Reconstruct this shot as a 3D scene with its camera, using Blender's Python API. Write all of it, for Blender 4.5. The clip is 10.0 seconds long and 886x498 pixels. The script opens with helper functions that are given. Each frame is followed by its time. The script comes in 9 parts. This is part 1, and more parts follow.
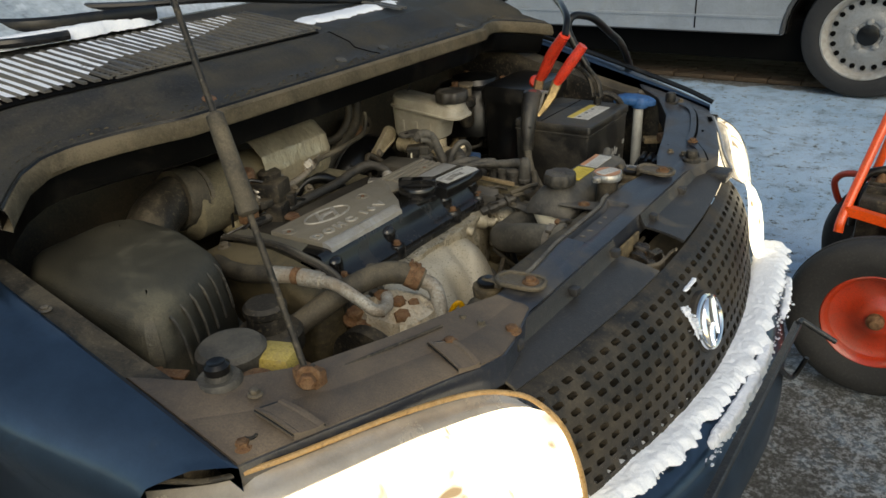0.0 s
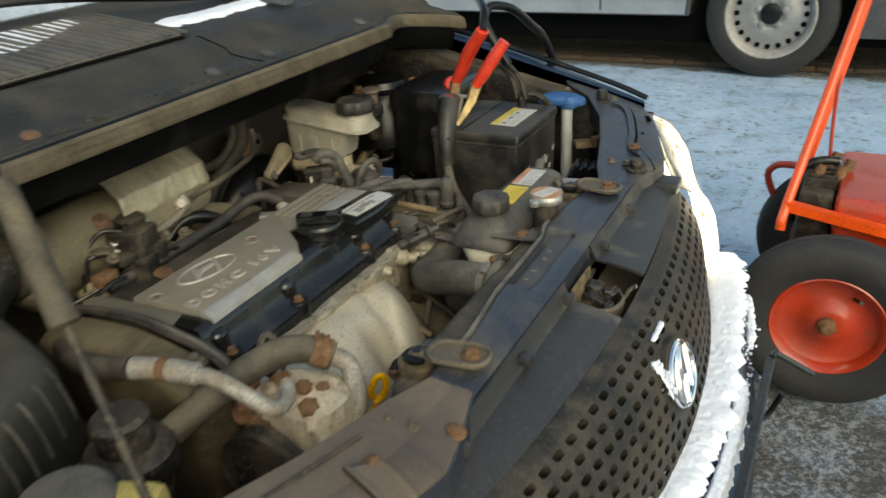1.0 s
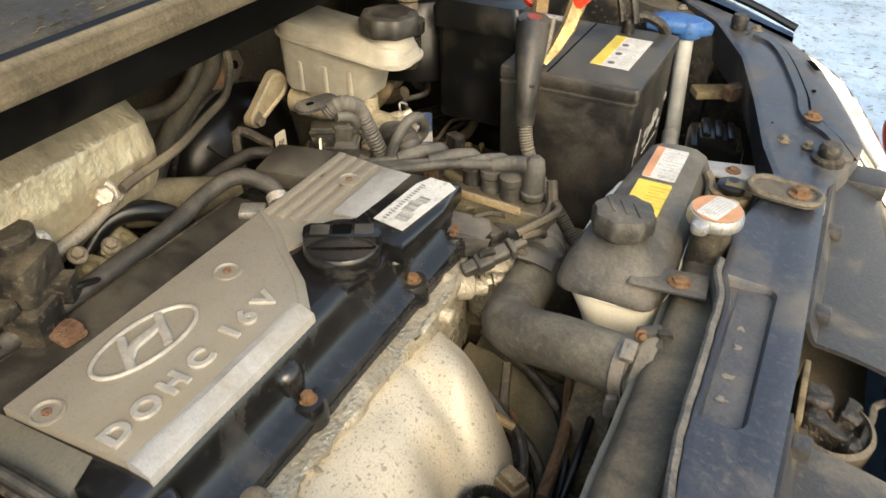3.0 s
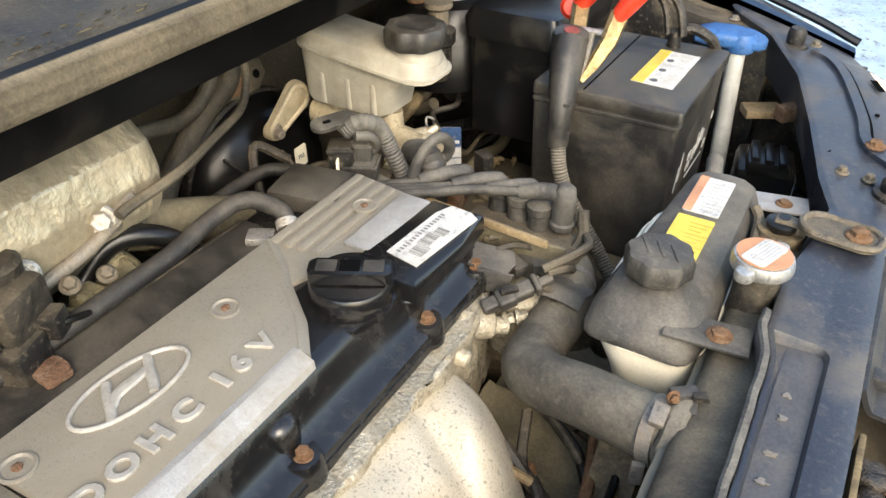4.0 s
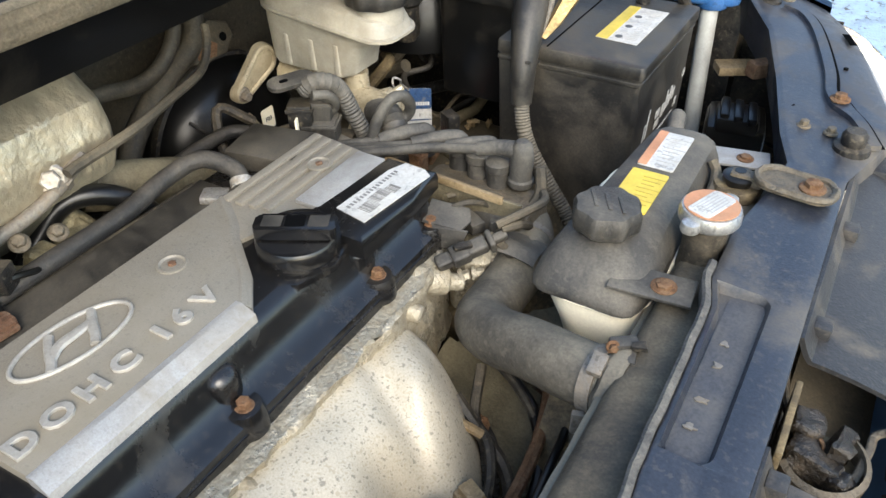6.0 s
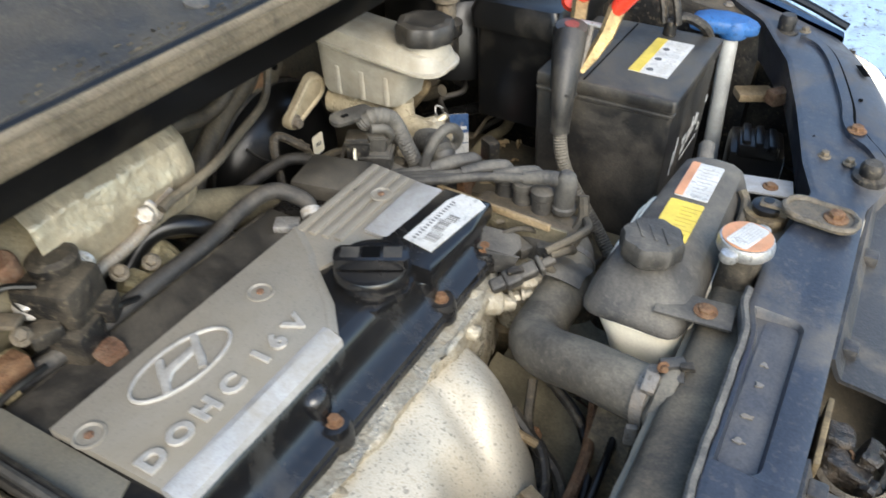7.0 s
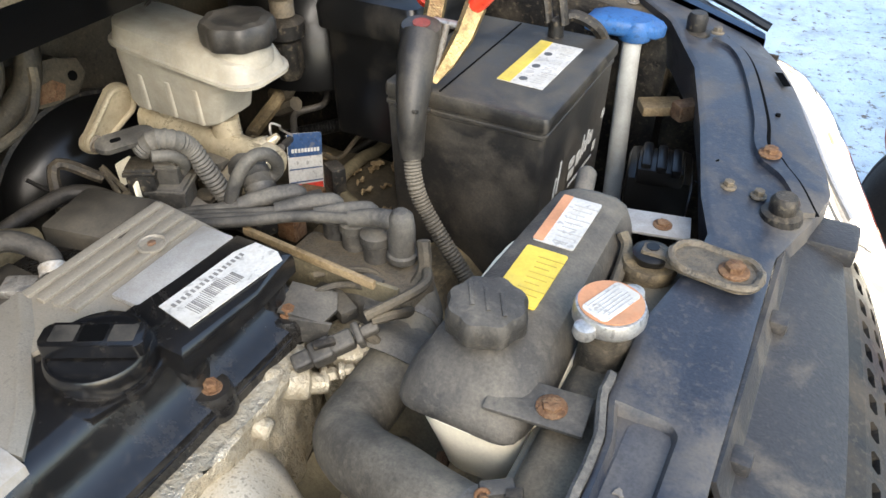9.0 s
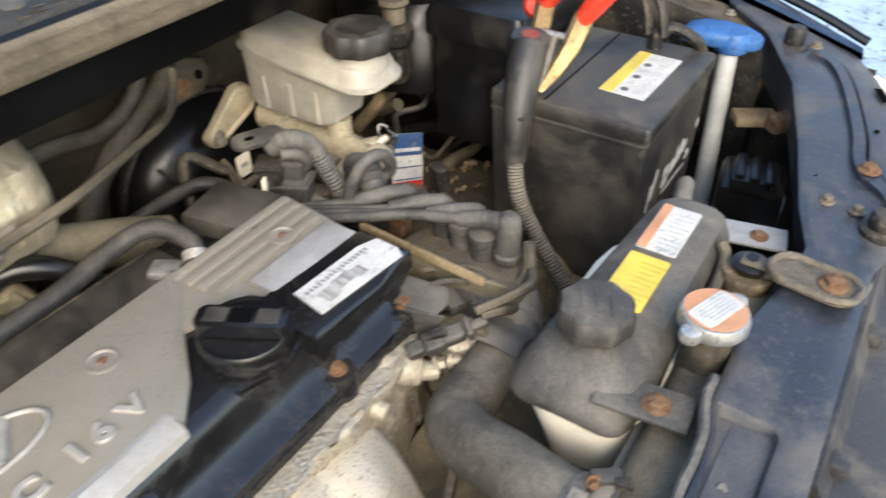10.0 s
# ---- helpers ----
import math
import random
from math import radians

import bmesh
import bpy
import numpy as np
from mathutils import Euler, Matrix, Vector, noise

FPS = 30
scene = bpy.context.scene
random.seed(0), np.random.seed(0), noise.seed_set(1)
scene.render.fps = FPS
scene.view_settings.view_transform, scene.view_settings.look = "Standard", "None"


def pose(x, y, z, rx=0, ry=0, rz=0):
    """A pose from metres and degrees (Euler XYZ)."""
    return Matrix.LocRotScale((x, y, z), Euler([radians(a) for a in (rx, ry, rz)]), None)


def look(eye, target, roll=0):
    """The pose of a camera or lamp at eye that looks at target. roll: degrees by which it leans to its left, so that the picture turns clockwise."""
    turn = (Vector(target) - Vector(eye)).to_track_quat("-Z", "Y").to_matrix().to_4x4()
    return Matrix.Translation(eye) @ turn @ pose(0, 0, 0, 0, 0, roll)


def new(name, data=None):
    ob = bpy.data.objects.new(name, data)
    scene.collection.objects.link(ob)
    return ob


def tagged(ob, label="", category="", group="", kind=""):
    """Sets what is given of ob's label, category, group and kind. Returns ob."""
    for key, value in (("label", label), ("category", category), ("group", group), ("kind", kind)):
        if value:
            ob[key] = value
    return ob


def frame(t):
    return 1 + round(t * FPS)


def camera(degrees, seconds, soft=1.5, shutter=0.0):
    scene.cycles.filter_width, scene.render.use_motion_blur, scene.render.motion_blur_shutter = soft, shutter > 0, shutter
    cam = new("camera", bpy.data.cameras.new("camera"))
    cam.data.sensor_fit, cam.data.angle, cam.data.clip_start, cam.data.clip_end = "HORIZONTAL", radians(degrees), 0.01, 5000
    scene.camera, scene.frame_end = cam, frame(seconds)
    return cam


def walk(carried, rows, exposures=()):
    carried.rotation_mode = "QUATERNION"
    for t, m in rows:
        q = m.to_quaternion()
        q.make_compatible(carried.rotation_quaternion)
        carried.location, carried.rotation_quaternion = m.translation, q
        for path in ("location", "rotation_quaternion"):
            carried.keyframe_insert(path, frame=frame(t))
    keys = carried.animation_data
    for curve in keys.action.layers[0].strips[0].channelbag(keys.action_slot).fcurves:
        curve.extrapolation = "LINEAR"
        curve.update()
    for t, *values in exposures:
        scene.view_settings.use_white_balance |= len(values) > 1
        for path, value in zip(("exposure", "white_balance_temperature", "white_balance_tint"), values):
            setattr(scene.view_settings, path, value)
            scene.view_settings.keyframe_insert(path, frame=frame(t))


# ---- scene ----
cam = camera(60.2, 10.0, shutter=0.4)
METRES, EYE, TILT, LEAN, TURN = 1.4, 1.19, -24.9, 3.05, 34.56
ROWS = [
    (0.0, 0.0, 0.0, 0.0, 0.0, 0.0, 0.0),
    (0.5, 0.008, 0.0466, 0.0145, -0.24, -0.96, 0.87),
    (1.0, 0.0038, 0.1671, 0.0611, -6.5, -1.17, 3.55),
    (1.5, 0.0085, 0.2965, 0.0966, -9.28, -2.71, 4.49),
    (2.0, 0.0096, 0.3997, 0.1284, -8.76, -7.83, 2.76),
    (2.5, -0.0347, 0.4689, 0.1472, -9.15, -10.03, 1.15),
    (3.8, -0.021, 0.5424, 0.1775, -6.16, -10.21, -1.19),
    (4.0, -0.0192, 0.5459, 0.1809, -5.07, -10.77, -0.89),
    (4.5, -0.0108, 0.5444, 0.1811, -5.12, -11.25, -1.08),
    (5.0, 0.0126, 0.5471, 0.1774, -5.0, -11.78, -1.08),
    (5.2, 0.0212, 0.542, 0.1702, -4.35, -11.78, -0.4),
    (6.5, 0.0139, 0.5334, 0.1738, -4.43, -13.09, -0.09),
    (7.0, -0.0277, 0.5041, 0.2009, -4.84, -13.14, -0.15),
    (7.5, -0.055, 0.4919, 0.2202, -5.57, -10.63, -0.63),
    (8.0, -0.0222, 0.5048, 0.1995, -7.55, -10.98, -0.18),
    (8.5, 0.0432, 0.5707, 0.1983, -7.12, -11.62, 0.23),
    (9.0, 0.0846, 0.6253, 0.2034, -7.03, -12.68, 0.02),
    (9.5, 0.0829, 0.6241, 0.2161, -6.65, -13.08, -0.33),
    (10.0, 0.0503, 0.6, 0.2138, -2.46, -13.27, -1.34),
]
EXPOSURES = [(0.0, 0.32, 7900, 4), (0.6, 0.43, 8000, 0), (1.5, 1.27, 8300, 0), (2.5, 1.68, 9000, 8), (4.0, 2.06, 7600, 9), (6.5, 1.83, 6800, 7), (7.5, 1.92, 6600, 7), (10.0, 1.92, 7100, 10)]
walk(cam, [(t, pose(0, 0, EYE, TILT, LEAN, TURN) @ pose(METRES * x, METRES * y, METRES * z, 90 + pitch, roll, yaw)) for t, x, y, z, yaw, pitch, roll in ROWS], EXPOSURES)

# ---- daylight: an overcast winter sky with a weak, wide sun ----
world = bpy.data.worlds.new("sky")
scene.world = world
world.use_nodes = True
wn = world.node_tree
sky = wn.nodes.new("ShaderNodeTexSky")
sky.sky_type, sky.sun_disc = "NISHITA", False
sky.sun_elevation, sky.sun_rotation = radians(35), radians(135)
wn.links.new(sky.outputs[0], wn.nodes["Background"].inputs[0])
wn.nodes["Background"].inputs[1].default_value = 0.15
sun_data = bpy.data.lights.new("sun", "SUN")
sun_data.energy, sun_data.angle, sun_data.color = 1.1, radians(40), (1.0, 0.95, 0.88)
sun = new("sun", sun_data)
sun.matrix_world = look((2.0, -2.0, 2.0), (0.0, 0.0, 0.0))

# ---- materials ----
DUST = (0.27, 0.215, 0.14)


def nodes_of(name):
    m = bpy.data.materials.new(name)
    m.use_nodes = True
    t = m.node_tree
    return m, t, t.nodes["Principled BSDF"]


def node(t, kind, **values):
    n = t.nodes.new(kind)
    for key, value in values.items():
        n.inputs[key].default_value = value
    return n


def ramp(t, source, lo, hi):
    r = t.nodes.new("ShaderNodeMapRange")
    r.inputs["From Min"].default_value, r.inputs["From Max"].default_value = lo, hi
    t.links.new(source, r.inputs["Value"])
    return r.outputs[0]


def maths(t, op, a, b):
    n = t.nodes.new("ShaderNodeMath")
    n.operation = op
    for i, v in enumerate((a, b)):
        if isinstance(v, (int, float)):
            n.inputs[i].default_value = v
        else:
            t.links.new(v, n.inputs[i])
    return n.outputs[0]


def blend(t, factor, a, b, kind="MIX"):
    n = t.nodes.new("ShaderNodeMix")
    n.data_type, n.blend_type = "RGBA", kind
    for i, v in ((0, factor), (6, a), (7, b)):
        if isinstance(v, (int, float)):
            n.inputs[i].default_value = v
        elif isinstance(v, tuple):
            n.inputs[i].default_value = (*v, 1)
        else:
            t.links.new(v, n.inputs[i])
    return n.outputs[2]


def mat(name, col, rough=0.5, metal=0.0, dust=0.0, up=0.0, tint=DUST, scale=18.0, fine=420.0, bump=0.15, vary=0.25, coat=0.0, grain=0.32, spec=None, spots=1.0, edge=0.0):
    """A worn surface: colour that varies at two scales, settled dust on what faces up, which also paints in paler tops,
    fine relief.
    """
    m, t, b = nodes_of(name)
    at = t.nodes.new("ShaderNodeTexCoord").outputs["Object"]
    big = node(t, "ShaderNodeTexNoise", Scale=scale, Detail=7.0, Roughness=0.6)
    small = node(t, "ShaderNodeTexNoise", Scale=fine, Detail=4.0, Roughness=0.6)
    t.links.new(at, big.inputs["Vector"]), t.links.new(at, small.inputs["Vector"])
    dark = tuple(c * (1 - vary) for c in col)
    lite = tuple(min(1, c * (1 + vary)) for c in col)
    c = blend(t, ramp(t, big.outputs[0], 0.35, 0.68), dark, lite)
    c = blend(t, min(1.0, grain * 1.7), c, blend(t, ramp(t, small.outputs[0], 0.3, 0.7), tuple(v * 0.55 for v in col), tuple(min(1, v * 1.3) for v in col)))
    r = None
    if grain > 0.15:
        spot = node(t, "ShaderNodeTexNoise", Scale=fine * 0.45, Detail=3.0, Roughness=0.5)
        t.links.new(at, spot.inputs["Vector"])
        c = blend(t, maths(t, "MULTIPLY", ramp(t, spot.outputs[0], 0.58, 0.66), 0.6 * spots), c, tuple(0.4 * v + 0.6 * w for v, w in zip(col, tint)))
        c = blend(t, maths(t, "MULTIPLY", ramp(t, spot.outputs[0], 0.41, 0.34), 0.55 * spots), c, tuple(v * 0.35 for v in col))
    if dust:
        patch = node(t, "ShaderNodeTexNoise", Scale=scale * 0.7, Detail=9.0, Roughness=0.7, Distortion=0.4)
        t.links.new(at, patch.inputs["Vector"])
        normal = t.nodes.new("ShaderNodeNewGeometry").outputs["Normal"]
        z = t.nodes.new("ShaderNodeSeparateXYZ")
        t.links.new(normal, z.inputs[0])
        # up: settled dust, and top-lit shading painted in by the normal
        amount = maths(t, "ADD", ramp(t, patch.outputs[0], 0.62 - 0.45 * dust + 0.14 * edge, 0.95 - 0.35 * dust - 0.155 * edge), maths(t, "MULTIPLY", maths(t, "MULTIPLY", ramp(t, z.outputs[2], 0.1, 0.95), ramp(t, patch.outputs[0], 0.28, 0.62)), 1.5 * up))
        speck = ramp(t, small.outputs[0], 0.25, 0.75)
        amount = maths(t, "MULTIPLY", amount, maths(t, "ADD", maths(t, "MULTIPLY", speck, 0.6), 0.55))
        cl = t.nodes.new("ShaderNodeClamp")
        t.links.new(amount, cl.inputs[0])
        cl.inputs["Max"].default_value = 0.9
        amount = cl.outputs[0]
        c = blend(t, amount, c, tint)
        r = maths(t, "ADD", maths(t, "MULTIPLY", amount, 0.9 - rough), rough)
        if metal:
            t.links.new(maths(t, "SUBTRACT", metal, maths(t, "MULTIPLY", amount, metal)), b.inputs["Metallic"])
    elif metal:
        b.inputs["Metallic"].default_value = metal
    t.links.new(c, b.inputs["Base Color"])
    if r is None:
        r = maths(t, "ADD", maths(t, "MULTIPLY", ramp(t, big.outputs[0], 0.3, 0.7), 0.16), rough - 0.08)
    t.links.new(r, b.inputs["Roughness"])
    if bump:
        h = t.nodes.new("ShaderNodeBump")
        h.inputs["Strength"].default_value, h.inputs["Distance"].default_value = min(1.0, bump * 2.4), 0.002
        t.links.new(maths(t, "ADD", small.outputs[0], maths(t, "MULTIPLY", big.outputs[0], 0.8)), h.inputs["Height"])
        t.links.new(h.outputs[0], b.inputs["Normal"])
    b.inputs["Specular IOR Level"].default_value = spec if spec is not None else (0.5 if dust < 0.3 else 0.3)
    if coat:
        b.inputs["Coat Weight"].default_value, b.inputs["Coat Roughness"].default_value = coat, 0.06
    return m


def glow(name, col, strength):
    m, t, b = nodes_of(name)
    b.inputs["Base Color"].default_value = (0.06, 0.055, 0.05, 1)
    at = t.nodes.new("ShaderNodeTexCoord").outputs["Object"]
    facet = node(t, "ShaderNodeTexNoise", Scale=16.0, Detail=2.0, Distortion=1.2)
    t.links.new(at, facet.inputs["Vector"])
    t.links.new(blend(t, ramp(t, facet.outputs[0], 0.55, 0.66), col, tuple(v * w for v, w in zip(col, (0.20, 0.15, 0.10)))), b.inputs["Emission Color"])
    b.inputs["Emission Strength"].default_value = strength
    return m


def clear(name, tint, gloss, rough=0.03):
    m, t, b = nodes_of(name)
    tr, gl, mx = t.nodes.new("ShaderNodeBsdfTransparent"), t.nodes.new("ShaderNodeBsdfGlossy"), t.nodes.new("ShaderNodeMixShader")
    tr.inputs[0].default_value, gl.inputs["Roughness"].default_value = (*tint, 1), rough
    fr = node(t, "ShaderNodeFresnel", IOR=1.5)
    t.links.new(maths(t, "ADD", fr.outputs[0], gloss), mx.inputs[0])
    t.links.new(tr.outputs[0], mx.inputs[1]), t.links.new(gl.outputs[0], mx.inputs[2])
    t.links.new(mx.outputs[0], t.nodes["Material Output"].inputs[0])
    return m


PAINT = mat("blue_black_paint", (0.085, 0.145, 0.225), 0.30, 0.75, dust=0.05, up=0.0, vary=0.12, coat=0.7, bump=0.0, grain=0.05, tint=(0.04, 0.045, 0.05))
BAYPAINT = mat("dusty_bay_paint", (0.023, 0.027, 0.037), 0.28, dust=0.46, up=0.05, tint=(0.136, 0.117, 0.091), bump=0.05, scale=10, spec=0.6, spots=0.6, edge=0.5)
COVERPLASTIC = mat("dusty_grille_cover", (0.030, 0.029, 0.029), 0.38, dust=0.50, up=0.05, tint=(0.180, 0.150, 0.110), scale=6, spec=0.5, spots=0.4, edge=0.8)
GRILLE = mat("black_grille_plastic", (0.017, 0.016, 0.0145), 0.45, dust=0.46, tint=(0.105, 0.085, 0.060), scale=22, bump=0.08)
COWLPLASTIC = mat("grey_cowl_plastic", (0.050, 0.050, 0.051), 0.45, dust=0.56, up=0.1, tint=(0.158, 0.138, 0.104), scale=9, spec=0.45, grain=0.35, edge=0.3)
SEAL = mat("dusty_rubber_seal", (0.08, 0.07, 0.05), 0.8, dust=0.82, up=0.3, tint=(0.30, 0.245, 0.165), scale=14)
BLACK = mat("dusty_black_plastic", (0.012, 0.0113, 0.0105), 0.42, dust=0.34, up=0.28, tint=(0.155, 0.126, 0.086), scale=16)
VALVEBLACK = mat("semi_gloss_black_paint", (0.0065, 0.0065, 0.007), 0.20, dust=0.22, up=0.06, tint=(0.060, 0.051, 0.038), scale=18, bump=0.02, grain=0.16, spec=0.6, spots=0.5)
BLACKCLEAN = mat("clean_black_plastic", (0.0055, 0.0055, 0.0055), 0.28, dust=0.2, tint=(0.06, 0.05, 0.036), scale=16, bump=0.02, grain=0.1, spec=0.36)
GREYPLASTIC = mat("dusty_grey_plastic", (0.030, 0.0285, 0.026), 0.45, dust=0.40, up=0.36, tint=(0.175, 0.155, 0.122), scale=9, grain=0.22, spec=0.4, spots=0.5)
AIRBOX = mat("dusty_airbox_plastic", (0.017, 0.0165, 0.0135), 0.38, dust=0.24, up=0.44, tint=(0.142, 0.126, 0.086), scale=6, grain=0.2, spec=0.4, spots=0.3)
RUBBER = mat("dusty_rubber_hose", (0.022, 0.0200, 0.0170), 0.5, dust=0.48, up=0.36, tint=(0.180, 0.148, 0.100), scale=11, grain=0.22, spots=0.4)
DARK = mat("grimy_dark_metal", (0.075, 0.058, 0.036), 0.6, dust=0.5, up=0.2, tint=(0.26, 0.195, 0.105), scale=32, vary=0.5, edge=0.4)
SILVER = mat("dusty_silver_cover", (0.275, 0.25, 0.205), 0.44, 0.25, dust=0.50, up=0.12, tint=(0.19, 0.16, 0.112), scale=7, fine=800, bump=0.05, vary=0.12, grain=0.26, spots=0.5)
SILVEREDGE = mat("worn_bright_aluminium", (0.36, 0.35, 0.33), 0.34, 0.2, dust=0.40, tint=(0.2, 0.172, 0.128), scale=34, fine=700, bump=0.08, vary=0.2, grain=0.2, spots=0.35)
PUMPCAST = mat("stained_cast_metal", (0.60, 0.53, 0.41), 0.42, 0.2, dust=0.42, tint=(0.27, 0.155, 0.06), scale=26, fine=360, bump=0.6, vary=0.25, spots=0.8)
CAST = mat("cast_aluminium", (0.47, 0.42, 0.32), 0.25, 0.5, dust=0.45, up=0.05, tint=(0.22, 0.17, 0.095), scale=45, fine=300, bump=0.6, vary=0.3)
SHIELD = mat("spotted_heat_shield", (0.505, 0.445, 0.335), 0.46, 0.12, dust=0.28, tint=(0.30, 0.235, 0.145), scale=7, fine=620, bump=0.03, vary=0.12, grain=0.2, spots=1.25)
FOIL = mat("embossed_foil_shield", (0.45, 0.385, 0.27), 0.33, 0.6, dust=0.34, tint=(0.26, 0.205, 0.125), scale=16, fine=130, bump=0.34, vary=0.14, grain=0.16, spots=0.3)
STEEL = mat("zinc_steel", (0.5, 0.48, 0.44), 0.38, 0.8, dust=0.35, tint=(0.26, 0.2, 0.13), scale=60)
OLDSTEEL = mat("dull_dirty_steel", (0.22, 0.20, 0.17), 0.5, 0.4, dust=0.5, tint=(0.22, 0.17, 0.115), scale=50)
RUST = mat("rusty_steel", (0.165, 0.085, 0.042), 0.75, 0.1, dust=0.36, tint=(0.26, 0.17, 0.095), scale=110, bump=0.6, vary=0.5)
CHROME = mat("chrome", (0.85, 0.86, 0.88), 0.08, 1.0, bump=0.0, vary=0.03, grain=0.05)
MILKY = mat("milky_plastic", (0.36, 0.335, 0.275), 0.4, dust=0.45, tint=(0.235, 0.188, 0.118), scale=17, bump=0.03, vary=0.3, grain=0.12, spec=0.4)
WHITETUBE = mat("milky_tube", (0.36, 0.36, 0.33), 0.45, dust=0.3, tint=(0.26, 0.23, 0.17), scale=20, bump=0.02, spots=0.0, grain=0.1)
PAPER = mat("white_label", (0.54, 0.53, 0.495), 0.45, dust=0.35, tint=(0.36, 0.325, 0.26), scale=24, bump=0.0, grain=0.16)
YELLOW = mat("yellow_label", (0.60, 0.45, 0.06), 0.45, dust=0.2, tint=(0.42, 0.34, 0.15), scale=30, bump=0.0, grain=0.12)
ORANGE = mat("orange_label", (0.50, 0.23, 0.11), 0.45, dust=0.25, tint=(0.36, 0.26, 0.17), scale=30, bump=0.0, grain=0.12)
INK = mat("label_ink", (0.09, 0.09, 0.09), 0.5, bump=0.0, grain=0.05)
WHITEINK = mat("white_print", (0.42, 0.42, 0.40), 0.5, dust=0.35, tint=(0.12, 0.11, 0.09), bump=0.0)
BLUETAG = mat("blue_print", (0.03, 0.07, 0.16), 0.5, bump=0.0)
REDTAG = mat("red_print", (0.6, 0.05, 0.03), 0.5, bump=0.0)
BLUECAP = mat("blue_cap_plastic", (0.028, 0.110, 0.29), 0.45, dust=0.3, tint=(0.085, 0.125, 0.20), scale=30, bump=0.03)
REDGRIP = mat("red_grip_plastic", (0.68, 0.045, 0.02), 0.35, dust=0.12, tint=(0.4, 0.12, 0.08), scale=40, bump=0.06)
BRASS = mat("tarnished_brass", (0.34, 0.245, 0.115), 0.3, 0.95, dust=0.38, tint=(0.17, 0.125, 0.07), scale=60, bump=0.25, vary=0.35)
DIPYELLOW = mat("yellow_plastic", (0.88, 0.42, 0.008), 0.35, dust=0.1, tint=(0.5, 0.35, 0.1), bump=0.02)
FLUID = mat("yellowed_reservoir", (0.50, 0.38, 0.10), 0.45, dust=0.4, scale=20)
BATTERY = mat("battery_case", (0.015, 0.0145, 0.014), 0.38, dust=0.42, up=0.20, tint=(0.115, 0.099, 0.074), scale=14, bump=0.05, spec=0.45, spots=0.3)
TAN = mat("tan_dusty_plastic", (0.20, 0.140, 0.072), 0.55, dust=0.45, tint=(0.37, 0.28, 0.165), scale=40, vary=0.4)
COPPER = mat("oxidised_bracket", (0.17, 0.09, 0.052), 0.75, 0.1, dust=0.35, tint=(0.24, 0.18, 0.12), scale=60, bump=0.5, vary=0.4)
LENS = clear("lamp_lens", (0.95, 0.95, 0.95), 0.02)
LIT = glow("lit_reflector", (1.0, 0.93, 0.8), 2.6)
LAMPGREY = mat("lamp_housing", (0.62, 0.58, 0.52), 0.22, 0.4, dust=0.2, tint=(0.42, 0.33, 0.22), scale=14, grain=0.1, bump=0.02)
# amber here is the lamp's glow put into the gasket's colour
GASKET = mat("lamplit_gasket", (0.42, 0.25, 0.10), 0.4, dust=0.3, tint=(0.5, 0.36, 0.2), scale=40)
TYRE = mat("tyre_rubber", (0.016, 0.016, 0.017), 0.75, dust=0.18, tint=(0.045, 0.042, 0.039), scale=12)
VANPAINT = mat("silver_van_paint", (0.42, 0.45, 0.48), 0.32, 0.5, dust=0.2, tint=(0.3, 0.29, 0.27), scale=5, bump=0.02, coat=0.4)
VANTRIM = mat("grey_van_trim", (0.05, 0.055, 0.06), 0.6, dust=0.3, tint=(0.12, 0.11, 0.1))
WHEELSILVER = mat("silver_steel_wheel", (0.34, 0.34, 0.335), 0.38, 0.4, dust=0.3, tint=(0.09, 0.08, 0.068), scale=9)
CARTORANGE = mat("orange_frame_paint", (0.82, 0.085, 0.012), 0.3, dust=0.12, tint=(0.3, 0.1, 0.06), scale=24, bump=0.04, coat=0.3)
CARTRED = mat("red_machine_paint", (0.42, 0.034, 0.010), 0.28, dust=0.28, tint=(0.16, 0.05, 0.03), scale=12, bump=0.03, coat=0.3)
CAPMETAL = mat("dull_cap_metal", (0.50, 0.49, 0.46), 0.3, 0.75, dust=0.25, tint=(0.3, 0.26, 0.2), scale=40, bump=0.06)
TANKMILK = mat("pale_tank_plastic", (0.82, 0.74, 0.56), 0.4, dust=0.15, tint=(0.5, 0.42, 0.28), scale=12, bump=0.03, vary=0.1, grain=0.1)
# brown dust with the near lamp's warm light mixed into the colour
PANELBROWN = mat("dusty_lamplit_panel", (0.054, 0.044, 0.037), 0.45, dust=0.50, up=0.12, tint=(0.200, 0.150, 0.105), scale=6, spec=0.4, spots=0.35, grain=0.2)
BRACKET = mat("grimy_bracket_steel", (0.13, 0.112, 0.085), 0.5, 0.3, dust=0.5, tint=(0.19, 0.145, 0.092), scale=60, bump=0.3, vary=0.45)
HOSEGREY = mat("grey_dusty_hose", (0.050, 0.046, 0.039), 0.5, dust=0.5, up=0.36, tint=(0.205, 0.180, 0.135), scale=13, fine=380, grain=0.24, spots=0.6, bump=0.12)
BOOTGREY = mat("grey_dusty_boot", (0.040, 0.038, 0.035), 0.42, dust=0.5, up=0.28, tint=(0.165, 0.150, 0.122), scale=24, fine=420, grain=0.24, spots=0.6, bump=0.10, vary=0.35)
MASTERCAST = mat("stained_bright_casting", (0.50, 0.43, 0.30), 0.26, 0.35, dust=0.40, tint=(0.24, 0.18, 0.10), scale=22, fine=260, bump=0.10, vary=0.25, grain=0.18, spots=0.6)
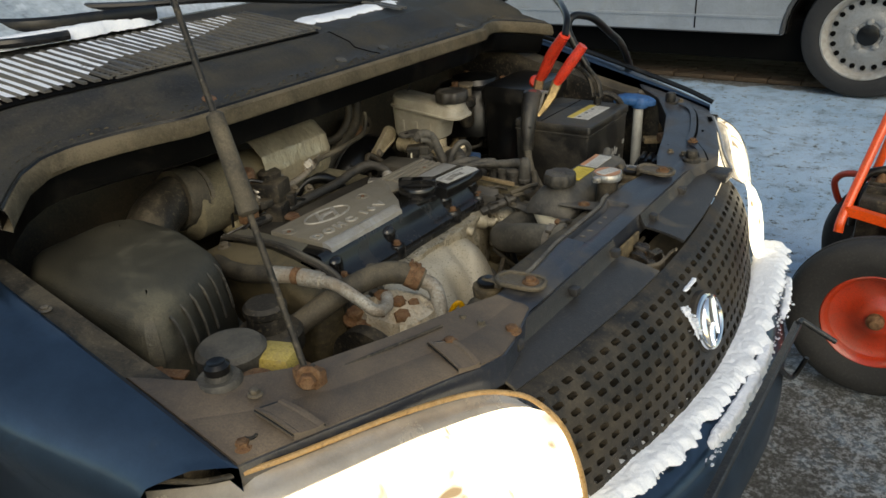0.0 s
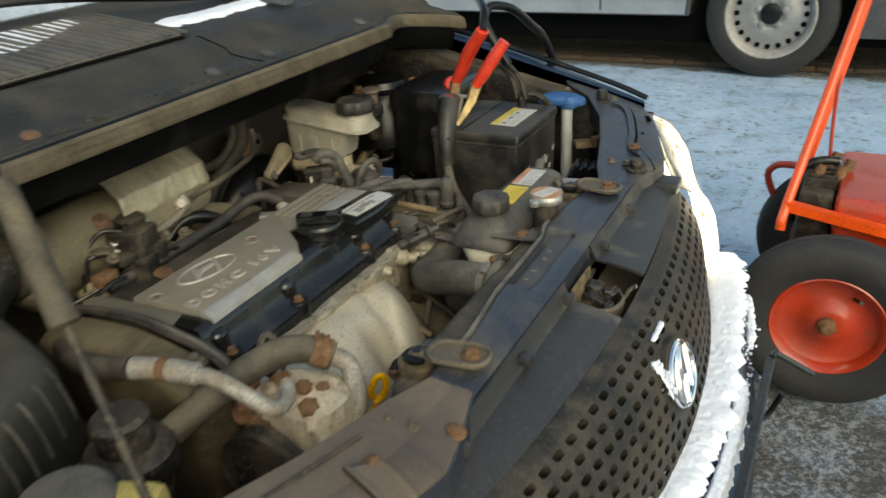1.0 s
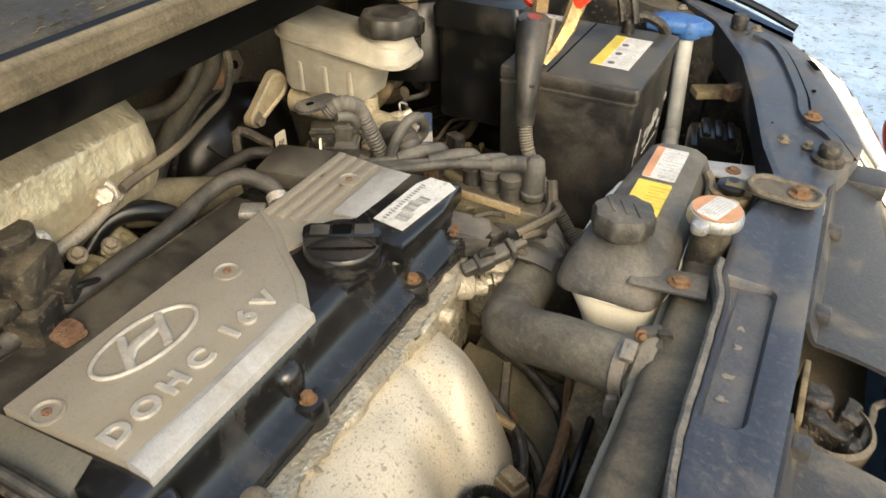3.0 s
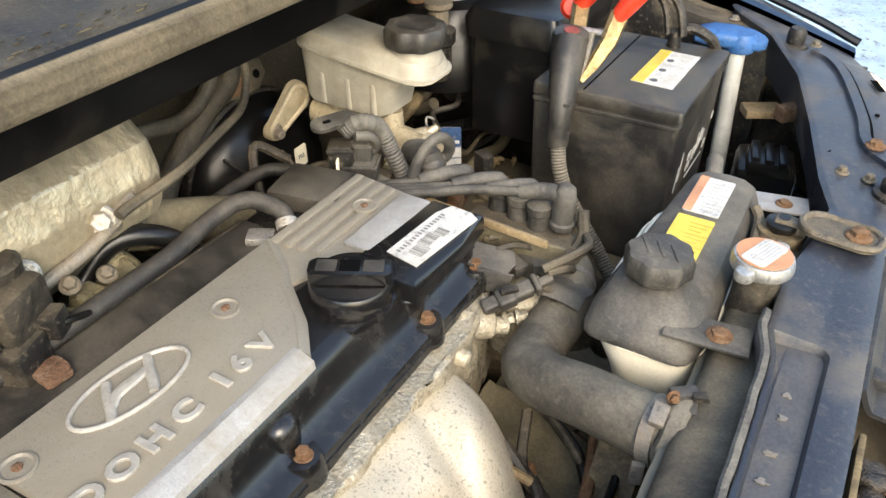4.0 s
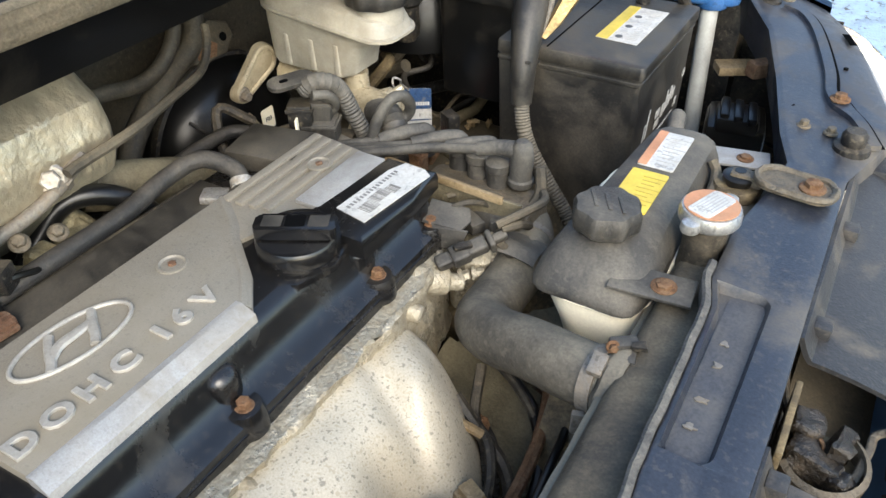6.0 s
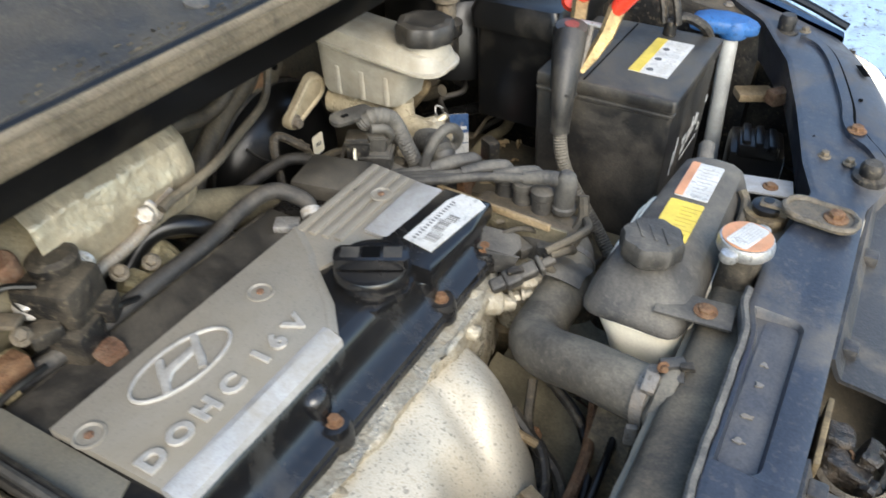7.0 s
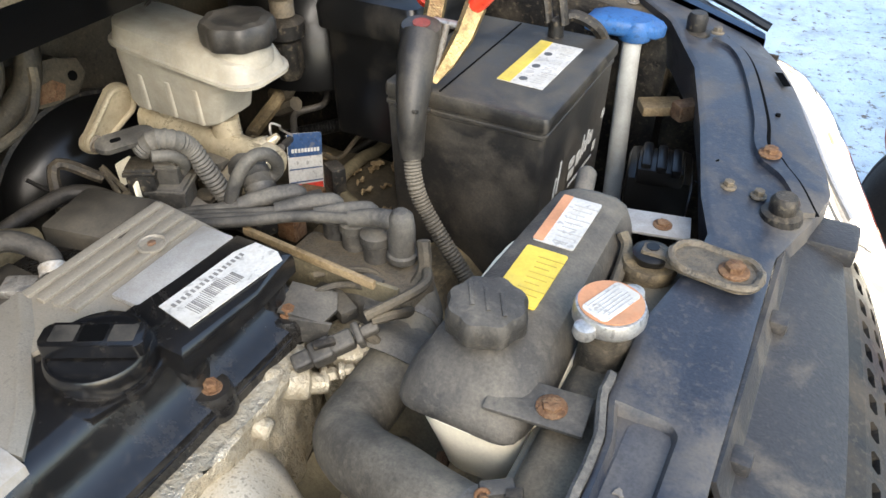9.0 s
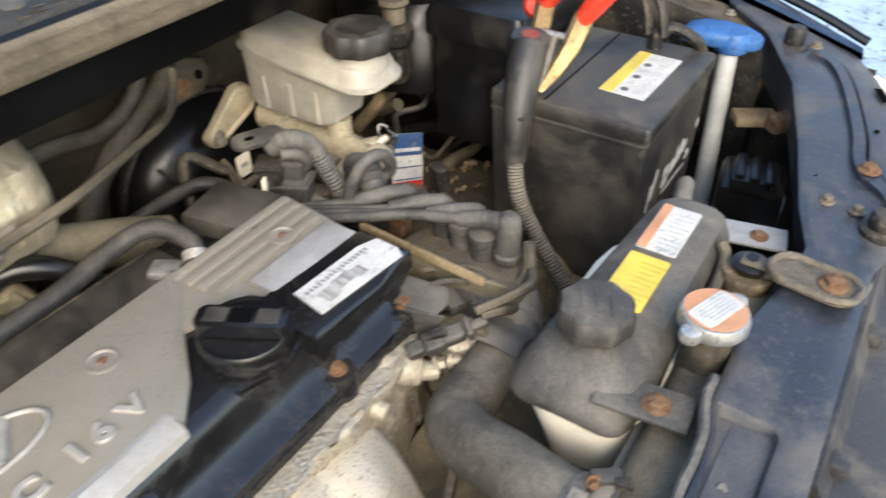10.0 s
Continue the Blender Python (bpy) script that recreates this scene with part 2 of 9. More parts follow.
HOSEDARK = mat("dark_rubber_hose", (0.018, 0.0175, 0.017), 0.45, dust=0.3, up=0.3, tint=(0.115, 0.10, 0.08), scale=11, grain=0.18, spots=0.4)
BULKHEAD = mat("olive_brown_bulkhead", (0.055, 0.046, 0.032), 0.6, dust=0.5, up=0.1, tint=(0.13, 0.104, 0.066), scale=14)
CORRODED = mat("corroded_pipe", (0.42, 0.395, 0.34), 0.38, 0.4, dust=0.5, tint=(0.17, 0.10, 0.045), scale=60, fine=420, bump=0.6, vary=0.45, grain=0.3)
CASTYEL = mat("yellowed_cast_metal", (0.46, 0.39, 0.23), 0.40, 0.3, dust=0.50, up=0.05, tint=(0.10, 0.078, 0.042), scale=45, fine=420, bump=0.9, vary=0.5)
YELLOWINK = mat("yellow_label_print", (0.47, 0.35, 0.06), 0.5, bump=0.0, grain=0.05)
DULLRED = mat("faded_red_mark", (0.20, 0.045, 0.035), 0.6, dust=0.4, tint=(0.12, 0.07, 0.055), scale=60, bump=0.05)
SMUDGE = mat("smudged_ink", (0.17, 0.165, 0.155), 0.5, bump=0.0, grain=0.05)
HOLESHADE = mat("black_hollow_and_shade", (0.003, 0.003, 0.003), 0.8, bump=0.0, grain=0.05, spec=0.05)
LETTERGREY = mat("raised_letter_metal", (0.40, 0.375, 0.33), 0.38, 0.3, dust=0.3, tint=(0.22, 0.19, 0.14), scale=60, bump=0.03, grain=0.14)
PALEPRINT = mat("faded_print", (0.40, 0.39, 0.365), 0.5, bump=0.0, grain=0.05)
SUNKDUST = mat("dusty_sunk_panel", (0.050, 0.052, 0.060), 0.5, dust=0.5, up=0.15, tint=(0.135, 0.125, 0.110), scale=13, spec=0.4, spots=0.5, bump=0.05)
FLANGE = mat("chalky_flange", (0.065, 0.062, 0.058), 0.6, dust=0.52, up=0.1, tint=(0.20, 0.182, 0.15), scale=40, vary=0.45, bump=0.3)
OLIVE = mat("olive_dusty_plastic", (0.085, 0.072, 0.046), 0.6, dust=0.6, up=0.2, tint=(0.22, 0.185, 0.115), scale=14, vary=0.3)
TIMINGGREY = mat("brown_dusty_belt_cover", (0.036, 0.030, 0.019), 0.5, dust=0.5, up=0.33, tint=(0.165, 0.130, 0.073), scale=13, grain=0.25, spots=0.5)
TIMINGTOP = mat("grey_dusty_shelf", (0.15, 0.138, 0.108), 0.5, 0.1, dust=0.55, up=0.1, tint=(0.185, 0.16, 0.112), scale=9, grain=0.2, spots=0.4)
GREASE = mat("black_grease", (0.014, 0.011, 0.008), 0.28, dust=0.35, tint=(0.10, 0.07, 0.04), scale=55, bump=0.7, vary=0.5, spec=0.6)
BARSTEEL = mat("dark_steel_bar", (0.06, 0.063, 0.066), 0.38, 0.7, dust=0.15, tint=(0.15, 0.13, 0.11), scale=30)


def snow_material(name, dirt):
    m, t, b = nodes_of(name)
    at = t.nodes.new("ShaderNodeTexCoord").outputs["Object"]
    fine = node(t, "ShaderNodeTexNoise", Scale=330.0, Detail=6.0, Roughness=0.7)
    lump = node(t, "ShaderNodeTexNoise", Scale=28.0, Detail=5.0)
    t.links.new(at, fine.inputs["Vector"]), t.links.new(at, lump.inputs["Vector"])
    c = blend(t, ramp(t, fine.outputs[0], 0.3, 0.7), (0.74, 0.78, 0.85), (0.88, 0.90, 0.94))
    c = blend(t, maths(t, "MULTIPLY", ramp(t, lump.outputs[0], 0.62, 0.75), dirt), c, (0.20, 0.19, 0.18))
    t.links.new(c, b.inputs["Base Color"])
    b.inputs["Roughness"].default_value = 0.7
    b.inputs["Subsurface Weight"].default_value = 0.0
    h = t.nodes.new("ShaderNodeBump")
    h.inputs["Strength"].default_value, h.inputs["Distance"].default_value = 0.45, 0.002
    t.links.new(maths(t, "ADD", fine.outputs[0], lump.outputs[0]), h.inputs["Height"])
    t.links.new(h.outputs[0], b.inputs["Normal"])
    return m


SNOW = snow_material("snow", 0.25)


def ground_material():
    """Trodden snow with bare specks, thinning to wet, gritty asphalt close to the car."""
    m, t, b = nodes_of("snowy_ground")
    at = t.nodes.new("ShaderNodeTexCoord").outputs["Object"]
    xyz = t.nodes.new("ShaderNodeSeparateXYZ")
    t.links.new(at, xyz.inputs[0])
    def n(scale, detail=6.0, rough=0.65):
        k = node(t, "ShaderNodeTexNoise", Scale=scale, Detail=detail, Roughness=rough)
        t.links.new(at, k.inputs["Vector"])
        return k.outputs[0]
    grit, patch, foot, speck, crumb = n(170.0, 8.0, 0.75), n(7.0, 8.0, 0.7), n(2.2, 5.0), n(30.0, 10.0, 0.8), n(75.0, 8.0, 0.8)
    stone = blend(t, ramp(t, grit, 0.35, 0.62), (0.008, 0.008, 0.008), (0.105, 0.100, 0.090))
    stone = blend(t, maths(t, "MULTIPLY", ramp(t, patch, 0.34, 0.54), ramp(t, crumb, 0.49, 0.545)), stone, (0.42, 0.435, 0.45))
    # the snow's base colour carries the blue of the skylight
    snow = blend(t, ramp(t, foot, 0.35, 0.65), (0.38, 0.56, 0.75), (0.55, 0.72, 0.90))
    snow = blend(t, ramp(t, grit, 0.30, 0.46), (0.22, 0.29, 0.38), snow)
    cover = maths(t, "ADD", ramp(t, xyz.outputs[1], -0.70, 0.10), maths(t, "MULTIPLY", maths(t, "SUBTRACT", patch, 0.5), 2.2))
    cover = maths(t, "SUBTRACT", cover, maths(t, "MULTIPLY", ramp(t, speck, 0.565, 0.62), 1.9))
    cover = maths(t, "SUBTRACT", cover, maths(t, "MULTIPLY", ramp(t, maths(t, "ADD", xyz.outputs[1], maths(t, "MULTIPLY", patch, 0.5)), 2.72, 2.86), 3.0))
    cl = t.nodes.new("ShaderNodeClamp")
    t.links.new(cover, cl.inputs[0])
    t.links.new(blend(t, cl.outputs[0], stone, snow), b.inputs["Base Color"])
    t.links.new(maths(t, "ADD", maths(t, "MULTIPLY", cl.outputs[0], 0.25), 0.5), b.inputs["Roughness"])
    h = t.nodes.new("ShaderNodeBump")
    h.inputs["Strength"].default_value, h.inputs["Distance"].default_value = 0.9, 0.012
    t.links.new(maths(t, "ADD", maths(t, "ADD", grit, patch), maths(t, "MULTIPLY", cl.outputs[0], 0.8)), h.inputs["Height"])
    t.links.new(h.outputs[0], b.inputs["Normal"])
    return m


GROUND = ground_material()
FROST = mat("frosted_glass", (0.30, 0.36, 0.42), 0.35, dust=0.5, up=0.1, tint=(0.6, 0.66, 0.72), scale=6, fine=90, bump=0.2)
PAVER = mat("brown_paver", (0.075, 0.052, 0.034), 0.8, dust=0.3, tint=(0.045, 0.036, 0.028), scale=8, fine=160, bump=0.4)

# ---- building helpers ----
X, Y, Z = Vector((1, 0, 0)), Vector((0, 1, 0)), Vector((0, 0, 1))
YC = 1.057  # the car's middle
BASE = {}


def thing(name, label, category, at=(0, 0, 0), group="", kind=""):
    ob = new(name)
    ob.empty_display_size = 0.05
    ob.location = at
    BASE[ob] = Vector(at)
    return tagged(ob, label, category, group, kind)


def mesh_of(name, bm, material, sharp=38.0):
    bmesh.ops.recalc_face_normals(bm, faces=bm.faces)
    me = bpy.data.meshes.new(name)
    bm.to_mesh(me)
    bm.free()
    me.materials.append(material)
    me.shade_smooth()
    me.set_sharp_from_angle(angle=radians(sharp))
    return me


def part(name, bm, material, parent, label="", kind=""):
    base = BASE[parent]
    bmesh.ops.translate(bm, verts=bm.verts, vec=-base)
    ob = new(name, mesh_of(name, bm, material))
    ob.parent = parent
    BASE[ob] = base
    return tagged(ob, label, kind=kind)


def solo(name, bm, material, label, category="", kind="", group=""):
    low = min((v.co for v in bm.verts), key=lambda c: c.z)
    mid = sum((v.co for v in bm.verts), Vector()) / len(bm.verts)
    at = Vector((mid.x, mid.y, low.z))
    bmesh.ops.translate(bm, verts=bm.verts, vec=-at)
    ob = new(name, mesh_of(name, bm, material))
    ob.location = at
    return tagged(ob, label, category, group, kind)


def B():
    return bmesh.new()


def turned(at, axis=(0, 0, 1), spin=0.0):
    """A matrix whose z runs along axis."""
    q = Vector(axis).normalized().to_track_quat("Z", "Y") if Vector(axis).normalized().z < 0.999 else Matrix.Identity(3).to_quaternion()
    return Matrix.Translation(at) @ q.to_matrix().to_4x4() @ Matrix.Rotation(radians(spin), 4, "Z")


def box(bm, c, s, bev=0.0, spin=0.0, axis=(0, 0, 1), seg=2):
    r = bmesh.ops.create_cube(bm, size=1, matrix=turned(c, axis, spin) @ Matrix.Diagonal((*s, 1)))
    if bev:
        edges = list({e for v in r["verts"] for e in v.link_edges})
        bmesh.ops.bevel(bm, geom=edges, offset=bev, segments=seg, affect="EDGES", profile=0.6)
    return bm


def loft(bm, rings, closed=True, caps=True):
    """Skin rings of points that have the same count."""
    vs = [[bm.verts.new(p) for p in ring] for ring in rings]
    n = len(vs[0])
    for a, b in zip(vs, vs[1:]):
        for i in range(n if closed else n - 1):
            j = (i + 1) % n
            bm.faces.new((a[i], a[j], b[j], b[i]))
    if caps and closed:
        bm.faces.new(vs[0][::-1]), bm.faces.new(vs[-1])
    return bm


def lathe(bm, profile, m, seg=24, lobes=0, lobe=0.0, caps=True):
    rings = []
    for r, h in profile:
        rings.append([m @ Vector((math.cos(a) * r * (1 + lobe * math.cos(lobes * a)), math.sin(a) * r * (1 + lobe * math.cos(lobes * a)), h)) for a in (2 * math.pi * k / seg for k in range(seg))])
    return loft(bm, rings, caps=caps)


def cyl(bm, a, b, r, r2=None, seg=16, bev=0.0):
    a, b = Vector(a), Vector(b)
    h, m, r2 = (b - a).length, turned(a, b - a), r if r2 is None else r2
    prof = [(r, 0), (r2, h)] if not bev else [(r - bev, 0), (r, bev), (r2, h - bev), (r2 - bev, h)]
    return lathe(bm, prof, m, seg)


def spline(pts, n=6):
    pts = [Vector(p) for p in pts]
    if len(pts) < 3:
        return pts
    out, ext = [], [2 * pts[0] - pts[1], *pts, 2 * pts[-1] - pts[-2]]
    for i in range(1, len(ext) - 2):
        p0, p1, p2, p3 = ext[i - 1 : i + 3]
        for k in range(n):
            u = k / n
            out.append(0.5 * (2 * p1 + (p2 - p0) * u + (2 * p0 - 5 * p1 + 4 * p2 - p3) * u * u + (3 * p1 - p0 - 3 * p2 + p3) * u ** 3))
    return out + [pts[-1]]


def tube(bm, pts, r, seg=10, n=6, rib=0.0, flat=1.0, straight=False):
    """A pipe or cable along a smooth line; r may be one radius or a function of the way along; rib: convoluted pipe."""
    path = [Vector(p) for p in pts] if straight else spline(pts, n)
    if rib:
        fine, step = [], r * 0.24
        for a, b in zip(path, path[1:]):
            k = max(1, round((b - a).length / step))
            fine += [a.lerp(b, i / k) for i in range(k)]
        path = fine + [path[-1]]
    rings, side = [], None
    for i, p in enumerate(path):
        way = (path[min(i + 1, len(path) - 1)] - path[max(i - 1, 0)]).normalized()
        if side is None:
            side = way.cross(Z if abs(way.z) < 0.9 else X).normalized()
        side = (side - way * side.dot(way)).normalized()
        other = way.cross(side)
        q = r(i / (len(path) - 1)) if callable(r) else r
        q *= 1 + (rib if i % 2 else 0)
        rings.append([p + side * math.cos(a) * q + other * math.sin(a) * q * flat for a in (2 * math.pi * k / seg for k in range(seg))])
    return loft(bm, rings)


def prism(bm, outline, z0, z1, m=None, bev=0.0):
    """A flat outline raised from z0 to z1, its upper edge rounded."""
    m = m or Matrix()
    low = [bm.verts.new(m @ Vector((x, y, z0))) for x, y in outline]
    top = [bm.verts.new(m @ Vector((x, y, z1))) for x, y in outline]
    n = len(low)
    bm.faces.new(low[::-1])
    f = bm.faces.new(top)
    for i in range(n):
        bm.faces.new((low[i], low[(i + 1) % n], top[(i + 1) % n], top[i]))
    if bev:
        bmesh.ops.bevel(bm, geom=list(f.edges), offset=bev, segments=2, affect="EDGES", profile=0.6)
    return bm


def sheet(bm, f, nu, nv, thick=0.0):
    vs = [[bm.verts.new(f(i / nu, j / nv)) for j in range(nv + 1)] for i in range(nu + 1)]
    faces = [bm.faces.new((vs[i][j], vs[i + 1][j], vs[i + 1][j + 1], vs[i][j + 1])) for i in range(nu) for j in range(nv)]
    if thick:
        bmesh.ops.recalc_face_normals(bm, faces=faces)
        bmesh.ops.solidify(bm, geom=faces, thickness=thick)
    return bm


def rough_up(bm, amount, scale, seed=0.0):
    bm.normal_update()
    for v in bm.verts:
        v.co += v.normal * amount * noise.fractal(v.co * scale + Vector((seed, 0, 0)), 1.0, 2.0, 4)
    return bm


def round_rect(cx, cy, sx, sy, r, n=5):
    out = []
    for qx, qy, a0 in ((1, 1, 0), (-1, 1, 90), (-1, -1, 180), (1, -1, 270)):
        for k in range(n + 1):
            a = radians(a0 + 90 * k / n)
            out.append((cx + qx * (sx / 2 - r) + r * math.cos(a), cy + qy * (sy / 2 - r) + r * math.sin(a)))
    return out


def hexbolt(bm, at, r=0.006, h=0.006, axis=(0, 0, 1), spin=0.0):
    """A hexagon head on its flange."""
    m = turned(at, axis, spin)
    lathe(bm, [(r * 1.55, 0), (r * 1.55, h * 0.2), (r * 1.3, h * 0.35)], m, 16)
    lathe(bm, [(r, h * 0.3), (r, h * 0.9), (r * 0.82, h)], m, 6)
    return bm


def lerp_table(table, v):
    """Values between the rows of a table, by its first column."""
    for a, b in zip(table, table[1:]):
        if v <= b[0]:
            u = max(0.0, (v - a[0]) / (b[0] - a[0]))
            return [p + (q - p) * u for p, q in zip(a[1:], b[1:])]
    return list(table[-1][1:])


def word(body, size, depth, m, bev=0.0, heavy=0.0):
    """Raised lettering as a mesh."""
    c = bpy.data.curves.new("lettering", "FONT")
    c.body, c.size, c.extrude, c.bevel_depth, c.resolution_u = body, size, depth, bev, 3
    c.offset = heavy
    c.align_x, c.align_y = "CENTER", "CENTER"
    ob = bpy.data.objects.new("lettering", c)
    me = bpy.data.meshes.new_from_object(ob)
    bm = B()
    bm.from_mesh(me)
    bmesh.ops.transform(bm, matrix=m, verts=bm.verts)
    bpy.data.objects.remove(ob), bpy.data.curves.remove(c), bpy.data.meshes.remove(me)
    return bm


def plate_matrix(at, right, up):
    """A matrix whose x runs along right and y along up (made square to it)."""
    right = Vector(right).normalized()
    n = right.cross(Vector(up)).normalized()
    up = n.cross(right)
    m = Matrix((right, up, n)).transposed().to_4x4()
    return Matrix.Translation(at) @ m


def ring_at(cx, cy, sx, sy, r, z, spin=0.0, n=5):
    m = Matrix.Rotation(radians(spin), 3, "Z")
    return [Vector((cx, cy, z)) + m @ Vector((x, y, 0)) for x, y in round_rect(0, 0, sx, sy, r, n)]

# ---- ground and distance ----
def ground_height(x, y):
    near = max(0.0, 1 - math.hypot(x + 0.5, y - 2.5) / 14)
    return (0.012 * noise.fractal(Vector((x * 1.3, y * 1.3, 0)), 1.0, 2.0, 4) - 0.008) * near


def ground_sheet():
    bm = B()
    ticks = sorted({*(round(-6 + 0.12 * k, 3) for k in range(101)), -400, -120, -40, -14, 14, 40, 120, 400})
    vs = [[bm.verts.new((x, y + 2.5, ground_height(x, y + 2.5))) for y in ticks] for x in ticks]
    for a, b in zip(vs, vs[1:]):
        for i in range(len(a) - 1):
            bm.faces.new((a[i], b[i], b[i + 1], a[i + 1]))
    return solo("ground", bm, GROUND, "trodden snow, skylight blue in its colour, thinning to wet grey asphalt", kind="structure")


ground_sheet()
pavement = thing("pavement", "strip of bare brown pavers under the parked van", "pavement", (-1.0, 5.6, 0.0), kind="structure")
bed = B()
box(bed, (-1.0, 6.25, -0.002), (9.0, 2.3, 0.012))
part("joint_bed", bed, PAVER, pavement)

# ---- the car: body shell round the open engine bay ----
car = thing("car", "dark blue-black car with open bonnet and dusty engine bay", "car", (-1.0, YC, 0.0))

FRONT = [(0.0, -0.415, 0.70), (0.30, -0.418, 0.70), (0.37, -0.398, 0.70), (0.41, -0.390, 0.703), (0.44, -0.397, 0.704), (0.48, -0.411, 0.708), (0.56, -0.438, 0.712), (0.60, -0.453, 0.714), (0.65, -0.475, 0.714), (0.70, -0.500, 0.711), (0.745, -0.522, 0.708)]
REAR = [(0.0, -0.4775, 0.70), (0.065, -0.4790, 0.70), (0.10, -0.4885, 0.70), (0.18, -0.489, 0.70), (0.25, -0.476, 0.70), (0.30, -0.472, 0.702), (0.35, -0.490, 0.705), (0.46, -0.518, 0.712), (0.57, -0.552, 0.722), (0.66, -0.605, 0.735), (0.70, -0.66, 0.745), (0.745, -0.70, 0.76)]


NEAR_REAR = [(0.0, -0.4775, 0.70), (0.10, -0.4765, 0.70), (0.20, -0.466, 0.70), (0.25, -0.468, 0.70)]


def rear_edge(y):
    return lerp_table(NEAR_REAR if 0.0 < YC - y < 0.25 else REAR, abs(y - YC))


SUNK = (0.977, 1.153)  # the sunk panel's ends along y


def support_ring(y):
    v = abs(y - YC)
    xf, zf = lerp_table(FRONT, v)
    xr, zr = rear_edge(y)
    inside = min(y - SUNK[0], SUNK[1] - y)
    dip = 0.0070 * min(1.0, max(0.0, inside / 0.004))
    turn_ = 0.012 - math.sqrt(max(0.0, 0.012 ** 2 - max(0.0, 0.012 - max(0.0, inside)) ** 2))
    xw = -0.4405 - turn_ if inside > 0 else xr + 0.55 * (xf - xr)
    zm = 0.5 * (zr + zf)
    return [Vector(p) for p in ((xr + 0.010, y, zr - 0.06), (xr + 0.004, y, zr - 0.006), (xr, y, zr), (xr + 0.004, y, zr + 0.002), (xr + 0.007, y, zr + 0.002 * (dip <= 0) - dip), (xw - 0.0025, y, zm - dip), (xw, y, zm - 0.0007), (xw + 0.003, y, zm), (xf - 0.008, y, zf), (xf, y, zf - 0.003), (xf + 0.002, y, zf - 0.04), (xf - 0.002, y, zf - 0.04), (xf - 0.006, y, zf - 0.008), (xr + 0.009, y, zr - 0.009), (xr + 0.013, y, zr - 0.06))]


bm = B()
ys = sorted({YC - 0.712 + 1.424 * k / 180 for k in range(181)} | {SUNK[i] + s * 0.001 * k for i, s in ((0, 1), (1, -1)) for k in range(-1, 14)})
loft(bm, [support_ring(y) for y in ys])
support = part("radiator_support", bm, BAYPAINT, car, "dusty dark blue upper radiator support with bolts")
bm = B()
prism(bm, round_rect(-0.4568, 1.065, 0.0275, 0.169, 0.009, 5), 0.6928, 0.6936)
part("sunk_floor", bm, SUNKDUST, support, "dust-grey sunk panel")

# worn chips in the sunk panel, and the ragged rear flange of the crossmember
random.seed(31)
for x, y in ((-0.461, 1.094), (-0.4595, 1.070), (-0.4605, 1.034), (-0.461, 1.008)):
    bm = B()
    spokes = [(x + r * math.cos(a), y + 0.7 * r * math.sin(a)) for a, r in ((2 * math.pi * k / 11, random.uniform(0.002, 0.0055)) for k in range(11))]
    prism(bm, spokes, 0.6938, 0.6950)
    part("paint_chip", bm, OLDSTEEL, support, "pale worn chip")
bm = B()
rings = []
for k in range(61):
    y = 0.830 + 0.345 * k / 60
    xr, zr = rear_edge(y)
    wob = 0.0007 * noise.noise(Vector((y * 45, 2, 0)))
    rings.append([Vector((xr - 0.006 + dx + wob, y, zr - 0.002 + dz + wob)) for dx, dz in ((-0.001, -0.014), (-0.0014, 0.0035), (0.0008, 0.0055), (0.0052, 0.0042), (0.0066, -0.010))])
loft(bm, rings)
part("rear_flange", bm, FLANGE, support, "pale dusty rear flange")
bm = B()
rings = []
for k in range(41):
    ring = support_ring(YC - 0.711 + 0.414 * k / 40)
    lift, drop = Vector((0, 0, 0.0032)), Vector((0, 0, -0.0005))
    over = [ring[2] + Vector((0.002, 0, 0)), *ring[3:9], ring[9] - Vector((0.002, 0, 0))]
    rings.append([p + lift for p in over] + [p + drop for p in reversed(over)])
loft(bm, rings)
part("lamp_panel", bm, PANELBROWN, support, "dusty panel above the headlamp, the lamp's warm light in its brown")


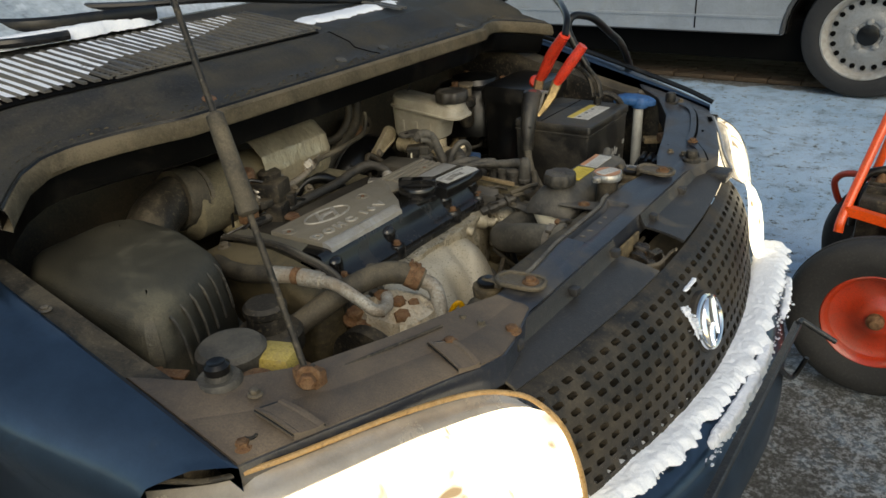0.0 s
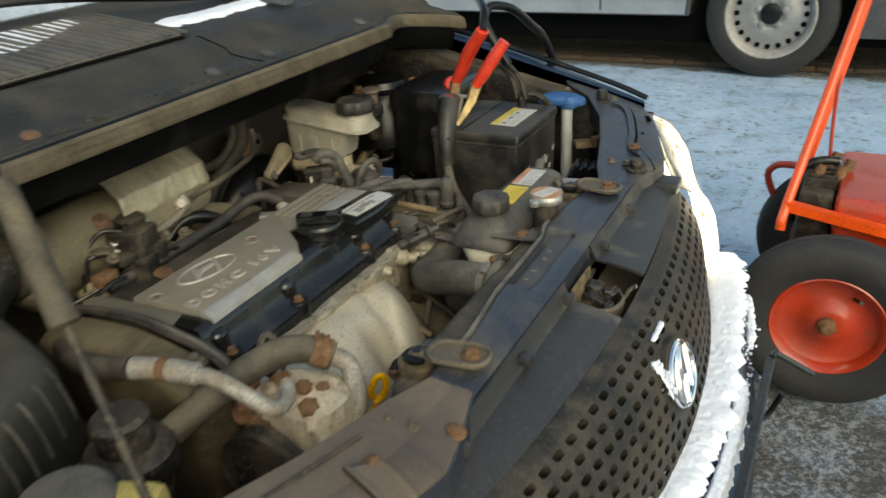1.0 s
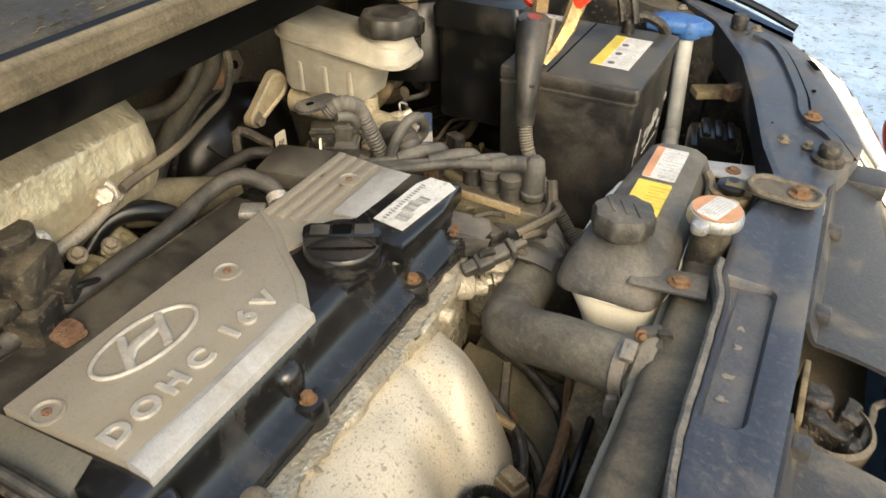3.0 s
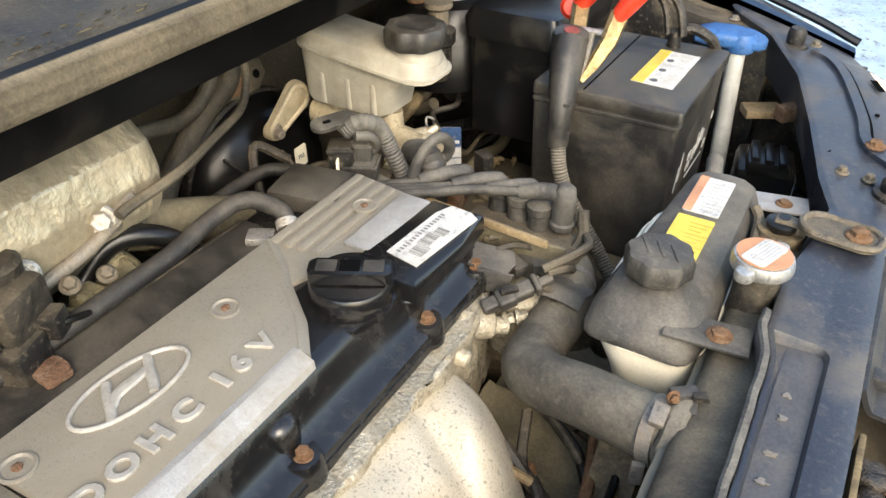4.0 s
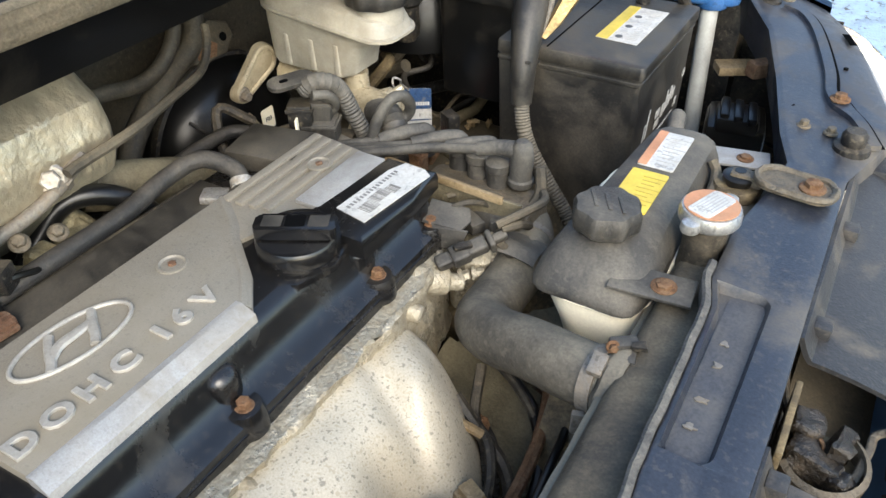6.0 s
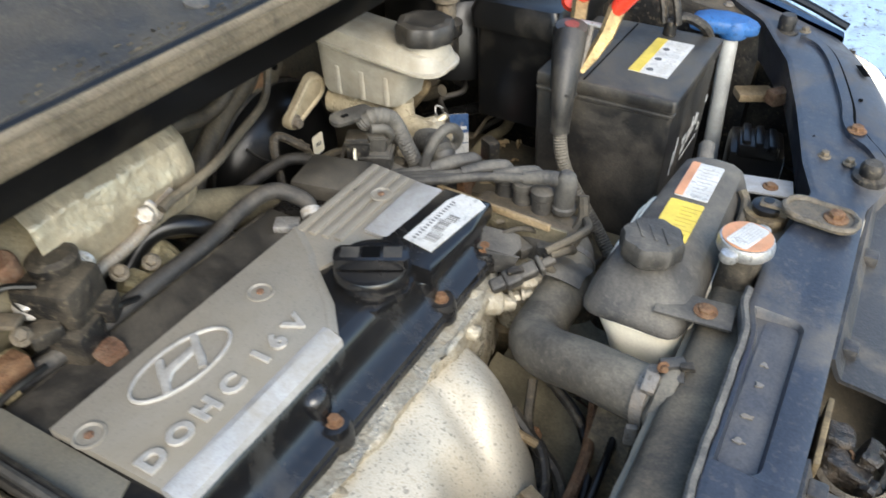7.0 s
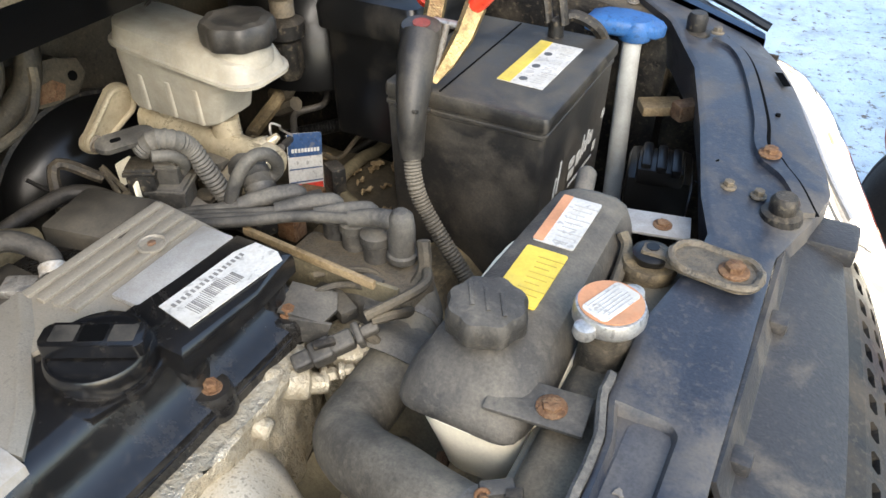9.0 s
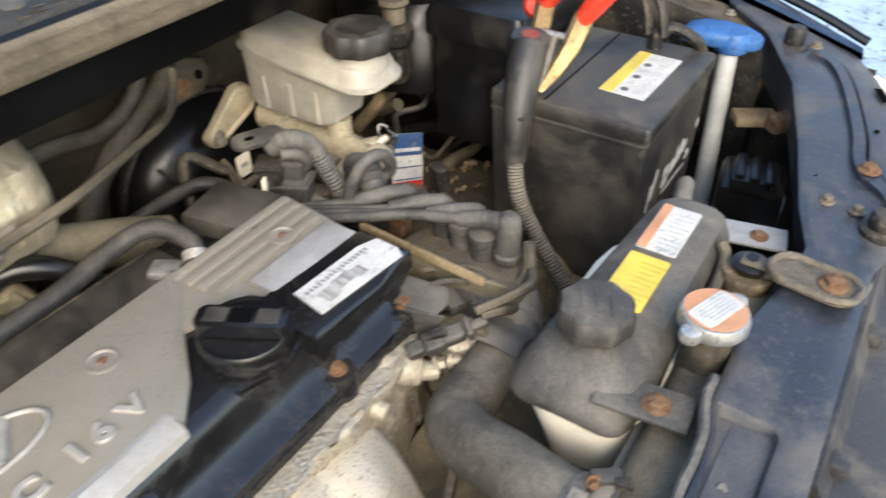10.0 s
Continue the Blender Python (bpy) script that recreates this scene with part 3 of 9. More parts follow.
def rail_fittings(sign):
    """What is screwed to the lamp panel, for either side."""
    def at(v, x, z):
        return Vector((x, YC + sign * v, z))
    for v, x, z, r in ((0.373, -0.472, 0.706, 0.0046), (0.372, -0.446, 0.705, 0.0046), (0.436, -0.449, 0.713, 0.0068), (0.646, -0.547, 0.735, 0.0052)):
        bm = B()
        hexbolt(bm, at(v, x, z), r, 0.007, spin=20 * v * 100)
        part("bolt", bm, RUST if r > 0.0065 else BRACKET, support, "rusty bolt" if r > 0.0065 else "dull steel bolt")
    if sign < 0:
        return
    way = spline([at(0.650, -0.545, 0.7355), at(0.632, -0.520, 0.7335), at(0.585, -0.497, 0.7295), at(0.50, -0.470, 0.7235), at(0.452, -0.460, 0.7200), at(0.432, -0.448, 0.7170), at(0.405, -0.425, 0.7110), at(0.365, -0.404, 0.7040)], 6)
    bm, gap = B(), B()
    rings, shade = [], []
    for i, p in enumerate(way):
        d = (way[min(i + 1, len(way) - 1)] - way[max(i - 1, 0)]).normalized()
        s = d.cross(Z).normalized()
        u = i / (len(way) - 1)
        w = 0.0062 + 0.004 * math.exp(-((u - 0.72) / 0.06) ** 2) + 0.004 * math.exp(-(u / 0.05) ** 2)
        fx, fz = lerp_table(FRONT, abs(p.y - YC))
        bx, bz = lerp_table(REAR, abs(p.y - YC))
        p = Vector((p.x, p.y, bz + (fz - bz) * min(1.0, (p.x - bx) / (fx - bx)) + 0.002))
        rings.append([p - s * w - Z * 0.002, p - s * w * 0.9 + Z * 0.0035, p + s * w * 0.9 + Z * 0.0035, p + s * w - Z * 0.002])
        shade.append([p - s * (w + 0.004) - Z * 0.0005, p - s * (w + 0.003) + Z * 0.001, p - s * w + Z * 0.001, p - s * w - Z * 0.0005])
    loft(bm, rings), loft(gap, shade)
    band = part("stay_strip", bm, BAYPAINT, support, "pressed dusty strap of the lamp panel")
    # black strip beside the strap, drawn in place of its shadow
    part("strip_shadow", gap, HOLESHADE, band)
    def skin(x, y):
        xf, zf = lerp_table(FRONT, abs(y - YC))
        xr, zr = lerp_table(REAR, abs(y - YC))
        return zr + (zf - zr) * (x - xr) / (xf - xr) + 0.0012
    bm = B()
    bm.faces.new([bm.verts.new((x, y, skin(x, y) + 0.0012)) for x, y in ((-0.474, 1.664), (-0.466, 1.669), (-0.453, 1.641), (-0.460, 1.636))])
    bmesh.ops.solidify(bm, geom=bm.faces[:], thickness=0.003)
    part("slot", bm, HOLESHADE, support)
    for v, x, h in ((0.355, -0.424, 0.022), (0.65, -0.572, 0.028)):
        bm = B()
        z = 0.70 if v < 0.5 else 0.725
        lathe(bm, [(0.018, z), (0.017, z + 0.006), (0.0115, z + 0.008), (0.012, z + h * 0.8), (0.009, z + h), (0.003, z + h)], Matrix.Translation(at(v, x, 0)), 14)
        part("rubber_buffer", bm, BLACK, support, "black rubber buffer")
    for x, y, r in ((-0.538, 1.608, 0.0032), (-0.491, 1.465, 0.0032), (-0.455, 1.575, 0.0026), (-0.462, 1.52, 0.0022)):
        bm = B()
        z = skin(x, y)
        lathe(bm, [(r, z - 0.004), (r, z + 0.0008), (r * 0.2, z + 0.0008)], Matrix.Translation((x, y, 0)), 12)
        part("hole", bm, HOLESHADE, support)


rail_fittings(1)
rail_fittings(-1)


def support_bracket(sign):
    """A looped radiator bracket: a plate with a raised rim and a bolt."""
    yc = YC + sign * 0.252
    m = plate_matrix((-0.457, yc, 0.706), (1, -0.12 * sign, 0), (0, 1, 0))
    bm = B()
    ring = round_rect(0, 0, 0.072, 0.040, 0.0195, 7)
    prism(bm, ring, 0.0, 0.004, m)
    box(bm, m @ Vector((-0.042, 0.0, -0.006)), (0.03, 0.014, 0.012), 0.003)
    plate = part("bracket_plate", bm, BRACKET, support, "dull steel radiator bracket with a rolled rim")
    bm = B()
    tube(bm, [m @ Vector((x * 0.94, y * 0.94, 0.004)) for x, y in (*ring, ring[0])], 0.0034, 8, straight=True)
    rough_up(bm, 0.0012, 180, sign)
    part("rim", bm, BRACKET, plate, "crusted rolled rim")
    bm = B()
    hexbolt(bm, m @ Vector((0.014, 0, 0.004)), 0.0075, 0.008, spin=13)
    part("bolt", bm, RUST, support, "rusty bracket bolt")
    bm = B()
    lathe(bm, [(0.011, -0.028), (0.0125, -0.012), (0.0150, -0.009), (0.0155, -0.005), (0.0135, -0.0035), (0.0060, -0.0035), (0.0052, 0.0005), (0.002, 0.0005)], m @ Matrix.Translation((-0.049, 0.0, 0.0)), 28)
    part("grommet", bm, BLACKCLEAN, support, "black rubber radiator grommet")
    bm = B()
    lathe(bm, [(0.021, -0.030), (0.023, -0.016), (0.0215, -0.0125), (0.012, -0.0125)], m @ Matrix.Translation((-0.049, 0.0, 0.0)), 28)
    rough_up(bm, 0.002, 90, sign)
    part("grommet_seat", bm, DARK, support, "rusty flaking grommet seat")


support_bracket(1)
support_bracket(-1)

# panel behind the near lamp: raised ribs and bolts
for k, (x, v, r) in enumerate(((-0.517, 0.694, 0.007), (-0.41, 0.359, 0.008), (-0.545, 0.60, 0.011))):
    bm = B()
    hexbolt(bm, (x, YC - v, 0.714 if v > 0.4 else 0.70), r, 0.008, spin=k * 17)
    part("bolt", bm, RUST, support, "rusty flange bolt")


def strap(corners):
    """A flat pressed strap with raised edges lying on the lamp panel."""
    a, b, c, d = (Vector(p) for p in corners)
    bm = B()
    rows = []
    for k in range(7):
        l, r = a.lerp(d, k / 6), b.lerp(c, k / 6)
        lift = Vector((0, 0, 0.0035 + 0.0015 * math.sin(math.pi * k / 6)))
        mid = [l + lift * 0.2, l + lift * 1.5, l.lerp(r, 0.14) + lift * 1.4, l.lerp(r, 0.2) + lift, l.lerp(r, 0.8) + lift, l.lerp(r, 0.86) + lift * 1.4, r + lift * 1.5, r + lift * 0.2]
        rows.append(mid + [r - Z * 0.002, l - Z * 0.002])
    loft(bm, rows)
    whole = part("strap", bm, PANELBROWN, support, "dusty pressed strap on the lamp panel")
    for p, q in ((a, d), (b, c), (a, b)):
        bm = B()
        tube(bm, [p + Z * 0.0025, p.lerp(q, 0.5) + Z * 0.003, q + Z * 0.0025], 0.0013, 6)
        part("edge_line", bm, BLACKCLEAN, whole)


strap([(-0.468, 0.603, 0.714), (-0.441, 0.623, 0.7135), (-0.398, 0.607, 0.7065), (-0.410, 0.581, 0.7085)])
strap([(-0.530, 0.394, 0.730), (-0.519, 0.422, 0.728), (-0.463, 0.423, 0.719), (-0.477, 0.394, 0.720)])
bm = B()
tube(bm, [(-0.536, 0.462, 0.7215), (-0.505, 0.55, 0.7195), (-0.479, 0.648, 0.714)], 0.0022, 6)
part("panel_groove", bm, BLACK, support)
bm = B()
prism(bm, round_rect(-0.505, 0.418, 0.022, 0.005, 0.002, 3), 0.716, 0.7206)
part("slot", bm, HOLESHADE, support)
bm = B()
lathe(bm, [(0.009, 0.714), (0.0085, 0.719), (0.005, 0.7195), (0.0045, 0.7165), (0.001, 0.7165)], Matrix.Translation((-0.520, 0.376, 0.001)), 16)
part("grommet", bm, BLACK, support)

# inner wings, bulkhead and the floor of the bay
for sign, label in ((1, "inner_wing"), (-1, "inner_wing")):
    bm = B()
    rail = [(-0.60, 0.735), (-0.70, 0.752), (-0.90, 0.80), (-1.10, 0.85), (-1.45, 0.91)]
    y = YC + sign * 0.665
    rings = [[Vector((x, y - sign * 0.04, 0.22)), Vector((x, y - sign * 0.01, 0.55)), Vector((x, y, z - 0.03)), Vector((x, y + sign * 0.004, z - 0.012)), Vector((x, y + sign * 0.05, z - 0.008)), Vector((x, y + sign * 0.052, z - 0.02)), Vector((x, y + sign * 0.02, 0.22))] for x, z in rail]
    loft(bm, rings)
    wing = part(label, bm, BLACK, car, "dusty inner wing with a gutter rail")
    for k in range(3):
        bm = B()
        x = -0.66 - 0.18 * k
        hexbolt(bm, (x, y + sign * 0.028, lerp_table([(-z[0], z[1]) for z in rail], -x)[0] - 0.009), 0.005, 0.005)
        part("bolt", bm, OLDSTEEL, wing, "dull screw")

bm = B()
sheet(bm, lambda u, v: Vector((-1.22 + 0.03 * math.sin(3 * v) + 0.015 * noise.noise(Vector((u * 9, v * 7, 0))), YC - 0.67 + 1.34 * u, 0.22 + 0.62 * v)), 24, 14, 0.01)
part("bulkhead", bm, BULKHEAD, car, "grimy dark bulkhead under the scuttle")
bm = B()
sheet(bm, lambda u, v: Vector((-1.2 + 0.86 * u, YC - 0.67 + 1.34 * v, 0.26 + 0.02 * noise.noise(Vector((u * 9, v * 12, 1))))), 20, 24, 0.008)
part("undertray", bm, DARK, car, "grimy undertray beneath the engine")

bm = B()
sheet(bm, lambda u, v: Vector((-0.74 + 0.26 * u, YC + 0.712 + 0.006 * math.sin(9 * u), 0.24 + 0.455 * v)), 10, 6, 0.003)
part("wheel_liner", bm, BLACK, car, "dusty black liner behind the lamp")

# fenders
EDGE = [(-0.500, 0.7125), (-0.60, 0.742), (-0.75, 0.782), (-0.90, 0.822), (-1.10, 0.868), (-1.45, 0.925), (-1.9, 0.95)]


def fender(sign):
    bm = B()
    rings = []
    for k, (x, z) in enumerate(spline([Vector((*e, 0)) for e in EDGE], 5)[i].xy for i in range(31)):
        nose = min(1.0, max(0.0, (x + 0.80) / 0.31))
        w = 0.12 - 0.05 * nose * nose * (3 - 2 * nose)
        y0 = 0.715
        prof = [(y0, z - 0.03), (y0, z - 0.002), (y0 + 0.006, z + 0.003), (y0 + 0.03, z + 0.004), (y0 + 0.66 * w, z - 0.004), (y0 + 0.84 * w, z - 0.012), (y0 + 0.95 * w, z - 0.026), (y0 + w, z - 0.046), (y0 + w - 0.006, z - 0.075), (y0 + w - 0.022, z - 0.13), (y0 + w - 0.034, z - 0.22), (y0 + w - 0.036, z - 0.34)]
        rings.append([Vector((x - 1.25 * min(0.06, max(0.0, v - y0 - 0.004)) * nose ** 1.5, YC + sign * v, h)) for v, h in prof])
    loft(bm, rings, closed=False, caps=False)
    bmesh.ops.solidify(bm, geom=list(bm.faces), thickness=0.0015)
    return part("fender", bm, PAINT, car, "glossy blue-black fender")


fender(1)
fender(-1)
bm = B()
tube(bm, [(-0.50, YC + 0.735, 0.718), (-0.60, YC + 0.738, 0.752), (-0.9, YC + 0.735, 0.835), (-1.15, YC + 0.73, 0.885)], 0.006, 8)
part("fender_seal", bm, BLACKCLEAN, car, "black rubber strip along the fender")

# scuttle: rubber seal, plastic panel with vents, snow, wiper, windscreen
SHIFT = [(0.0, 0.0, 0.0), (0.34, 0.0, 0.0), (0.40, -0.014, -0.004), (0.44, -0.038, -0.007), (0.49, -0.060, -0.010), (0.54, -0.077, -0.014), (0.58, -0.080, -0.019), (0.62, -0.060, -0.026), (0.66, -0.018, -0.034), (0.68, 0.004, -0.04)]


def scuttle(y, dx, z):
    """A point of the scuttle: dx back from its lip, z as on the car's middle line."""
    v = abs(y - YC)
    sx, sz = lerp_table(SHIFT, v)
    fade = 1 - 0.45 * min(1.0, max(0.0, dx) / 0.11)
    back = min(1.0, max(0.0, (dx - 0.012) / 0.07))
    return Vector((-0.893 + sx * fade - dx - 0.045 * back, y, z + 0.022 * (1 - back) + sz * fade))


ROWS_Y = [YC - 0.68 + 1.36 * k / 112 for k in range(113)]
bm = B()
loft(bm, [[scuttle(y, *p) for p in ((0.035, 0.875), (0.0, 0.878), (-0.003, 0.884), (0.0, 0.899), (0.006, 0.903), (0.014, 0.902), (0.02, 0.898))] for y in ROWS_Y], closed=False, caps=False)
bmesh.ops.solidify(bm, geom=list(bm.faces), thickness=0.002)
part("bonnet_seal", bm, SEAL, car, "dusty tan rubber seal along the scuttle")
bm = B()
loft(bm, [[scuttle(y, *p) for p in ((0.012, 0.896), (0.014, 0.907), (0.018, 0.911), (0.03, 0.916), (0.055, 0.930), (0.062, 0.942), (0.098, 0.964), (0.103, 0.962), (0.33, 0.989), (0.37, 1.002))] for y in ROWS_Y], closed=False, caps=False)
bmesh.ops.solidify(bm, geom=list(bm.faces), thickness=0.003)
cowl = part("scuttle_panel", bm, COWLPLASTIC, car, "dusty grey plastic scuttle panel with air vents")
# sheet below the lip whose black colour stands for the shade there
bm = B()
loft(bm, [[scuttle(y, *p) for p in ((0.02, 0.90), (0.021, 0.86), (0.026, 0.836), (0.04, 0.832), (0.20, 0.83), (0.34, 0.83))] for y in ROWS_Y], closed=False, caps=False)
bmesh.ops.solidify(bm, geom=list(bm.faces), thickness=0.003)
part("scuttle_underside", bm, BLACKCLEAN, car, "underside of the scuttle, black in place of its shade")
for y in (0.72, 1.015, 1.135, 1.40):
    bm = B()
    lathe(bm, [(0.011, 0), (0.0105, 0.0022), (0.0075, 0.0032), (0.002, 0.0028)], turned(scuttle(y, 0.03, 0.9165), (0.35, 0, 1)), 16)
    part("clip", bm, COPPER if y < 0.8 else GREYPLASTIC, cowl, "rusty clip" if y < 0.8 else "pale plastic clip")
for k in range(46):
    y = 0.36 + 0.0172 * k
    if y > 1.10:
        y += 0.24
    wide = 0.0062 if k % 4 == 0 else 0.0036
    bm = B()
    a, b = scuttle(y, 0.120, 0.9685), scuttle(y - 0.004, 0.325, 0.993)
    w = Vector((0, wide, 0))
    up = Vector((0.0, 0, 0.004))
    loft(bm, [[a - w, a + w, a + w * 0.7 + up, a - w * 0.7 + up], [b - w, b + w, b + w * 0.7 + up, b - w * 0.7 + up]])
    part("vent_slat", bm, COWLPLASTIC, cowl)
bm = B()
loft(bm, [[scuttle(y, *p) for p in ((0.112, 0.9658), (0.325, 0.9912), (0.325, 0.985), (0.112, 0.960))] for y in (0.345 + 0.0195 * k for k in range(39))])
part("vent_screen", bm, HOLESHADE, cowl, "black vent screen")
for k in range(9):
    bm = B()
    tube(bm, [scuttle(0.66 + 0.085 * j, 0.120 + 0.0125 * k, 0.9682 + 0.0015 * k) for j in range(6)], 0.0020, 6)
    part("vent_bar", bm, COWLPLASTIC, cowl)
for y0 in (1.10,):
    bm = B()
    tube(bm, [scuttle(y0, d, z + 0.0005) for d, z in ((0.018, 0.911), (0.03, 0.916), (0.055, 0.930), (0.062, 0.942), (0.098, 0.964), (0.103, 0.962))], 0.0011, 6, straight=True)
    part("seam", bm, HOLESHADE, cowl)
random.seed(41)
bm = B()
for k in range(260):
    y = YC - 0.66 + 1.32 * random.random()
    d = 0.0155 + 0.012 * random.random() ** 2
    c = scuttle(y, d, 0.9092 + (d - 0.0155) * 0.62)
    l = random.uniform(0.001, 0.004)
    way = (scuttle(y + 0.01, d, 0.91) - scuttle(y - 0.01, d, 0.91)).normalized()
    w = Vector((random.uniform(0.0006, 0.0018), 0, 0.0006))
    up = Vector((0, 0, 0.0008))
    loft(bm, [[c - way * l - w * 0.2, c - way * l + up], [c - w, c + w + up], [c + way * l - w * 0.2, c + way * l + up]], closed=False)
part("lip_wear", bm, SEAL, cowl, "pale chalky scuffs along the lip", kind="stuff")
bm = B()
loft(bm, [[scuttle(y, *p) for p in ((0.009, 0.9025), (0.0115, 0.9055), (0.014, 0.9045), (0.013, 0.901))] for y in ROWS_Y])
part("seal_groove", bm, BLACKCLEAN, car, "dark groove behind the seal")


def snow_strip(name, pts, width, height, seed, label, nu=90, nv=12, parent=None, lumps=14.0):
    """A bank of snow along a line, ragged at its edges."""
    path = spline(pts, 12)
    bm = B()
    def f(u, v):
        def at(q):
            i = min(1.0, max(0.0, q)) * (len(path) - 1)
            return path[int(i)].lerp(path[min(int(i) + 1, len(path) - 1)], i % 1)
        a = at(u)
        way = (at(u + 0.04) - at(u - 0.04)).normalized()
        side = way.cross(Z).normalized()
        s = 2 * v - 1
        edge = 1 + (0.12 + 0.30 * (s > 0)) * noise.fractal(Vector((u * lumps * 0.6, seed, 3 * (s > 0))), 0.8, 2.0, 5)
        end = min(1.0, 8 * u, 8 * (1 - u)) ** 0.5
        h = height * max(0.0, 1 - s ** 4) ** 0.8 * end * (1 + 0.10 * noise.noise(Vector((u * lumps * 0.5, v * 2, seed + 5))))
        p = a + side * s * width * edge * (0.35 + 0.65 * end)
        return p + Vector((0, 0, h)) + min(0.0014, 0.2 * height) * Vector((noise.fractal(p * 150, 0.6, 2.0, 5), noise.fractal(p * 150 + X * 9, 0.6, 2.0, 5), noise.fractal(p * 150 + Y * 9, 0.6, 2.0, 5)))
    sheet(bm, f, nu, nv)
    return solo(name, bm, SNOW, label, "snow", kind="stuff")


bm = B()
rings = []
for k in range(71):
    y = 0.34 + 0.01 * k
    near = lerp_table([(0.34, 0.128), (0.60, 0.132), (0.70, 0.20), (0.90, 0.225), (1.04, 0.285)], y)[0] + 0.012 * noise.noise(Vector((y * 40, 0, 3)))
    rings.append([scuttle(y, d, 0.9706 + 0.119 * (d - 0.120)) for d in (near + (0.322 - near) * q / 5 for q in range(6))])
loft(bm, rings, closed=False, caps=False)
rough_up(bm, 0.0015, 40)
solo("snow", bm, SNOW, "thin snow lying between the scuttle vent slats", "snow", kind="stuff")
snow_strip("snow", [scuttle(y, 0.36, 1.0) for y in (0.38, 0.55, 0.75, 0.92)], 0.022, 0.02, 3.0, "ragged snow along the foot of the windscreen")
snow_strip("snow", [scuttle(y, d, 0.956 + 0.119 * (d - 0.103)) for y, d in ((1.11, 0.215), (1.20, 0.20), (1.30, 0.20), (1.38, 0.205), (1.45, 0.22))], 0.036, 0.010, 7.0, "patch of snow on the scuttle panel")

bm = B()
sheet(bm, lambda u, v: scuttle(YC - 0.68 + 1.36 * u, 0.375 + 0.62 * v, 1.0 + 0.42 * v), 24, 6, 0.005)
part("windscreen", bm, FROST, car, "windscreen dusted with blue-grey snow")
bm = B()
loft(bm, [[scuttle(y, *p) for p in ((0.36, 0.99), (0.36, 0.4), (1.6, 0.4), (1.6, 1.42), (1.0, 1.42))] for y in (YC - 0.66, YC + 0.66)], closed=True)
part("cabin", bm, BLACKCLEAN, car, "dark cabin behind the windscreen")
bm = B()
rings = []
for x, top, w, crown in ((-1.44, 0.93, 0.80, 1.02), (-1.9, 0.95, 0.82, 1.36), (-2.2, 0.955, 0.825, 1.42), (-3.2, 0.96, 0.825, 1.41), (-3.7, 0.95, 0.80, 1.30), (-3.95, 0.90, 0.74, 0.96)):
    half = [(w - 0.03, 0.24), (w + 0.01, 0.34), (w + 0.015, 0.62), (w - 0.005, top), (w - 0.10, top + 0.6 * (crown - top)), (w - 0.20, crown), (w - 0.42, crown + 0.015)]
    rings.append([Vector((x, YC + v, z)) for v, z in half] + [Vector((x, YC - v, z)) for v, z in reversed(half)])
loft(bm, rings)
part("body_shell", bm, PAINT, car, "blue-black body behind the windscreen")
for x in (-0.98, -3.42):
    for s in (-1, 1):
        m = turned((x, YC + s * 0.755, 0.295), (0, s, 0))
        bm = B()
        prof = [(0.185, -0.08), (0.265, -0.088), (0.29, -0.07), (0.295, 0.0), (0.29, 0.07), (0.265, 0.086), (0.205, 0.084), (0.185, 0.06)]
        lathe(bm, prof + [prof[0]], m, 40, caps=False)
        tyre = part("wheel_tyre", bm, TYRE, car, "black road tyre")
        bm = B()
        lathe(bm, [(0.186, -0.07), (0.200, 0.078), (0.19, 0.076), (0.17, 0.05), (0.06, 0.06), (0.004, 0.06)], m, 40)
        part("rim", bm, WHEELSILVER, tyre, "grey steel wheel")
wiper = part("wiper_arm", tube(B(), [(-1.62, 0.70, 1.06), (-1.45, 0.76, 1.045), (-1.33, 0.87, 1.035), (-1.24, 1.02, 1.030), (-1.19, 1.20, 1.005), (-1.17, 1.36, 0.985)], 0.010, 8, flat=0.7), BLACKCLEAN, car, "black wiper arm")
bm = B()
box(bm, (-1.168, 1.40, 0.975), (0.04, 0.09, 0.035), 0.012, 10)
part("pivot_cover", bm, BLACKCLEAN, wiper)
bm = B()
tube(bm, [(-1.55, 0.60, 1.035), (-1.35, 0.68, 1.025), (-1.30, 0.80, 1.022), (-1.28, 0.90, 1.02)], 0.011, 8, flat=1.3)
part("blade", bm, BLACKCLEAN, wiper)
bm = B()
tube(bm, [(-1.42, 0.55, 1.012), (-1.30, 0.62, 1.010), (-1.27, 0.72, 1.010)], 0.008, 8)
part("blade_tip", bm, BLACKCLEAN, wiper)

# the prop of the raised bonnet
prop = thing("bonnet_prop", "dark steel bonnet prop rod with foam sleeve", "prop rod", (-0.526, 0.464, 0.716))
foot, way = Vector((-0.526, 0.464, 0.741)), Vector((-0.079, 0.026, 0.157))
bm = B()
tube(bm, [foot + Vector((0.0, 0.012, -0.002)), foot, foot + way * 0.08, foot + way * 4.15], 0.0038, 10, 4)
part("rod", bm, BLACK, prop)
bm = B()
cyl(bm, foot + way * 0.98, foot + way * 1.62, 0.0115, 0.0095, 14, 0.003)
part("sleeve", bm, RUBBER, prop, "grey foam grip sleeve")
bm = B()
box(bm, foot + Vector((0.0, 0.005, -0.014)), (0.034, 0.02, 0.028), 0.004)
part("pivot_bracket", bm, RUST, prop, "rusty pivot bracket")
bm = B()
hexbolt(bm, foot + Vector((0.012, -0.008, 0.0)), 0.009, 0.014, (0.6, -0.8, 0.1))
part("pivot_nut", bm, RUST, prop, "rusty pivot nut")

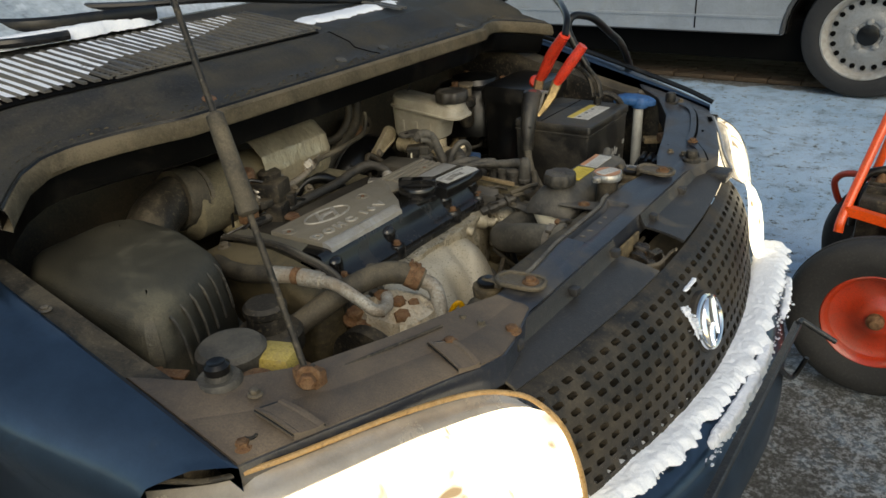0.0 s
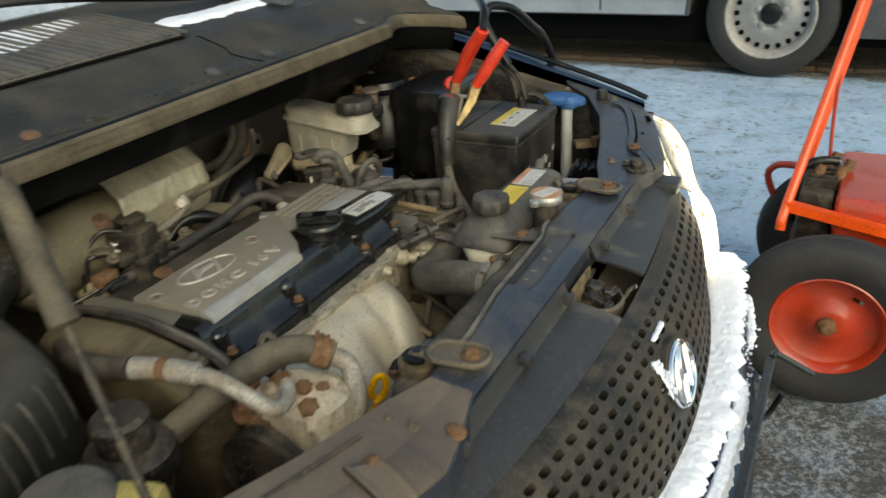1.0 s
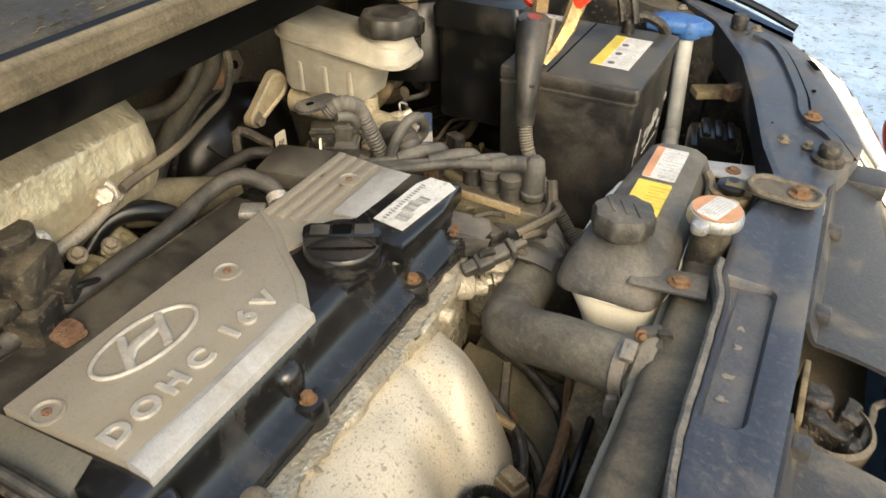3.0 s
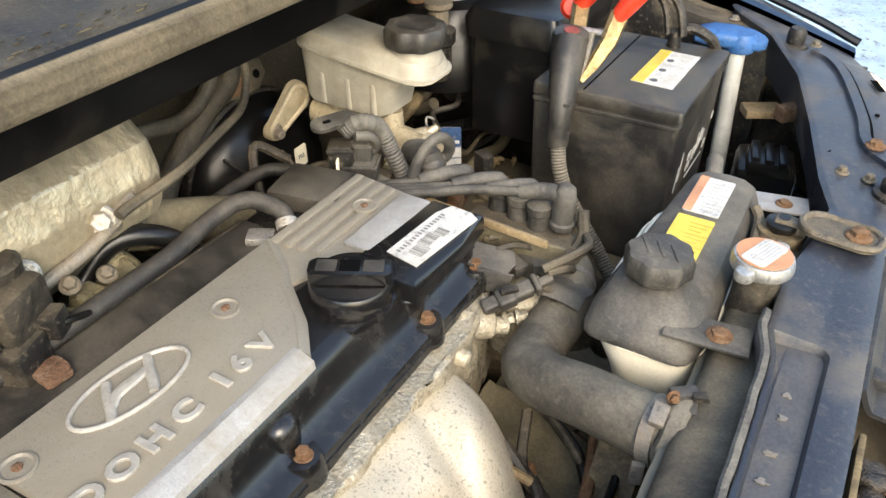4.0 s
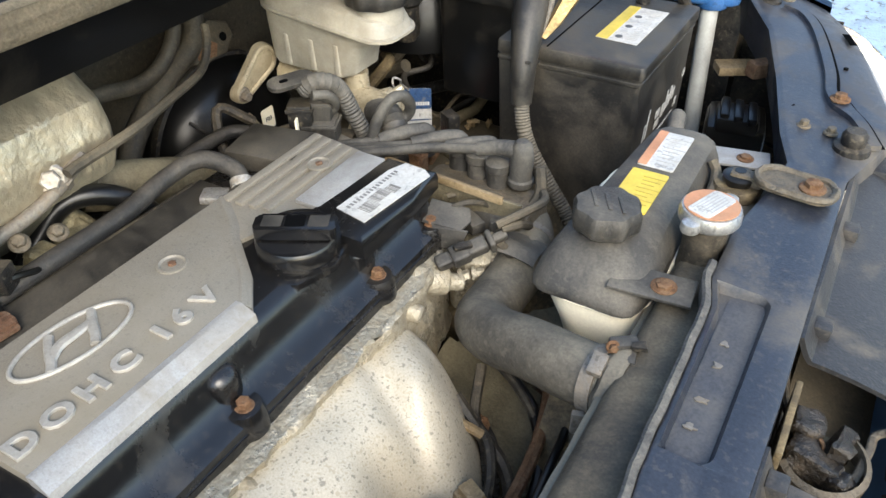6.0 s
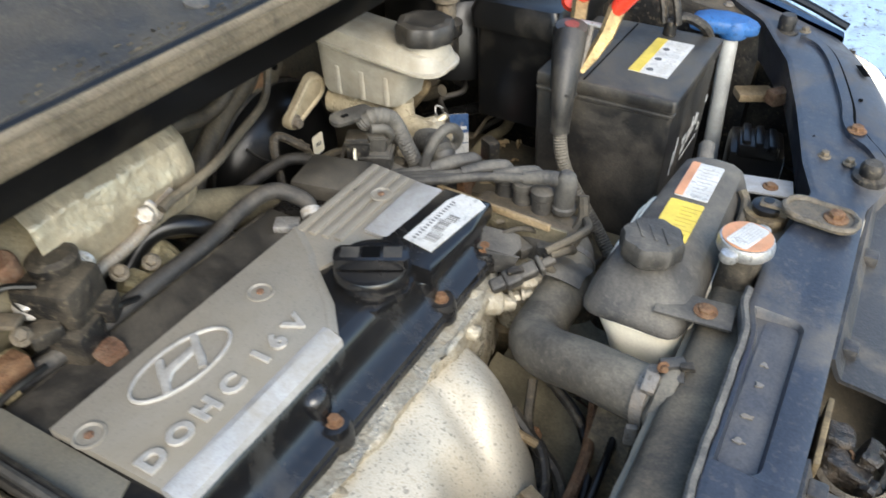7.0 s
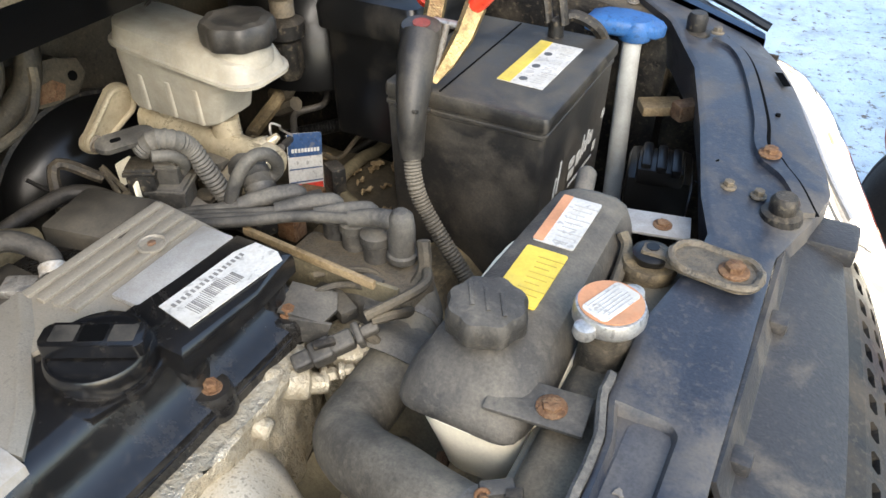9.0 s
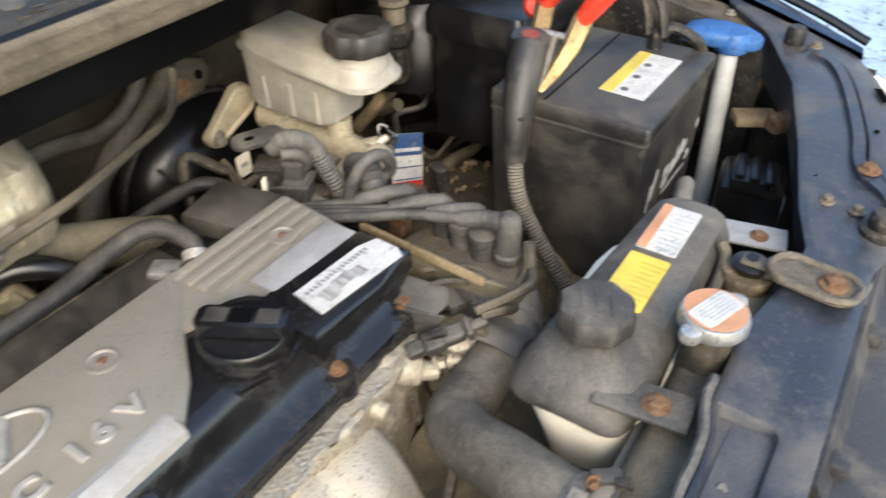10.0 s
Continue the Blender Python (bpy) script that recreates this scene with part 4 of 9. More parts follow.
# front: cover over the grille, latch, grille with holes, badge, bumper
def xtop(v):
    return -0.338 - 0.22 * v * v


def xlow(v):
    return -0.243 - 0.38 * v * v


def cover_piece(y0, y1, lift, x_back=-0.4168):
    bm = B()
    def f(u, w):
        y = y0 + (y1 - y0) * u
        v = abs(y - YC)
        a = x_back - 0.01 * max(0, v - 0.30) * 10 * 0.2
        return Vector((a + (xtop(v) - a) * w, y, 0.668 + lift - 0.012 * w * w + (0.6955 - 0.668 - lift) * max(0.0, 1 - w / 0.16) ** 1.5))
    sheet(bm, f, 20, 20, 0.004)
    return part("grille_cover", bm, COVERPLASTIC, car, "dusty plastic cover above the grille")


near_cover = cover_piece(0.645, 1.015, 0.0)
far_cover = cover_piece(1.125, 1.43, 0.006)
bm = B()
box(bm, (-0.385, 1.445, 0.670), (0.055, 0.045, 0.02), 0.006)
part("end_cap", bm, COVERPLASTIC, far_cover, "raised end of the grille cover")
for y in (0.70, 0.86, 1.0, 1.16, 1.30):
    bm = B()
    box(bm, (-0.403, y, 0.682), (0.014, 0.016, 0.012), 0.003)
    part("clip", bm, COVERPLASTIC, near_cover if y < 1.05 else far_cover)
bm = B()
sheet(bm, lambda u, v: Vector((-0.41 + 0.065 * u, 0.70 + 0.72 * v, 0.628 - 0.03 * u + 0.004 * noise.noise(Vector((u * 5, v * 14, 6))))), 8, 24, 0.004)
part("air_baffle", bm, BULKHEAD, car, "brown dusty baffle under the grille cover")
latch = thing("bonnet_latch", "greasy rusty bonnet latch in the gap of the grille cover", "latch", (-0.37, 1.07, 0.60))
bm = B()
prism(bm, [(-0.408, 1.030), (-0.372, 1.024), (-0.356, 1.040), (-0.352, 1.072), (-0.362, 1.098), (-0.408, 1.104)], 0.632, 0.637, bev=0.001)
box(bm, (-0.4065, 1.066, 0.655), (0.005, 0.072, 0.046), 0.0015)
part("base_plate", bm, DARK, latch, "rust-brown latch plate")
bm = B()
loft(bm, [[Vector((-0.378 + (0.026 + w) * math.cos(a), 1.064 + (0.030 + w) * math.sin(a), z)) for w, z in ((0.0, 0.636), (0.003, 0.636), (0.004, 0.652), (0.0, 0.655))] for a in (radians(-150 + 220 * k / 18) for k in range(19))])
part("cup_rim", bm, BRACKET, latch, "rust-brown cup rim")
for c, s, spin, tip_ in (((-0.384, 1.060, 0.646), (0.036, 0.020, 0.024), 35, 0.1), ((-0.370, 1.078, 0.650), (0.030, 0.015, 0.022), -30, 0.3), ((-0.394, 1.084, 0.648), (0.022, 0.020, 0.028), 70, 0.2), ((-0.366, 1.050, 0.646), (0.016, 0.014, 0.018), 10, -0.2)):
    bm = B()
    box(bm, c, s, 0.004, spin, (tip_, 0.1, 1))
    bmesh.ops.subdivide_edges(bm, edges=bm.edges[:], cuts=2, use_grid_fill=True)
    rough_up(bm, 0.006, 55)
    part("claw", bm, GREASE, latch, "greasy black latch claw")
bm = B()
turns = [(-0.384 + 0.004 * math.cos(a), 1.052 + 0.0017 * a, 0.652 + 0.004 * math.sin(a)) for a in (0.5 * k for k in range(30))]
tube(bm, turns, 0.0014, 6, 2)
part("spring", bm, RUST, latch, "greasy coil spring")
bm = B()
tube(bm, [(-0.368, 1.030, 0.641), (-0.358, 1.056, 0.646), (-0.352, 1.088, 0.650), (-0.351, 1.100, 0.652), (-0.345, 1.103, 0.657), (-0.341, 1.098, 0.661)], 0.0030, 8, flat=0.6)
part("lever", bm, BRACKET, latch, "dull hooked release lever")
bm = B()
tube(bm, [(-0.405, 1.09, 0.652), (-0.412, 1.115, 0.645), (-0.418, 1.16, 0.640)], 0.0035, 8)
part("cable", bm, BLACK, latch, "black release cable")


def grille_point(u, w):
    """u across the car, w down the slope."""
    y = YC + (u - 0.5) * (0.84 - 0.10 * w)
    v = abs(y - YC)
    a, b = xtop(v), xlow(v)
    bulge = 0.020 * math.sin(math.pi * min(1, w * 1.1))
    return Vector((a + (b - a) * (w ** 0.85) + bulge * 0.7, y, 0.656 - 0.155 * w ** 1.25 + bulge * 0.2))


def grille_mesh():
    bm = B()
    rows, cols = 8, 30
    for r in range(-1, rows + 1):
        w0, w1 = max(0.0, (r + 0.9) / (rows + 1)), min(1.0, (r + 1.9) / (rows + 1))
        for c in range(-1, cols + 1):
            u0 = (c + (0.5 if r % 2 else 0.0)) / cols
            u1 = u0 + 1 / cols
            u0, u1 = max(0.0, u0), min(1.0, u1)
            if u1 - u0 < 0.2 / cols:
                continue
            out = [(u0, w0), (u1, w0), (u1, w1), (u0, w1)]
            full = 0 <= r < rows and u1 - u0 > 0.9 / cols
            centre = ((u0 + u1) / 2, (w0 + w1) / 2)
            badge = abs(centre[0] - 0.488) < 0.055 and abs(centre[1] - 0.58) < 0.3
            ov = [bm.verts.new(grille_point(*p)) for p in out]
            if not full or badge:
                bm.faces.new(ov)
                continue
            hu, hw = (u1 - u0) / 2, (w1 - w0) / 2
            shape = [(-0.46, -0.50), (0.34, -0.55), (0.56, -0.2), (0.46, 0.42), (-0.34, 0.48), (-0.56, 0.1)]
            mid = [grille_point(centre[0] + 1.16 * a * hu, centre[1] + 0.92 * b * hw) for a, b in shape]
            deep = [p + Vector((-0.02, 0, -0.02)) for p in mid]
            mv, dv = [bm.verts.new(p) for p in mid], [bm.verts.new(p) for p in deep]
            bm.faces.new((ov[0], ov[1], mv[1], mv[0])), bm.faces.new((ov[1], mv[2], mv[1])), bm.faces.new((ov[1], ov[2], mv[2]))
            bm.faces.new((ov[2], mv[3], mv[2])), bm.faces.new((ov[2], ov[3], mv[4], mv[3])), bm.faces.new((ov[3], mv[5], mv[4]))
            bm.faces.new((ov[3], ov[0], mv[5])), bm.faces.new((ov[0], mv[0], mv[5]))
            for i in range(6):
                bm.faces.new((mv[i], mv[(i + 1) % 6], dv[(i + 1) % 6], dv[i]))
            bm.faces.new(dv)
    bmesh.ops.remove_doubles(bm, verts=bm.verts, dist=0.0003)
    return bm


grille = part("grille", grille_mesh(), GRILLE, car, "black plastic grille full of small hexagonal holes")
emblem_m = plate_matrix((-0.268, 1.038, 0.581), (0.03, 1, 0.02), (-0.34, -0.03, 0.94))
bm = B()
prism(bm, [(0.052 * math.cos(a), 0.047 * math.sin(a)) for a in (2 * math.pi * k / 32 for k in range(32))], -0.030, 0.003, emblem_m, 0.002)
badge = part("badge", bm, GRILLE, car, "oval chrome badge on a black base")


def oval(m, a, b, r, z, seg=8):
    return tube(B(), [m @ Vector((a * math.cos(t), b * math.sin(t), z)) for t in (2 * math.pi * k / 40 for k in range(41))], r, seg, straight=True)


bm = B()
prism(bm, [(0.043 * math.cos(a), 0.037 * math.sin(a)) for a in (2 * math.pi * k / 32 for k in range(32))], 0.002, 0.0042, emblem_m)
part("face", bm, BARSTEEL, badge, "dark chrome face")
part("ornament", oval(emblem_m, 0.043, 0.0385, 0.0040, 0.005), CHROME, badge, "chrome oval ring")


def leaf(m, a, b, wide, z, rise, bend=0.0):
    """A convex leaf-shaped bar from a to b on a plate."""
    a, b = Vector(a), Vector(b)
    side = Vector((-(b - a).y, (b - a).x)).normalized()
    rings = []
    for k in range(11):
        u = k / 10
        w = wide * math.sin(math.pi * (0.06 + 0.88 * u)) ** 0.8
        c = a.lerp(b, u) + side * bend * math.sin(math.pi * u)
        rings.append([m @ Vector((*(c + side * w * q), z + rise * (1 - q * q))) for q in (-1, -0.6, 0, 0.6, 1)] + [m @ Vector((*(c + side * w * q), z - 0.001)) for q in (1, -1)])
    return loft(B(), rings)


for a, b, wide, bend in (((-0.026, -0.034), (-0.012, 0.026), 0.0055, 0.004), ((0.012, -0.026), (0.028, 0.028), 0.0050, -0.004), ((-0.008, -0.002), (0.010, 0.034), 0.0085, 0.003), ((-0.012, -0.034), (0.004, -0.004), 0.0060, -0.002)):
    part("ornament", leaf(emblem_m, a, b, wide, 0.0045, 0.005, bend), CHROME, badge, "chrome leaf-shaped bar")

bm = B()
def bumper_x(v):
    return -0.178 - 0.42 * v * v - 1.6 * max(0, v - 0.5) ** 2


rings = []
for k in range(49):
    y = YC - 0.84 + 1.68 * k / 48
    v = abs(y - YC)
    xo, xi = bumper_x(v), min(xlow(v), bumper_x(v) - 0.03) if v < 0.42 else bumper_x(v) - 0.07
    rings.append([Vector((x, y, z)) for x, z in ((xi - 0.01, 0.500), (xi + 0.01, 0.497), (xo - 0.02, 0.478), (xo - 0.005, 0.466), (xo, 0.445), (xo + 0.012, 0.40), (xo + 0.014, 0.36), (xo, 0.30), (xo - 0.05, 0.22))])
loft(bm, rings, closed=False, caps=False)
bmesh.ops.solidify(bm, geom=list(bm.faces), thickness=0.004)
bumper = part("bumper", bm, PAINT, car, "blue-black bumper with snow along its top")


def lamp(sign):
    """A headlamp whose lens wraps from the grille to the fender; lit."""
    TOP = [(0.425, -0.358, 0.664), (0.44, -0.375, 0.674), (0.46, -0.388, 0.682), (0.50, -0.406, 0.690), (0.56, -0.431, 0.698), (0.60, -0.447, 0.701), (0.65, -0.469, 0.702), (0.70, -0.496, 0.699), (0.73, -0.535, 0.691), (0.765, -0.600, 0.679)]
    PROF = [(0.0, 0.0), (0.02, -0.006), (0.042, -0.022), (0.058, -0.05), (0.068, -0.09), (0.074, -0.13), (0.075, -0.165)]
    def point(s, p, inset=0.0):
        v = 0.425 + 0.340 * s
        x, z = lerp_table(TOP, v)
        k = p * (len(PROF) - 1)
        i = min(int(k), len(PROF) - 2)
        dx, dz = (PROF[i][j] + (PROF[i + 1][j] - PROF[i][j]) * (k - i) for j in (0, 1))
        dv = 0.07 * s * s * p - 0.022 * (1 - s) * p
        return Vector((x + dx * (1 + 0.30 * s) - inset * 0.5, YC + sign * (v + dv - inset * 0.2), z + dz - inset * 0.6))
    unit = part("headlamp", sheet(B(), lambda u, w: point(u, w, 0.075), 20, 8, 0.004), LAMPGREY, car, "switched-on headlamp behind a clear lens")
    bm = B()
    sheet(bm, lambda u, w: point(u, w), 28, 14)
    lens = part("lens", bm, LENS, unit, "clear curved lens")
    lens.visible_shadow = False
    bm = B()
    sheet(bm, lambda u, w: point(0.004 + 0.992 * u, 0.235 + 0.765 * w, 0.005), 24, 12, 0.003)
    part("reflector", bm, LIT, unit, "glaring lit reflector")
    bm = B()
    sheet(bm, lambda u, w: point(0.012 + 0.976 * u, 0.02 + 0.205 * w, 0.012 + 0.004 * math.sin(3 * w)), 28, 8, 0.003)
    part("bezel", bm, LAMPGREY, unit, "grey inner bezel")
    bm = B()
    side = [point(0, 1), point(0, 0.7), point(0, 0.4), point(0, 0.15)] if sign < 0 else []
    tube(bm, side + [point(0.02, 0.0), point(0.15, 0), point(0.4, 0), point(0.7, 0), point(0.83, 0)], 0.0032, 8)
    part("gasket", bm, GASKET if sign < 0 else LAMPGREY, unit, "gasket coloured amber for the lamp's glow on it" if sign < 0 else "grey gasket")
    bm = B()
    tube(bm, [point(0.83, 0), point(0.9, 0), point(1, 0), point(1, 0.4), point(1, 0.9)], 0.0030, 8)
    part("outer_gasket", bm, BLACK if sign < 0 else LAMPGREY, unit, "dark outer gasket")
    return unit


lamp(1)
lamp(-1)

# snow on the bumper and grille
for pts, w, h, seed, label in (
    ([(-0.302, 0.66, 0.492), (-0.271, 0.77, 0.492), (-0.253, 0.89, 0.491), (-0.241, 1.01, 0.490), (-0.235, 1.10, 0.490), (-0.244, 1.24, 0.491), (-0.260, 1.38, 0.492), (-0.275, 1.50, 0.492), (-0.289, 1.58, 0.492)], 0.034, 0.014, 1.0, "bank of white snow on the bumper below the grille"),
    ([(-0.206, 0.885, 0.474), (-0.201, 0.93, 0.474), (-0.197, 0.98, 0.474), (-0.196, 1.06, 0.474), (-0.199, 1.14, 0.474), (-0.205, 1.205, 0.474)], 0.0115, 0.017, 12.0, "broken ledge of snow on the bumper edge"),
    ([(-0.205, 1.30, 0.470), (-0.212, 1.36, 0.470), (-0.222, 1.42, 0.470), (-0.232, 1.47, 0.470)], 0.007, 0.007, 19.0, "thin crust of snow by the far lamp"),
):
    snow_strip("snow", pts, w, h, seed, label, 300 if w > 0.02 else 200, 26 if w > 0.02 else 14, lumps=40.0 if w > 0.02 else 26.0)
for pts, w, h, seed in (
    ([grille_point(0.413, w) + Vector((0.003, 0, 0.0)) for w in (0.30, 0.38, 0.48, 0.60)], 0.0070, 0.003, 21.0),
    ([grille_point(u, 0.225) + Vector((0.003, 0, 0.0)) for u in (0.450, 0.47, 0.49, 0.510)], 0.0038, 0.003, 25.0),
):
    snow_strip("snow", pts, w, h, seed, "scrap of snow clinging to the grille by the badge", 90, 12, lumps=20.0)


def clumps(pts, count, spread, size, seed, label):
    """Loose crumbs of snow scattered along a line, one heap."""
    random.seed(seed)
    path = spline(pts, 10)
    bm = B()
    for _ in range(count):
        i = random.randrange(len(path) - 1)
        p = path[i].lerp(path[i + 1], random.random()) + Vector((random.gauss(0, spread), random.gauss(0, spread * 0.6), random.uniform(-0.002, 0.002)))
        r = size * random.uniform(0.35, 1.0) ** 1.5
        bmesh.ops.create_icosphere(bm, subdivisions=1, radius=r, matrix=Matrix.Translation(p) @ Matrix.Diagonal((1, random.uniform(0.8, 1.6), random.uniform(0.4, 0.8), 1)))
    for v in bm.verts:
        v.co += 0.0018 * noise.noise_vector(v.co * 160)
    return solo("snow", bm, SNOW, label, "snow", kind="stuff")


clumps([(x, y, 0.470) for x, y in ((-0.203, 0.86), (-0.199, 0.95), (-0.197, 1.05), (-0.200, 1.15), (-0.207, 1.27), (-0.222, 1.42))], 420, 0.007, 0.0034, 3, "loose crumbs of snow on the bumper edge")
clumps([(x, y, 0.486) for x, y in ((-0.258, 0.75), (-0.236, 0.88), (-0.222, 1.01), (-0.214, 1.10), (-0.222, 1.26), (-0.236, 1.42), (-0.258, 1.55))], 620, 0.0045, 0.0034, 5, "ragged crumbs of snow along the bank's edge")
clumps([grille_point(0.414, w) + Vector((0.004, 0, 0.001)) for w in (0.30, 0.38, 0.46, 0.56)], 130, 0.0045, 0.0030, 8, "crumbs of snow on the grille by the badge")

# ---- the engine ----
engine = thing("engine", "dusty four-cylinder engine with black valve cover and silver top cover", "engine", (-0.84, 0.95, 0.28))
bm = B()
box(bm, (-0.83, 0.93, 0.44), (0.20, 0.42, 0.34), 0.012)
rough_up(bm, 0.004, 30)
part("block", bm, DARK, engine, "grimy engine block")
bm = B()
prism(bm, [(-0.96, 0.735), (-0.722, 0.735), (-0.714, 0.80), (-0.720, 0.86), (-0.713, 0.92), (-0.719, 0.98), (-0.712, 1.04), (-0.716, 1.09), (-0.724, 1.14), (-0.742, 1.175), (-0.96, 1.175)], 0.53, 0.643, bev=0.006)
bmesh.ops.subdivide_edges(bm, edges=[e for e in bm.edges if e.calc_length() > 0.02], cuts=9, use_grid_fill=True)
rough_up(bm, 0.005, 34)
rough_up(bm, 0.003, 150)
head = part("cylinder_head", bm, CAST, engine, "rough cast aluminium cylinder head")
for y, x, r in ((1.072, -0.716, 0.009), (0.86, -0.717, 0.008)):
    bm = B()
    cyl(bm, (x - 0.01, y, 0.628), (x + 0.008, y + 0.004, 0.624), r, r * 0.9, 18, 0.002)
    part("cast_boss", bm, CAST, head, "round cast boss")
# black valve cover with a stepped, ribbed front
bm = B()
sect = [(-0.965, 0.640), (-0.965, 0.682), (-0.955, 0.690), (-0.895, 0.692), (-0.885, 0.704), (-0.775, 0.705), (-0.7675, 0.7040), (-0.7635, 0.7000), (-0.7605, 0.6920), (-0.7575, 0.6830), (-0.7540, 0.6750), (-0.7490, 0.6685), (-0.7430, 0.6645), (-0.7370, 0.6625), (-0.7340, 0.6600), (-0.7330, 0.6550), (-0.733, 0.640)]
loft(bm, [[Vector((x, y, z)) for x, z in sect] for y in (0.738, 0.744, 0.86, 0.92, 1.03, 1.10, 1.160, 1.166)])
cover = part("valve_cover", bm, VALVEBLACK, engine, "shiny black valve cover")
bm = B()
prism(bm, [(-0.812, 1.045), (-0.742, 1.045), (-0.741, 1.120), (-0.745, 1.168), (-0.80, 1.168)], 0.695, 0.7135, bev=0.006)
part("raised_end", bm, VALVEBLACK, cover)
bm = B()
tube(bm, [(-0.7335, 0.75, 0.6525), (-0.7335, 0.95, 0.6525), (-0.7335, 1.16, 0.6525)], 0.0016, 8)
part("edge_bead", bm, VALVEBLACK, cover)
for y in (0.762, 0.894, 1.062, 1.15):
    bm = B()
    lathe(bm, [(0.017, 0.644), (0.0165, 0.660), (0.014, 0.6665), (0.004, 0.667)], Matrix.Translation((-0.745, y, 0)), 24)
    lathe(bm, [(0.0145, 0.650), (0.0140, 0.684), (0.0125, 0.690), (0.008, 0.694), (0.002, 0.695)], Matrix.Translation((-0.7605, y, 0)) @ Matrix.Diagonal((0.85, 1, 1, 1)), 20)
    part("bolt_boss", bm, VALVEBLACK, cover)
    bm = B()
    hexbolt(bm, (-0.743, y, 0.664), 0.0055, 0.009, spin=y * 100)
    part("bolt", bm, RUST, cover, "rusty flange bolt")
bm = B()
tube(bm, [(-0.955, 0.735, 0.688), (-0.955, 0.9, 0.690), (-0.952, 1.06, 0.690)], 0.006, 8)
part("rear_ridge", bm, BLACK, cover)
bm = B()
box(bm, (-0.921, 0.905, 0.6925), (0.064, 0.33, 0.006), 0.002)
part("rear_shelf", bm, BATTERY, cover, "dusty flat rear edge of the valve cover")
bm = B()
prism(bm, round_rect(0, 0, 0.044, 0.021, 0.003), 0, 0.003, plate_matrix((-0.938, 0.842, 0.698), (1, -0.1, 0), (0.1, 1, 0)), 0.001)
prism(bm, round_rect(0.008, 0.0, 0.020, 0.023, 0.004), 0.002, 0.006, plate_matrix((-0.938, 0.842, 0.698), (1, -0.1, 0), (0.1, 1, 0)), 0.001)
part("loose_tab", bm, COPPER, cover, "rust-red bracket tab")

# black timing cover and its dust-grey top at the belt end
ARCH = [(-0.955, 0.60), (-0.958, 0.690), (-0.945, 0.702), (-0.90, 0.708), (-0.835, 0.711), (-0.790, 0.705), (-0.742, 0.695), (-0.714, 0.678), (-0.700, 0.640), (-0.700, 0.560)]


def arch_ring(y, out):
    """The outline of the belt cover at y, pushed outwards."""
    c = Vector((-0.83, 0, 0.60))
    ring = [(-0.94, 0.40), *ARCH, (-0.71, 0.40)]
    return [Vector((x, y, z)) + (Vector((x, 0, z)) - c).normalized() * out for x, z in ring]


bm = B()
loft(bm, [arch_ring(*q) for q in ((0.655, -0.020), (0.657, -0.010), (0.662, -0.003), (0.670, 0.0), (0.708, 0.001), (0.711, -0.002))])
tc = part("timing_cover", bm, TIMINGGREY, engine, "dust-brown timing belt cover")
for x, z, y in ((-0.738, 0.690, 0.700), (-0.925, 0.700, 0.69)):
    bm = B()
    lathe(bm, [(0.017, -0.03), (0.016, 0.002), (0.012, 0.005), (0.002, 0.005)], Matrix.Translation((x, y, z)), 18)
    part("bolt_post", bm, TIMINGGREY, tc, "dusty bolt post")
    bm = B()
    hexbolt(bm, (x, y, z + 0.004), 0.0075, 0.009, spin=15)
    part("bolt", bm, BRACKET, tc, "dull rusty bolt")
for y, out, r, material, label in ((0.714, 0.004, 0.0032, BLACK, "black rubber seam"), (0.7205, 0.006, 0.0042, GREYPLASTIC, "dust-grey rim of the belt cover"), (0.727, 0.002, 0.0034, BLACK, "black rubber lip")):
    bm = B()
    tube(bm, arch_ring(y, out)[1:-1], r, 8, 4)
    part("rubber_lip", bm, material, tc, label)
bm = B()
prism(bm, [(-0.955, 0.731), (-0.800, 0.729), (-0.812, 0.7605), (-0.955, 0.7575)], 0.690, 0.7065, bev=0.002)
part("end_shelf", bm, TIMINGTOP, tc, "flat dust-grey shelf beside the silver cover")

# silver top cover: main plate, stepped ridged end, ornament, lettering, bolts
top = thing("top_cover", "dusty silver engine cover plate with raised letters on the engine", "engine cover", (-0.83, 0.95, 0.70))
bm = B()
prism(bm, [(-0.893, 0.7600), (-0.782, 0.7640), (-0.7765, 0.942), (-0.80, 0.968), (-0.842, 1.000), (-0.858, 1.016), (-0.893, 1.040)], 0.694, 0.7125, bev=0.002)
plate = part("plate", bm, SILVER, top, "dusty silver plate")
bm = B()
loft(bm, [[Vector(p) for p in ((-0.7835, y, 0.7125), (-0.7775, y, 0.7138), (-0.7655, y, 0.7075), (-0.764, y, 0.700), (-0.782, y, 0.698))] for y in (0.7635, 0.80, 0.86, 0.92, 0.941)])
rough_up(bm, 0.0012, 60)
part("bright_edge", bm, SILVEREDGE, top, "worn bright front edge")
bm = B()
rings = []
for (x, y), (nx, ny) in (((-0.7765, 0.941), (0.9, 0.45)), ((-0.80, 0.967), (0.65, 0.76)), ((-0.842, 0.999), (0.6, 0.8)), ((-0.858, 1.015), (0.6, 0.8)), ((-0.892, 1.039), (0.55, 0.83))):
    p, n = Vector((x, y, 0)), Vector((nx, ny, 0)) * 0.0065
    rings.append([p - n * 0.3 + Z * 0.7131, p + Z * 0.7131, p + n + Z * 0.7085, p + n + Z * 0.697, p - n * 0.3 + Z * 0.697])
loft(bm, rings)
part("end_lip", bm, SILVER, top, "worn bevelled end")
bm = B()
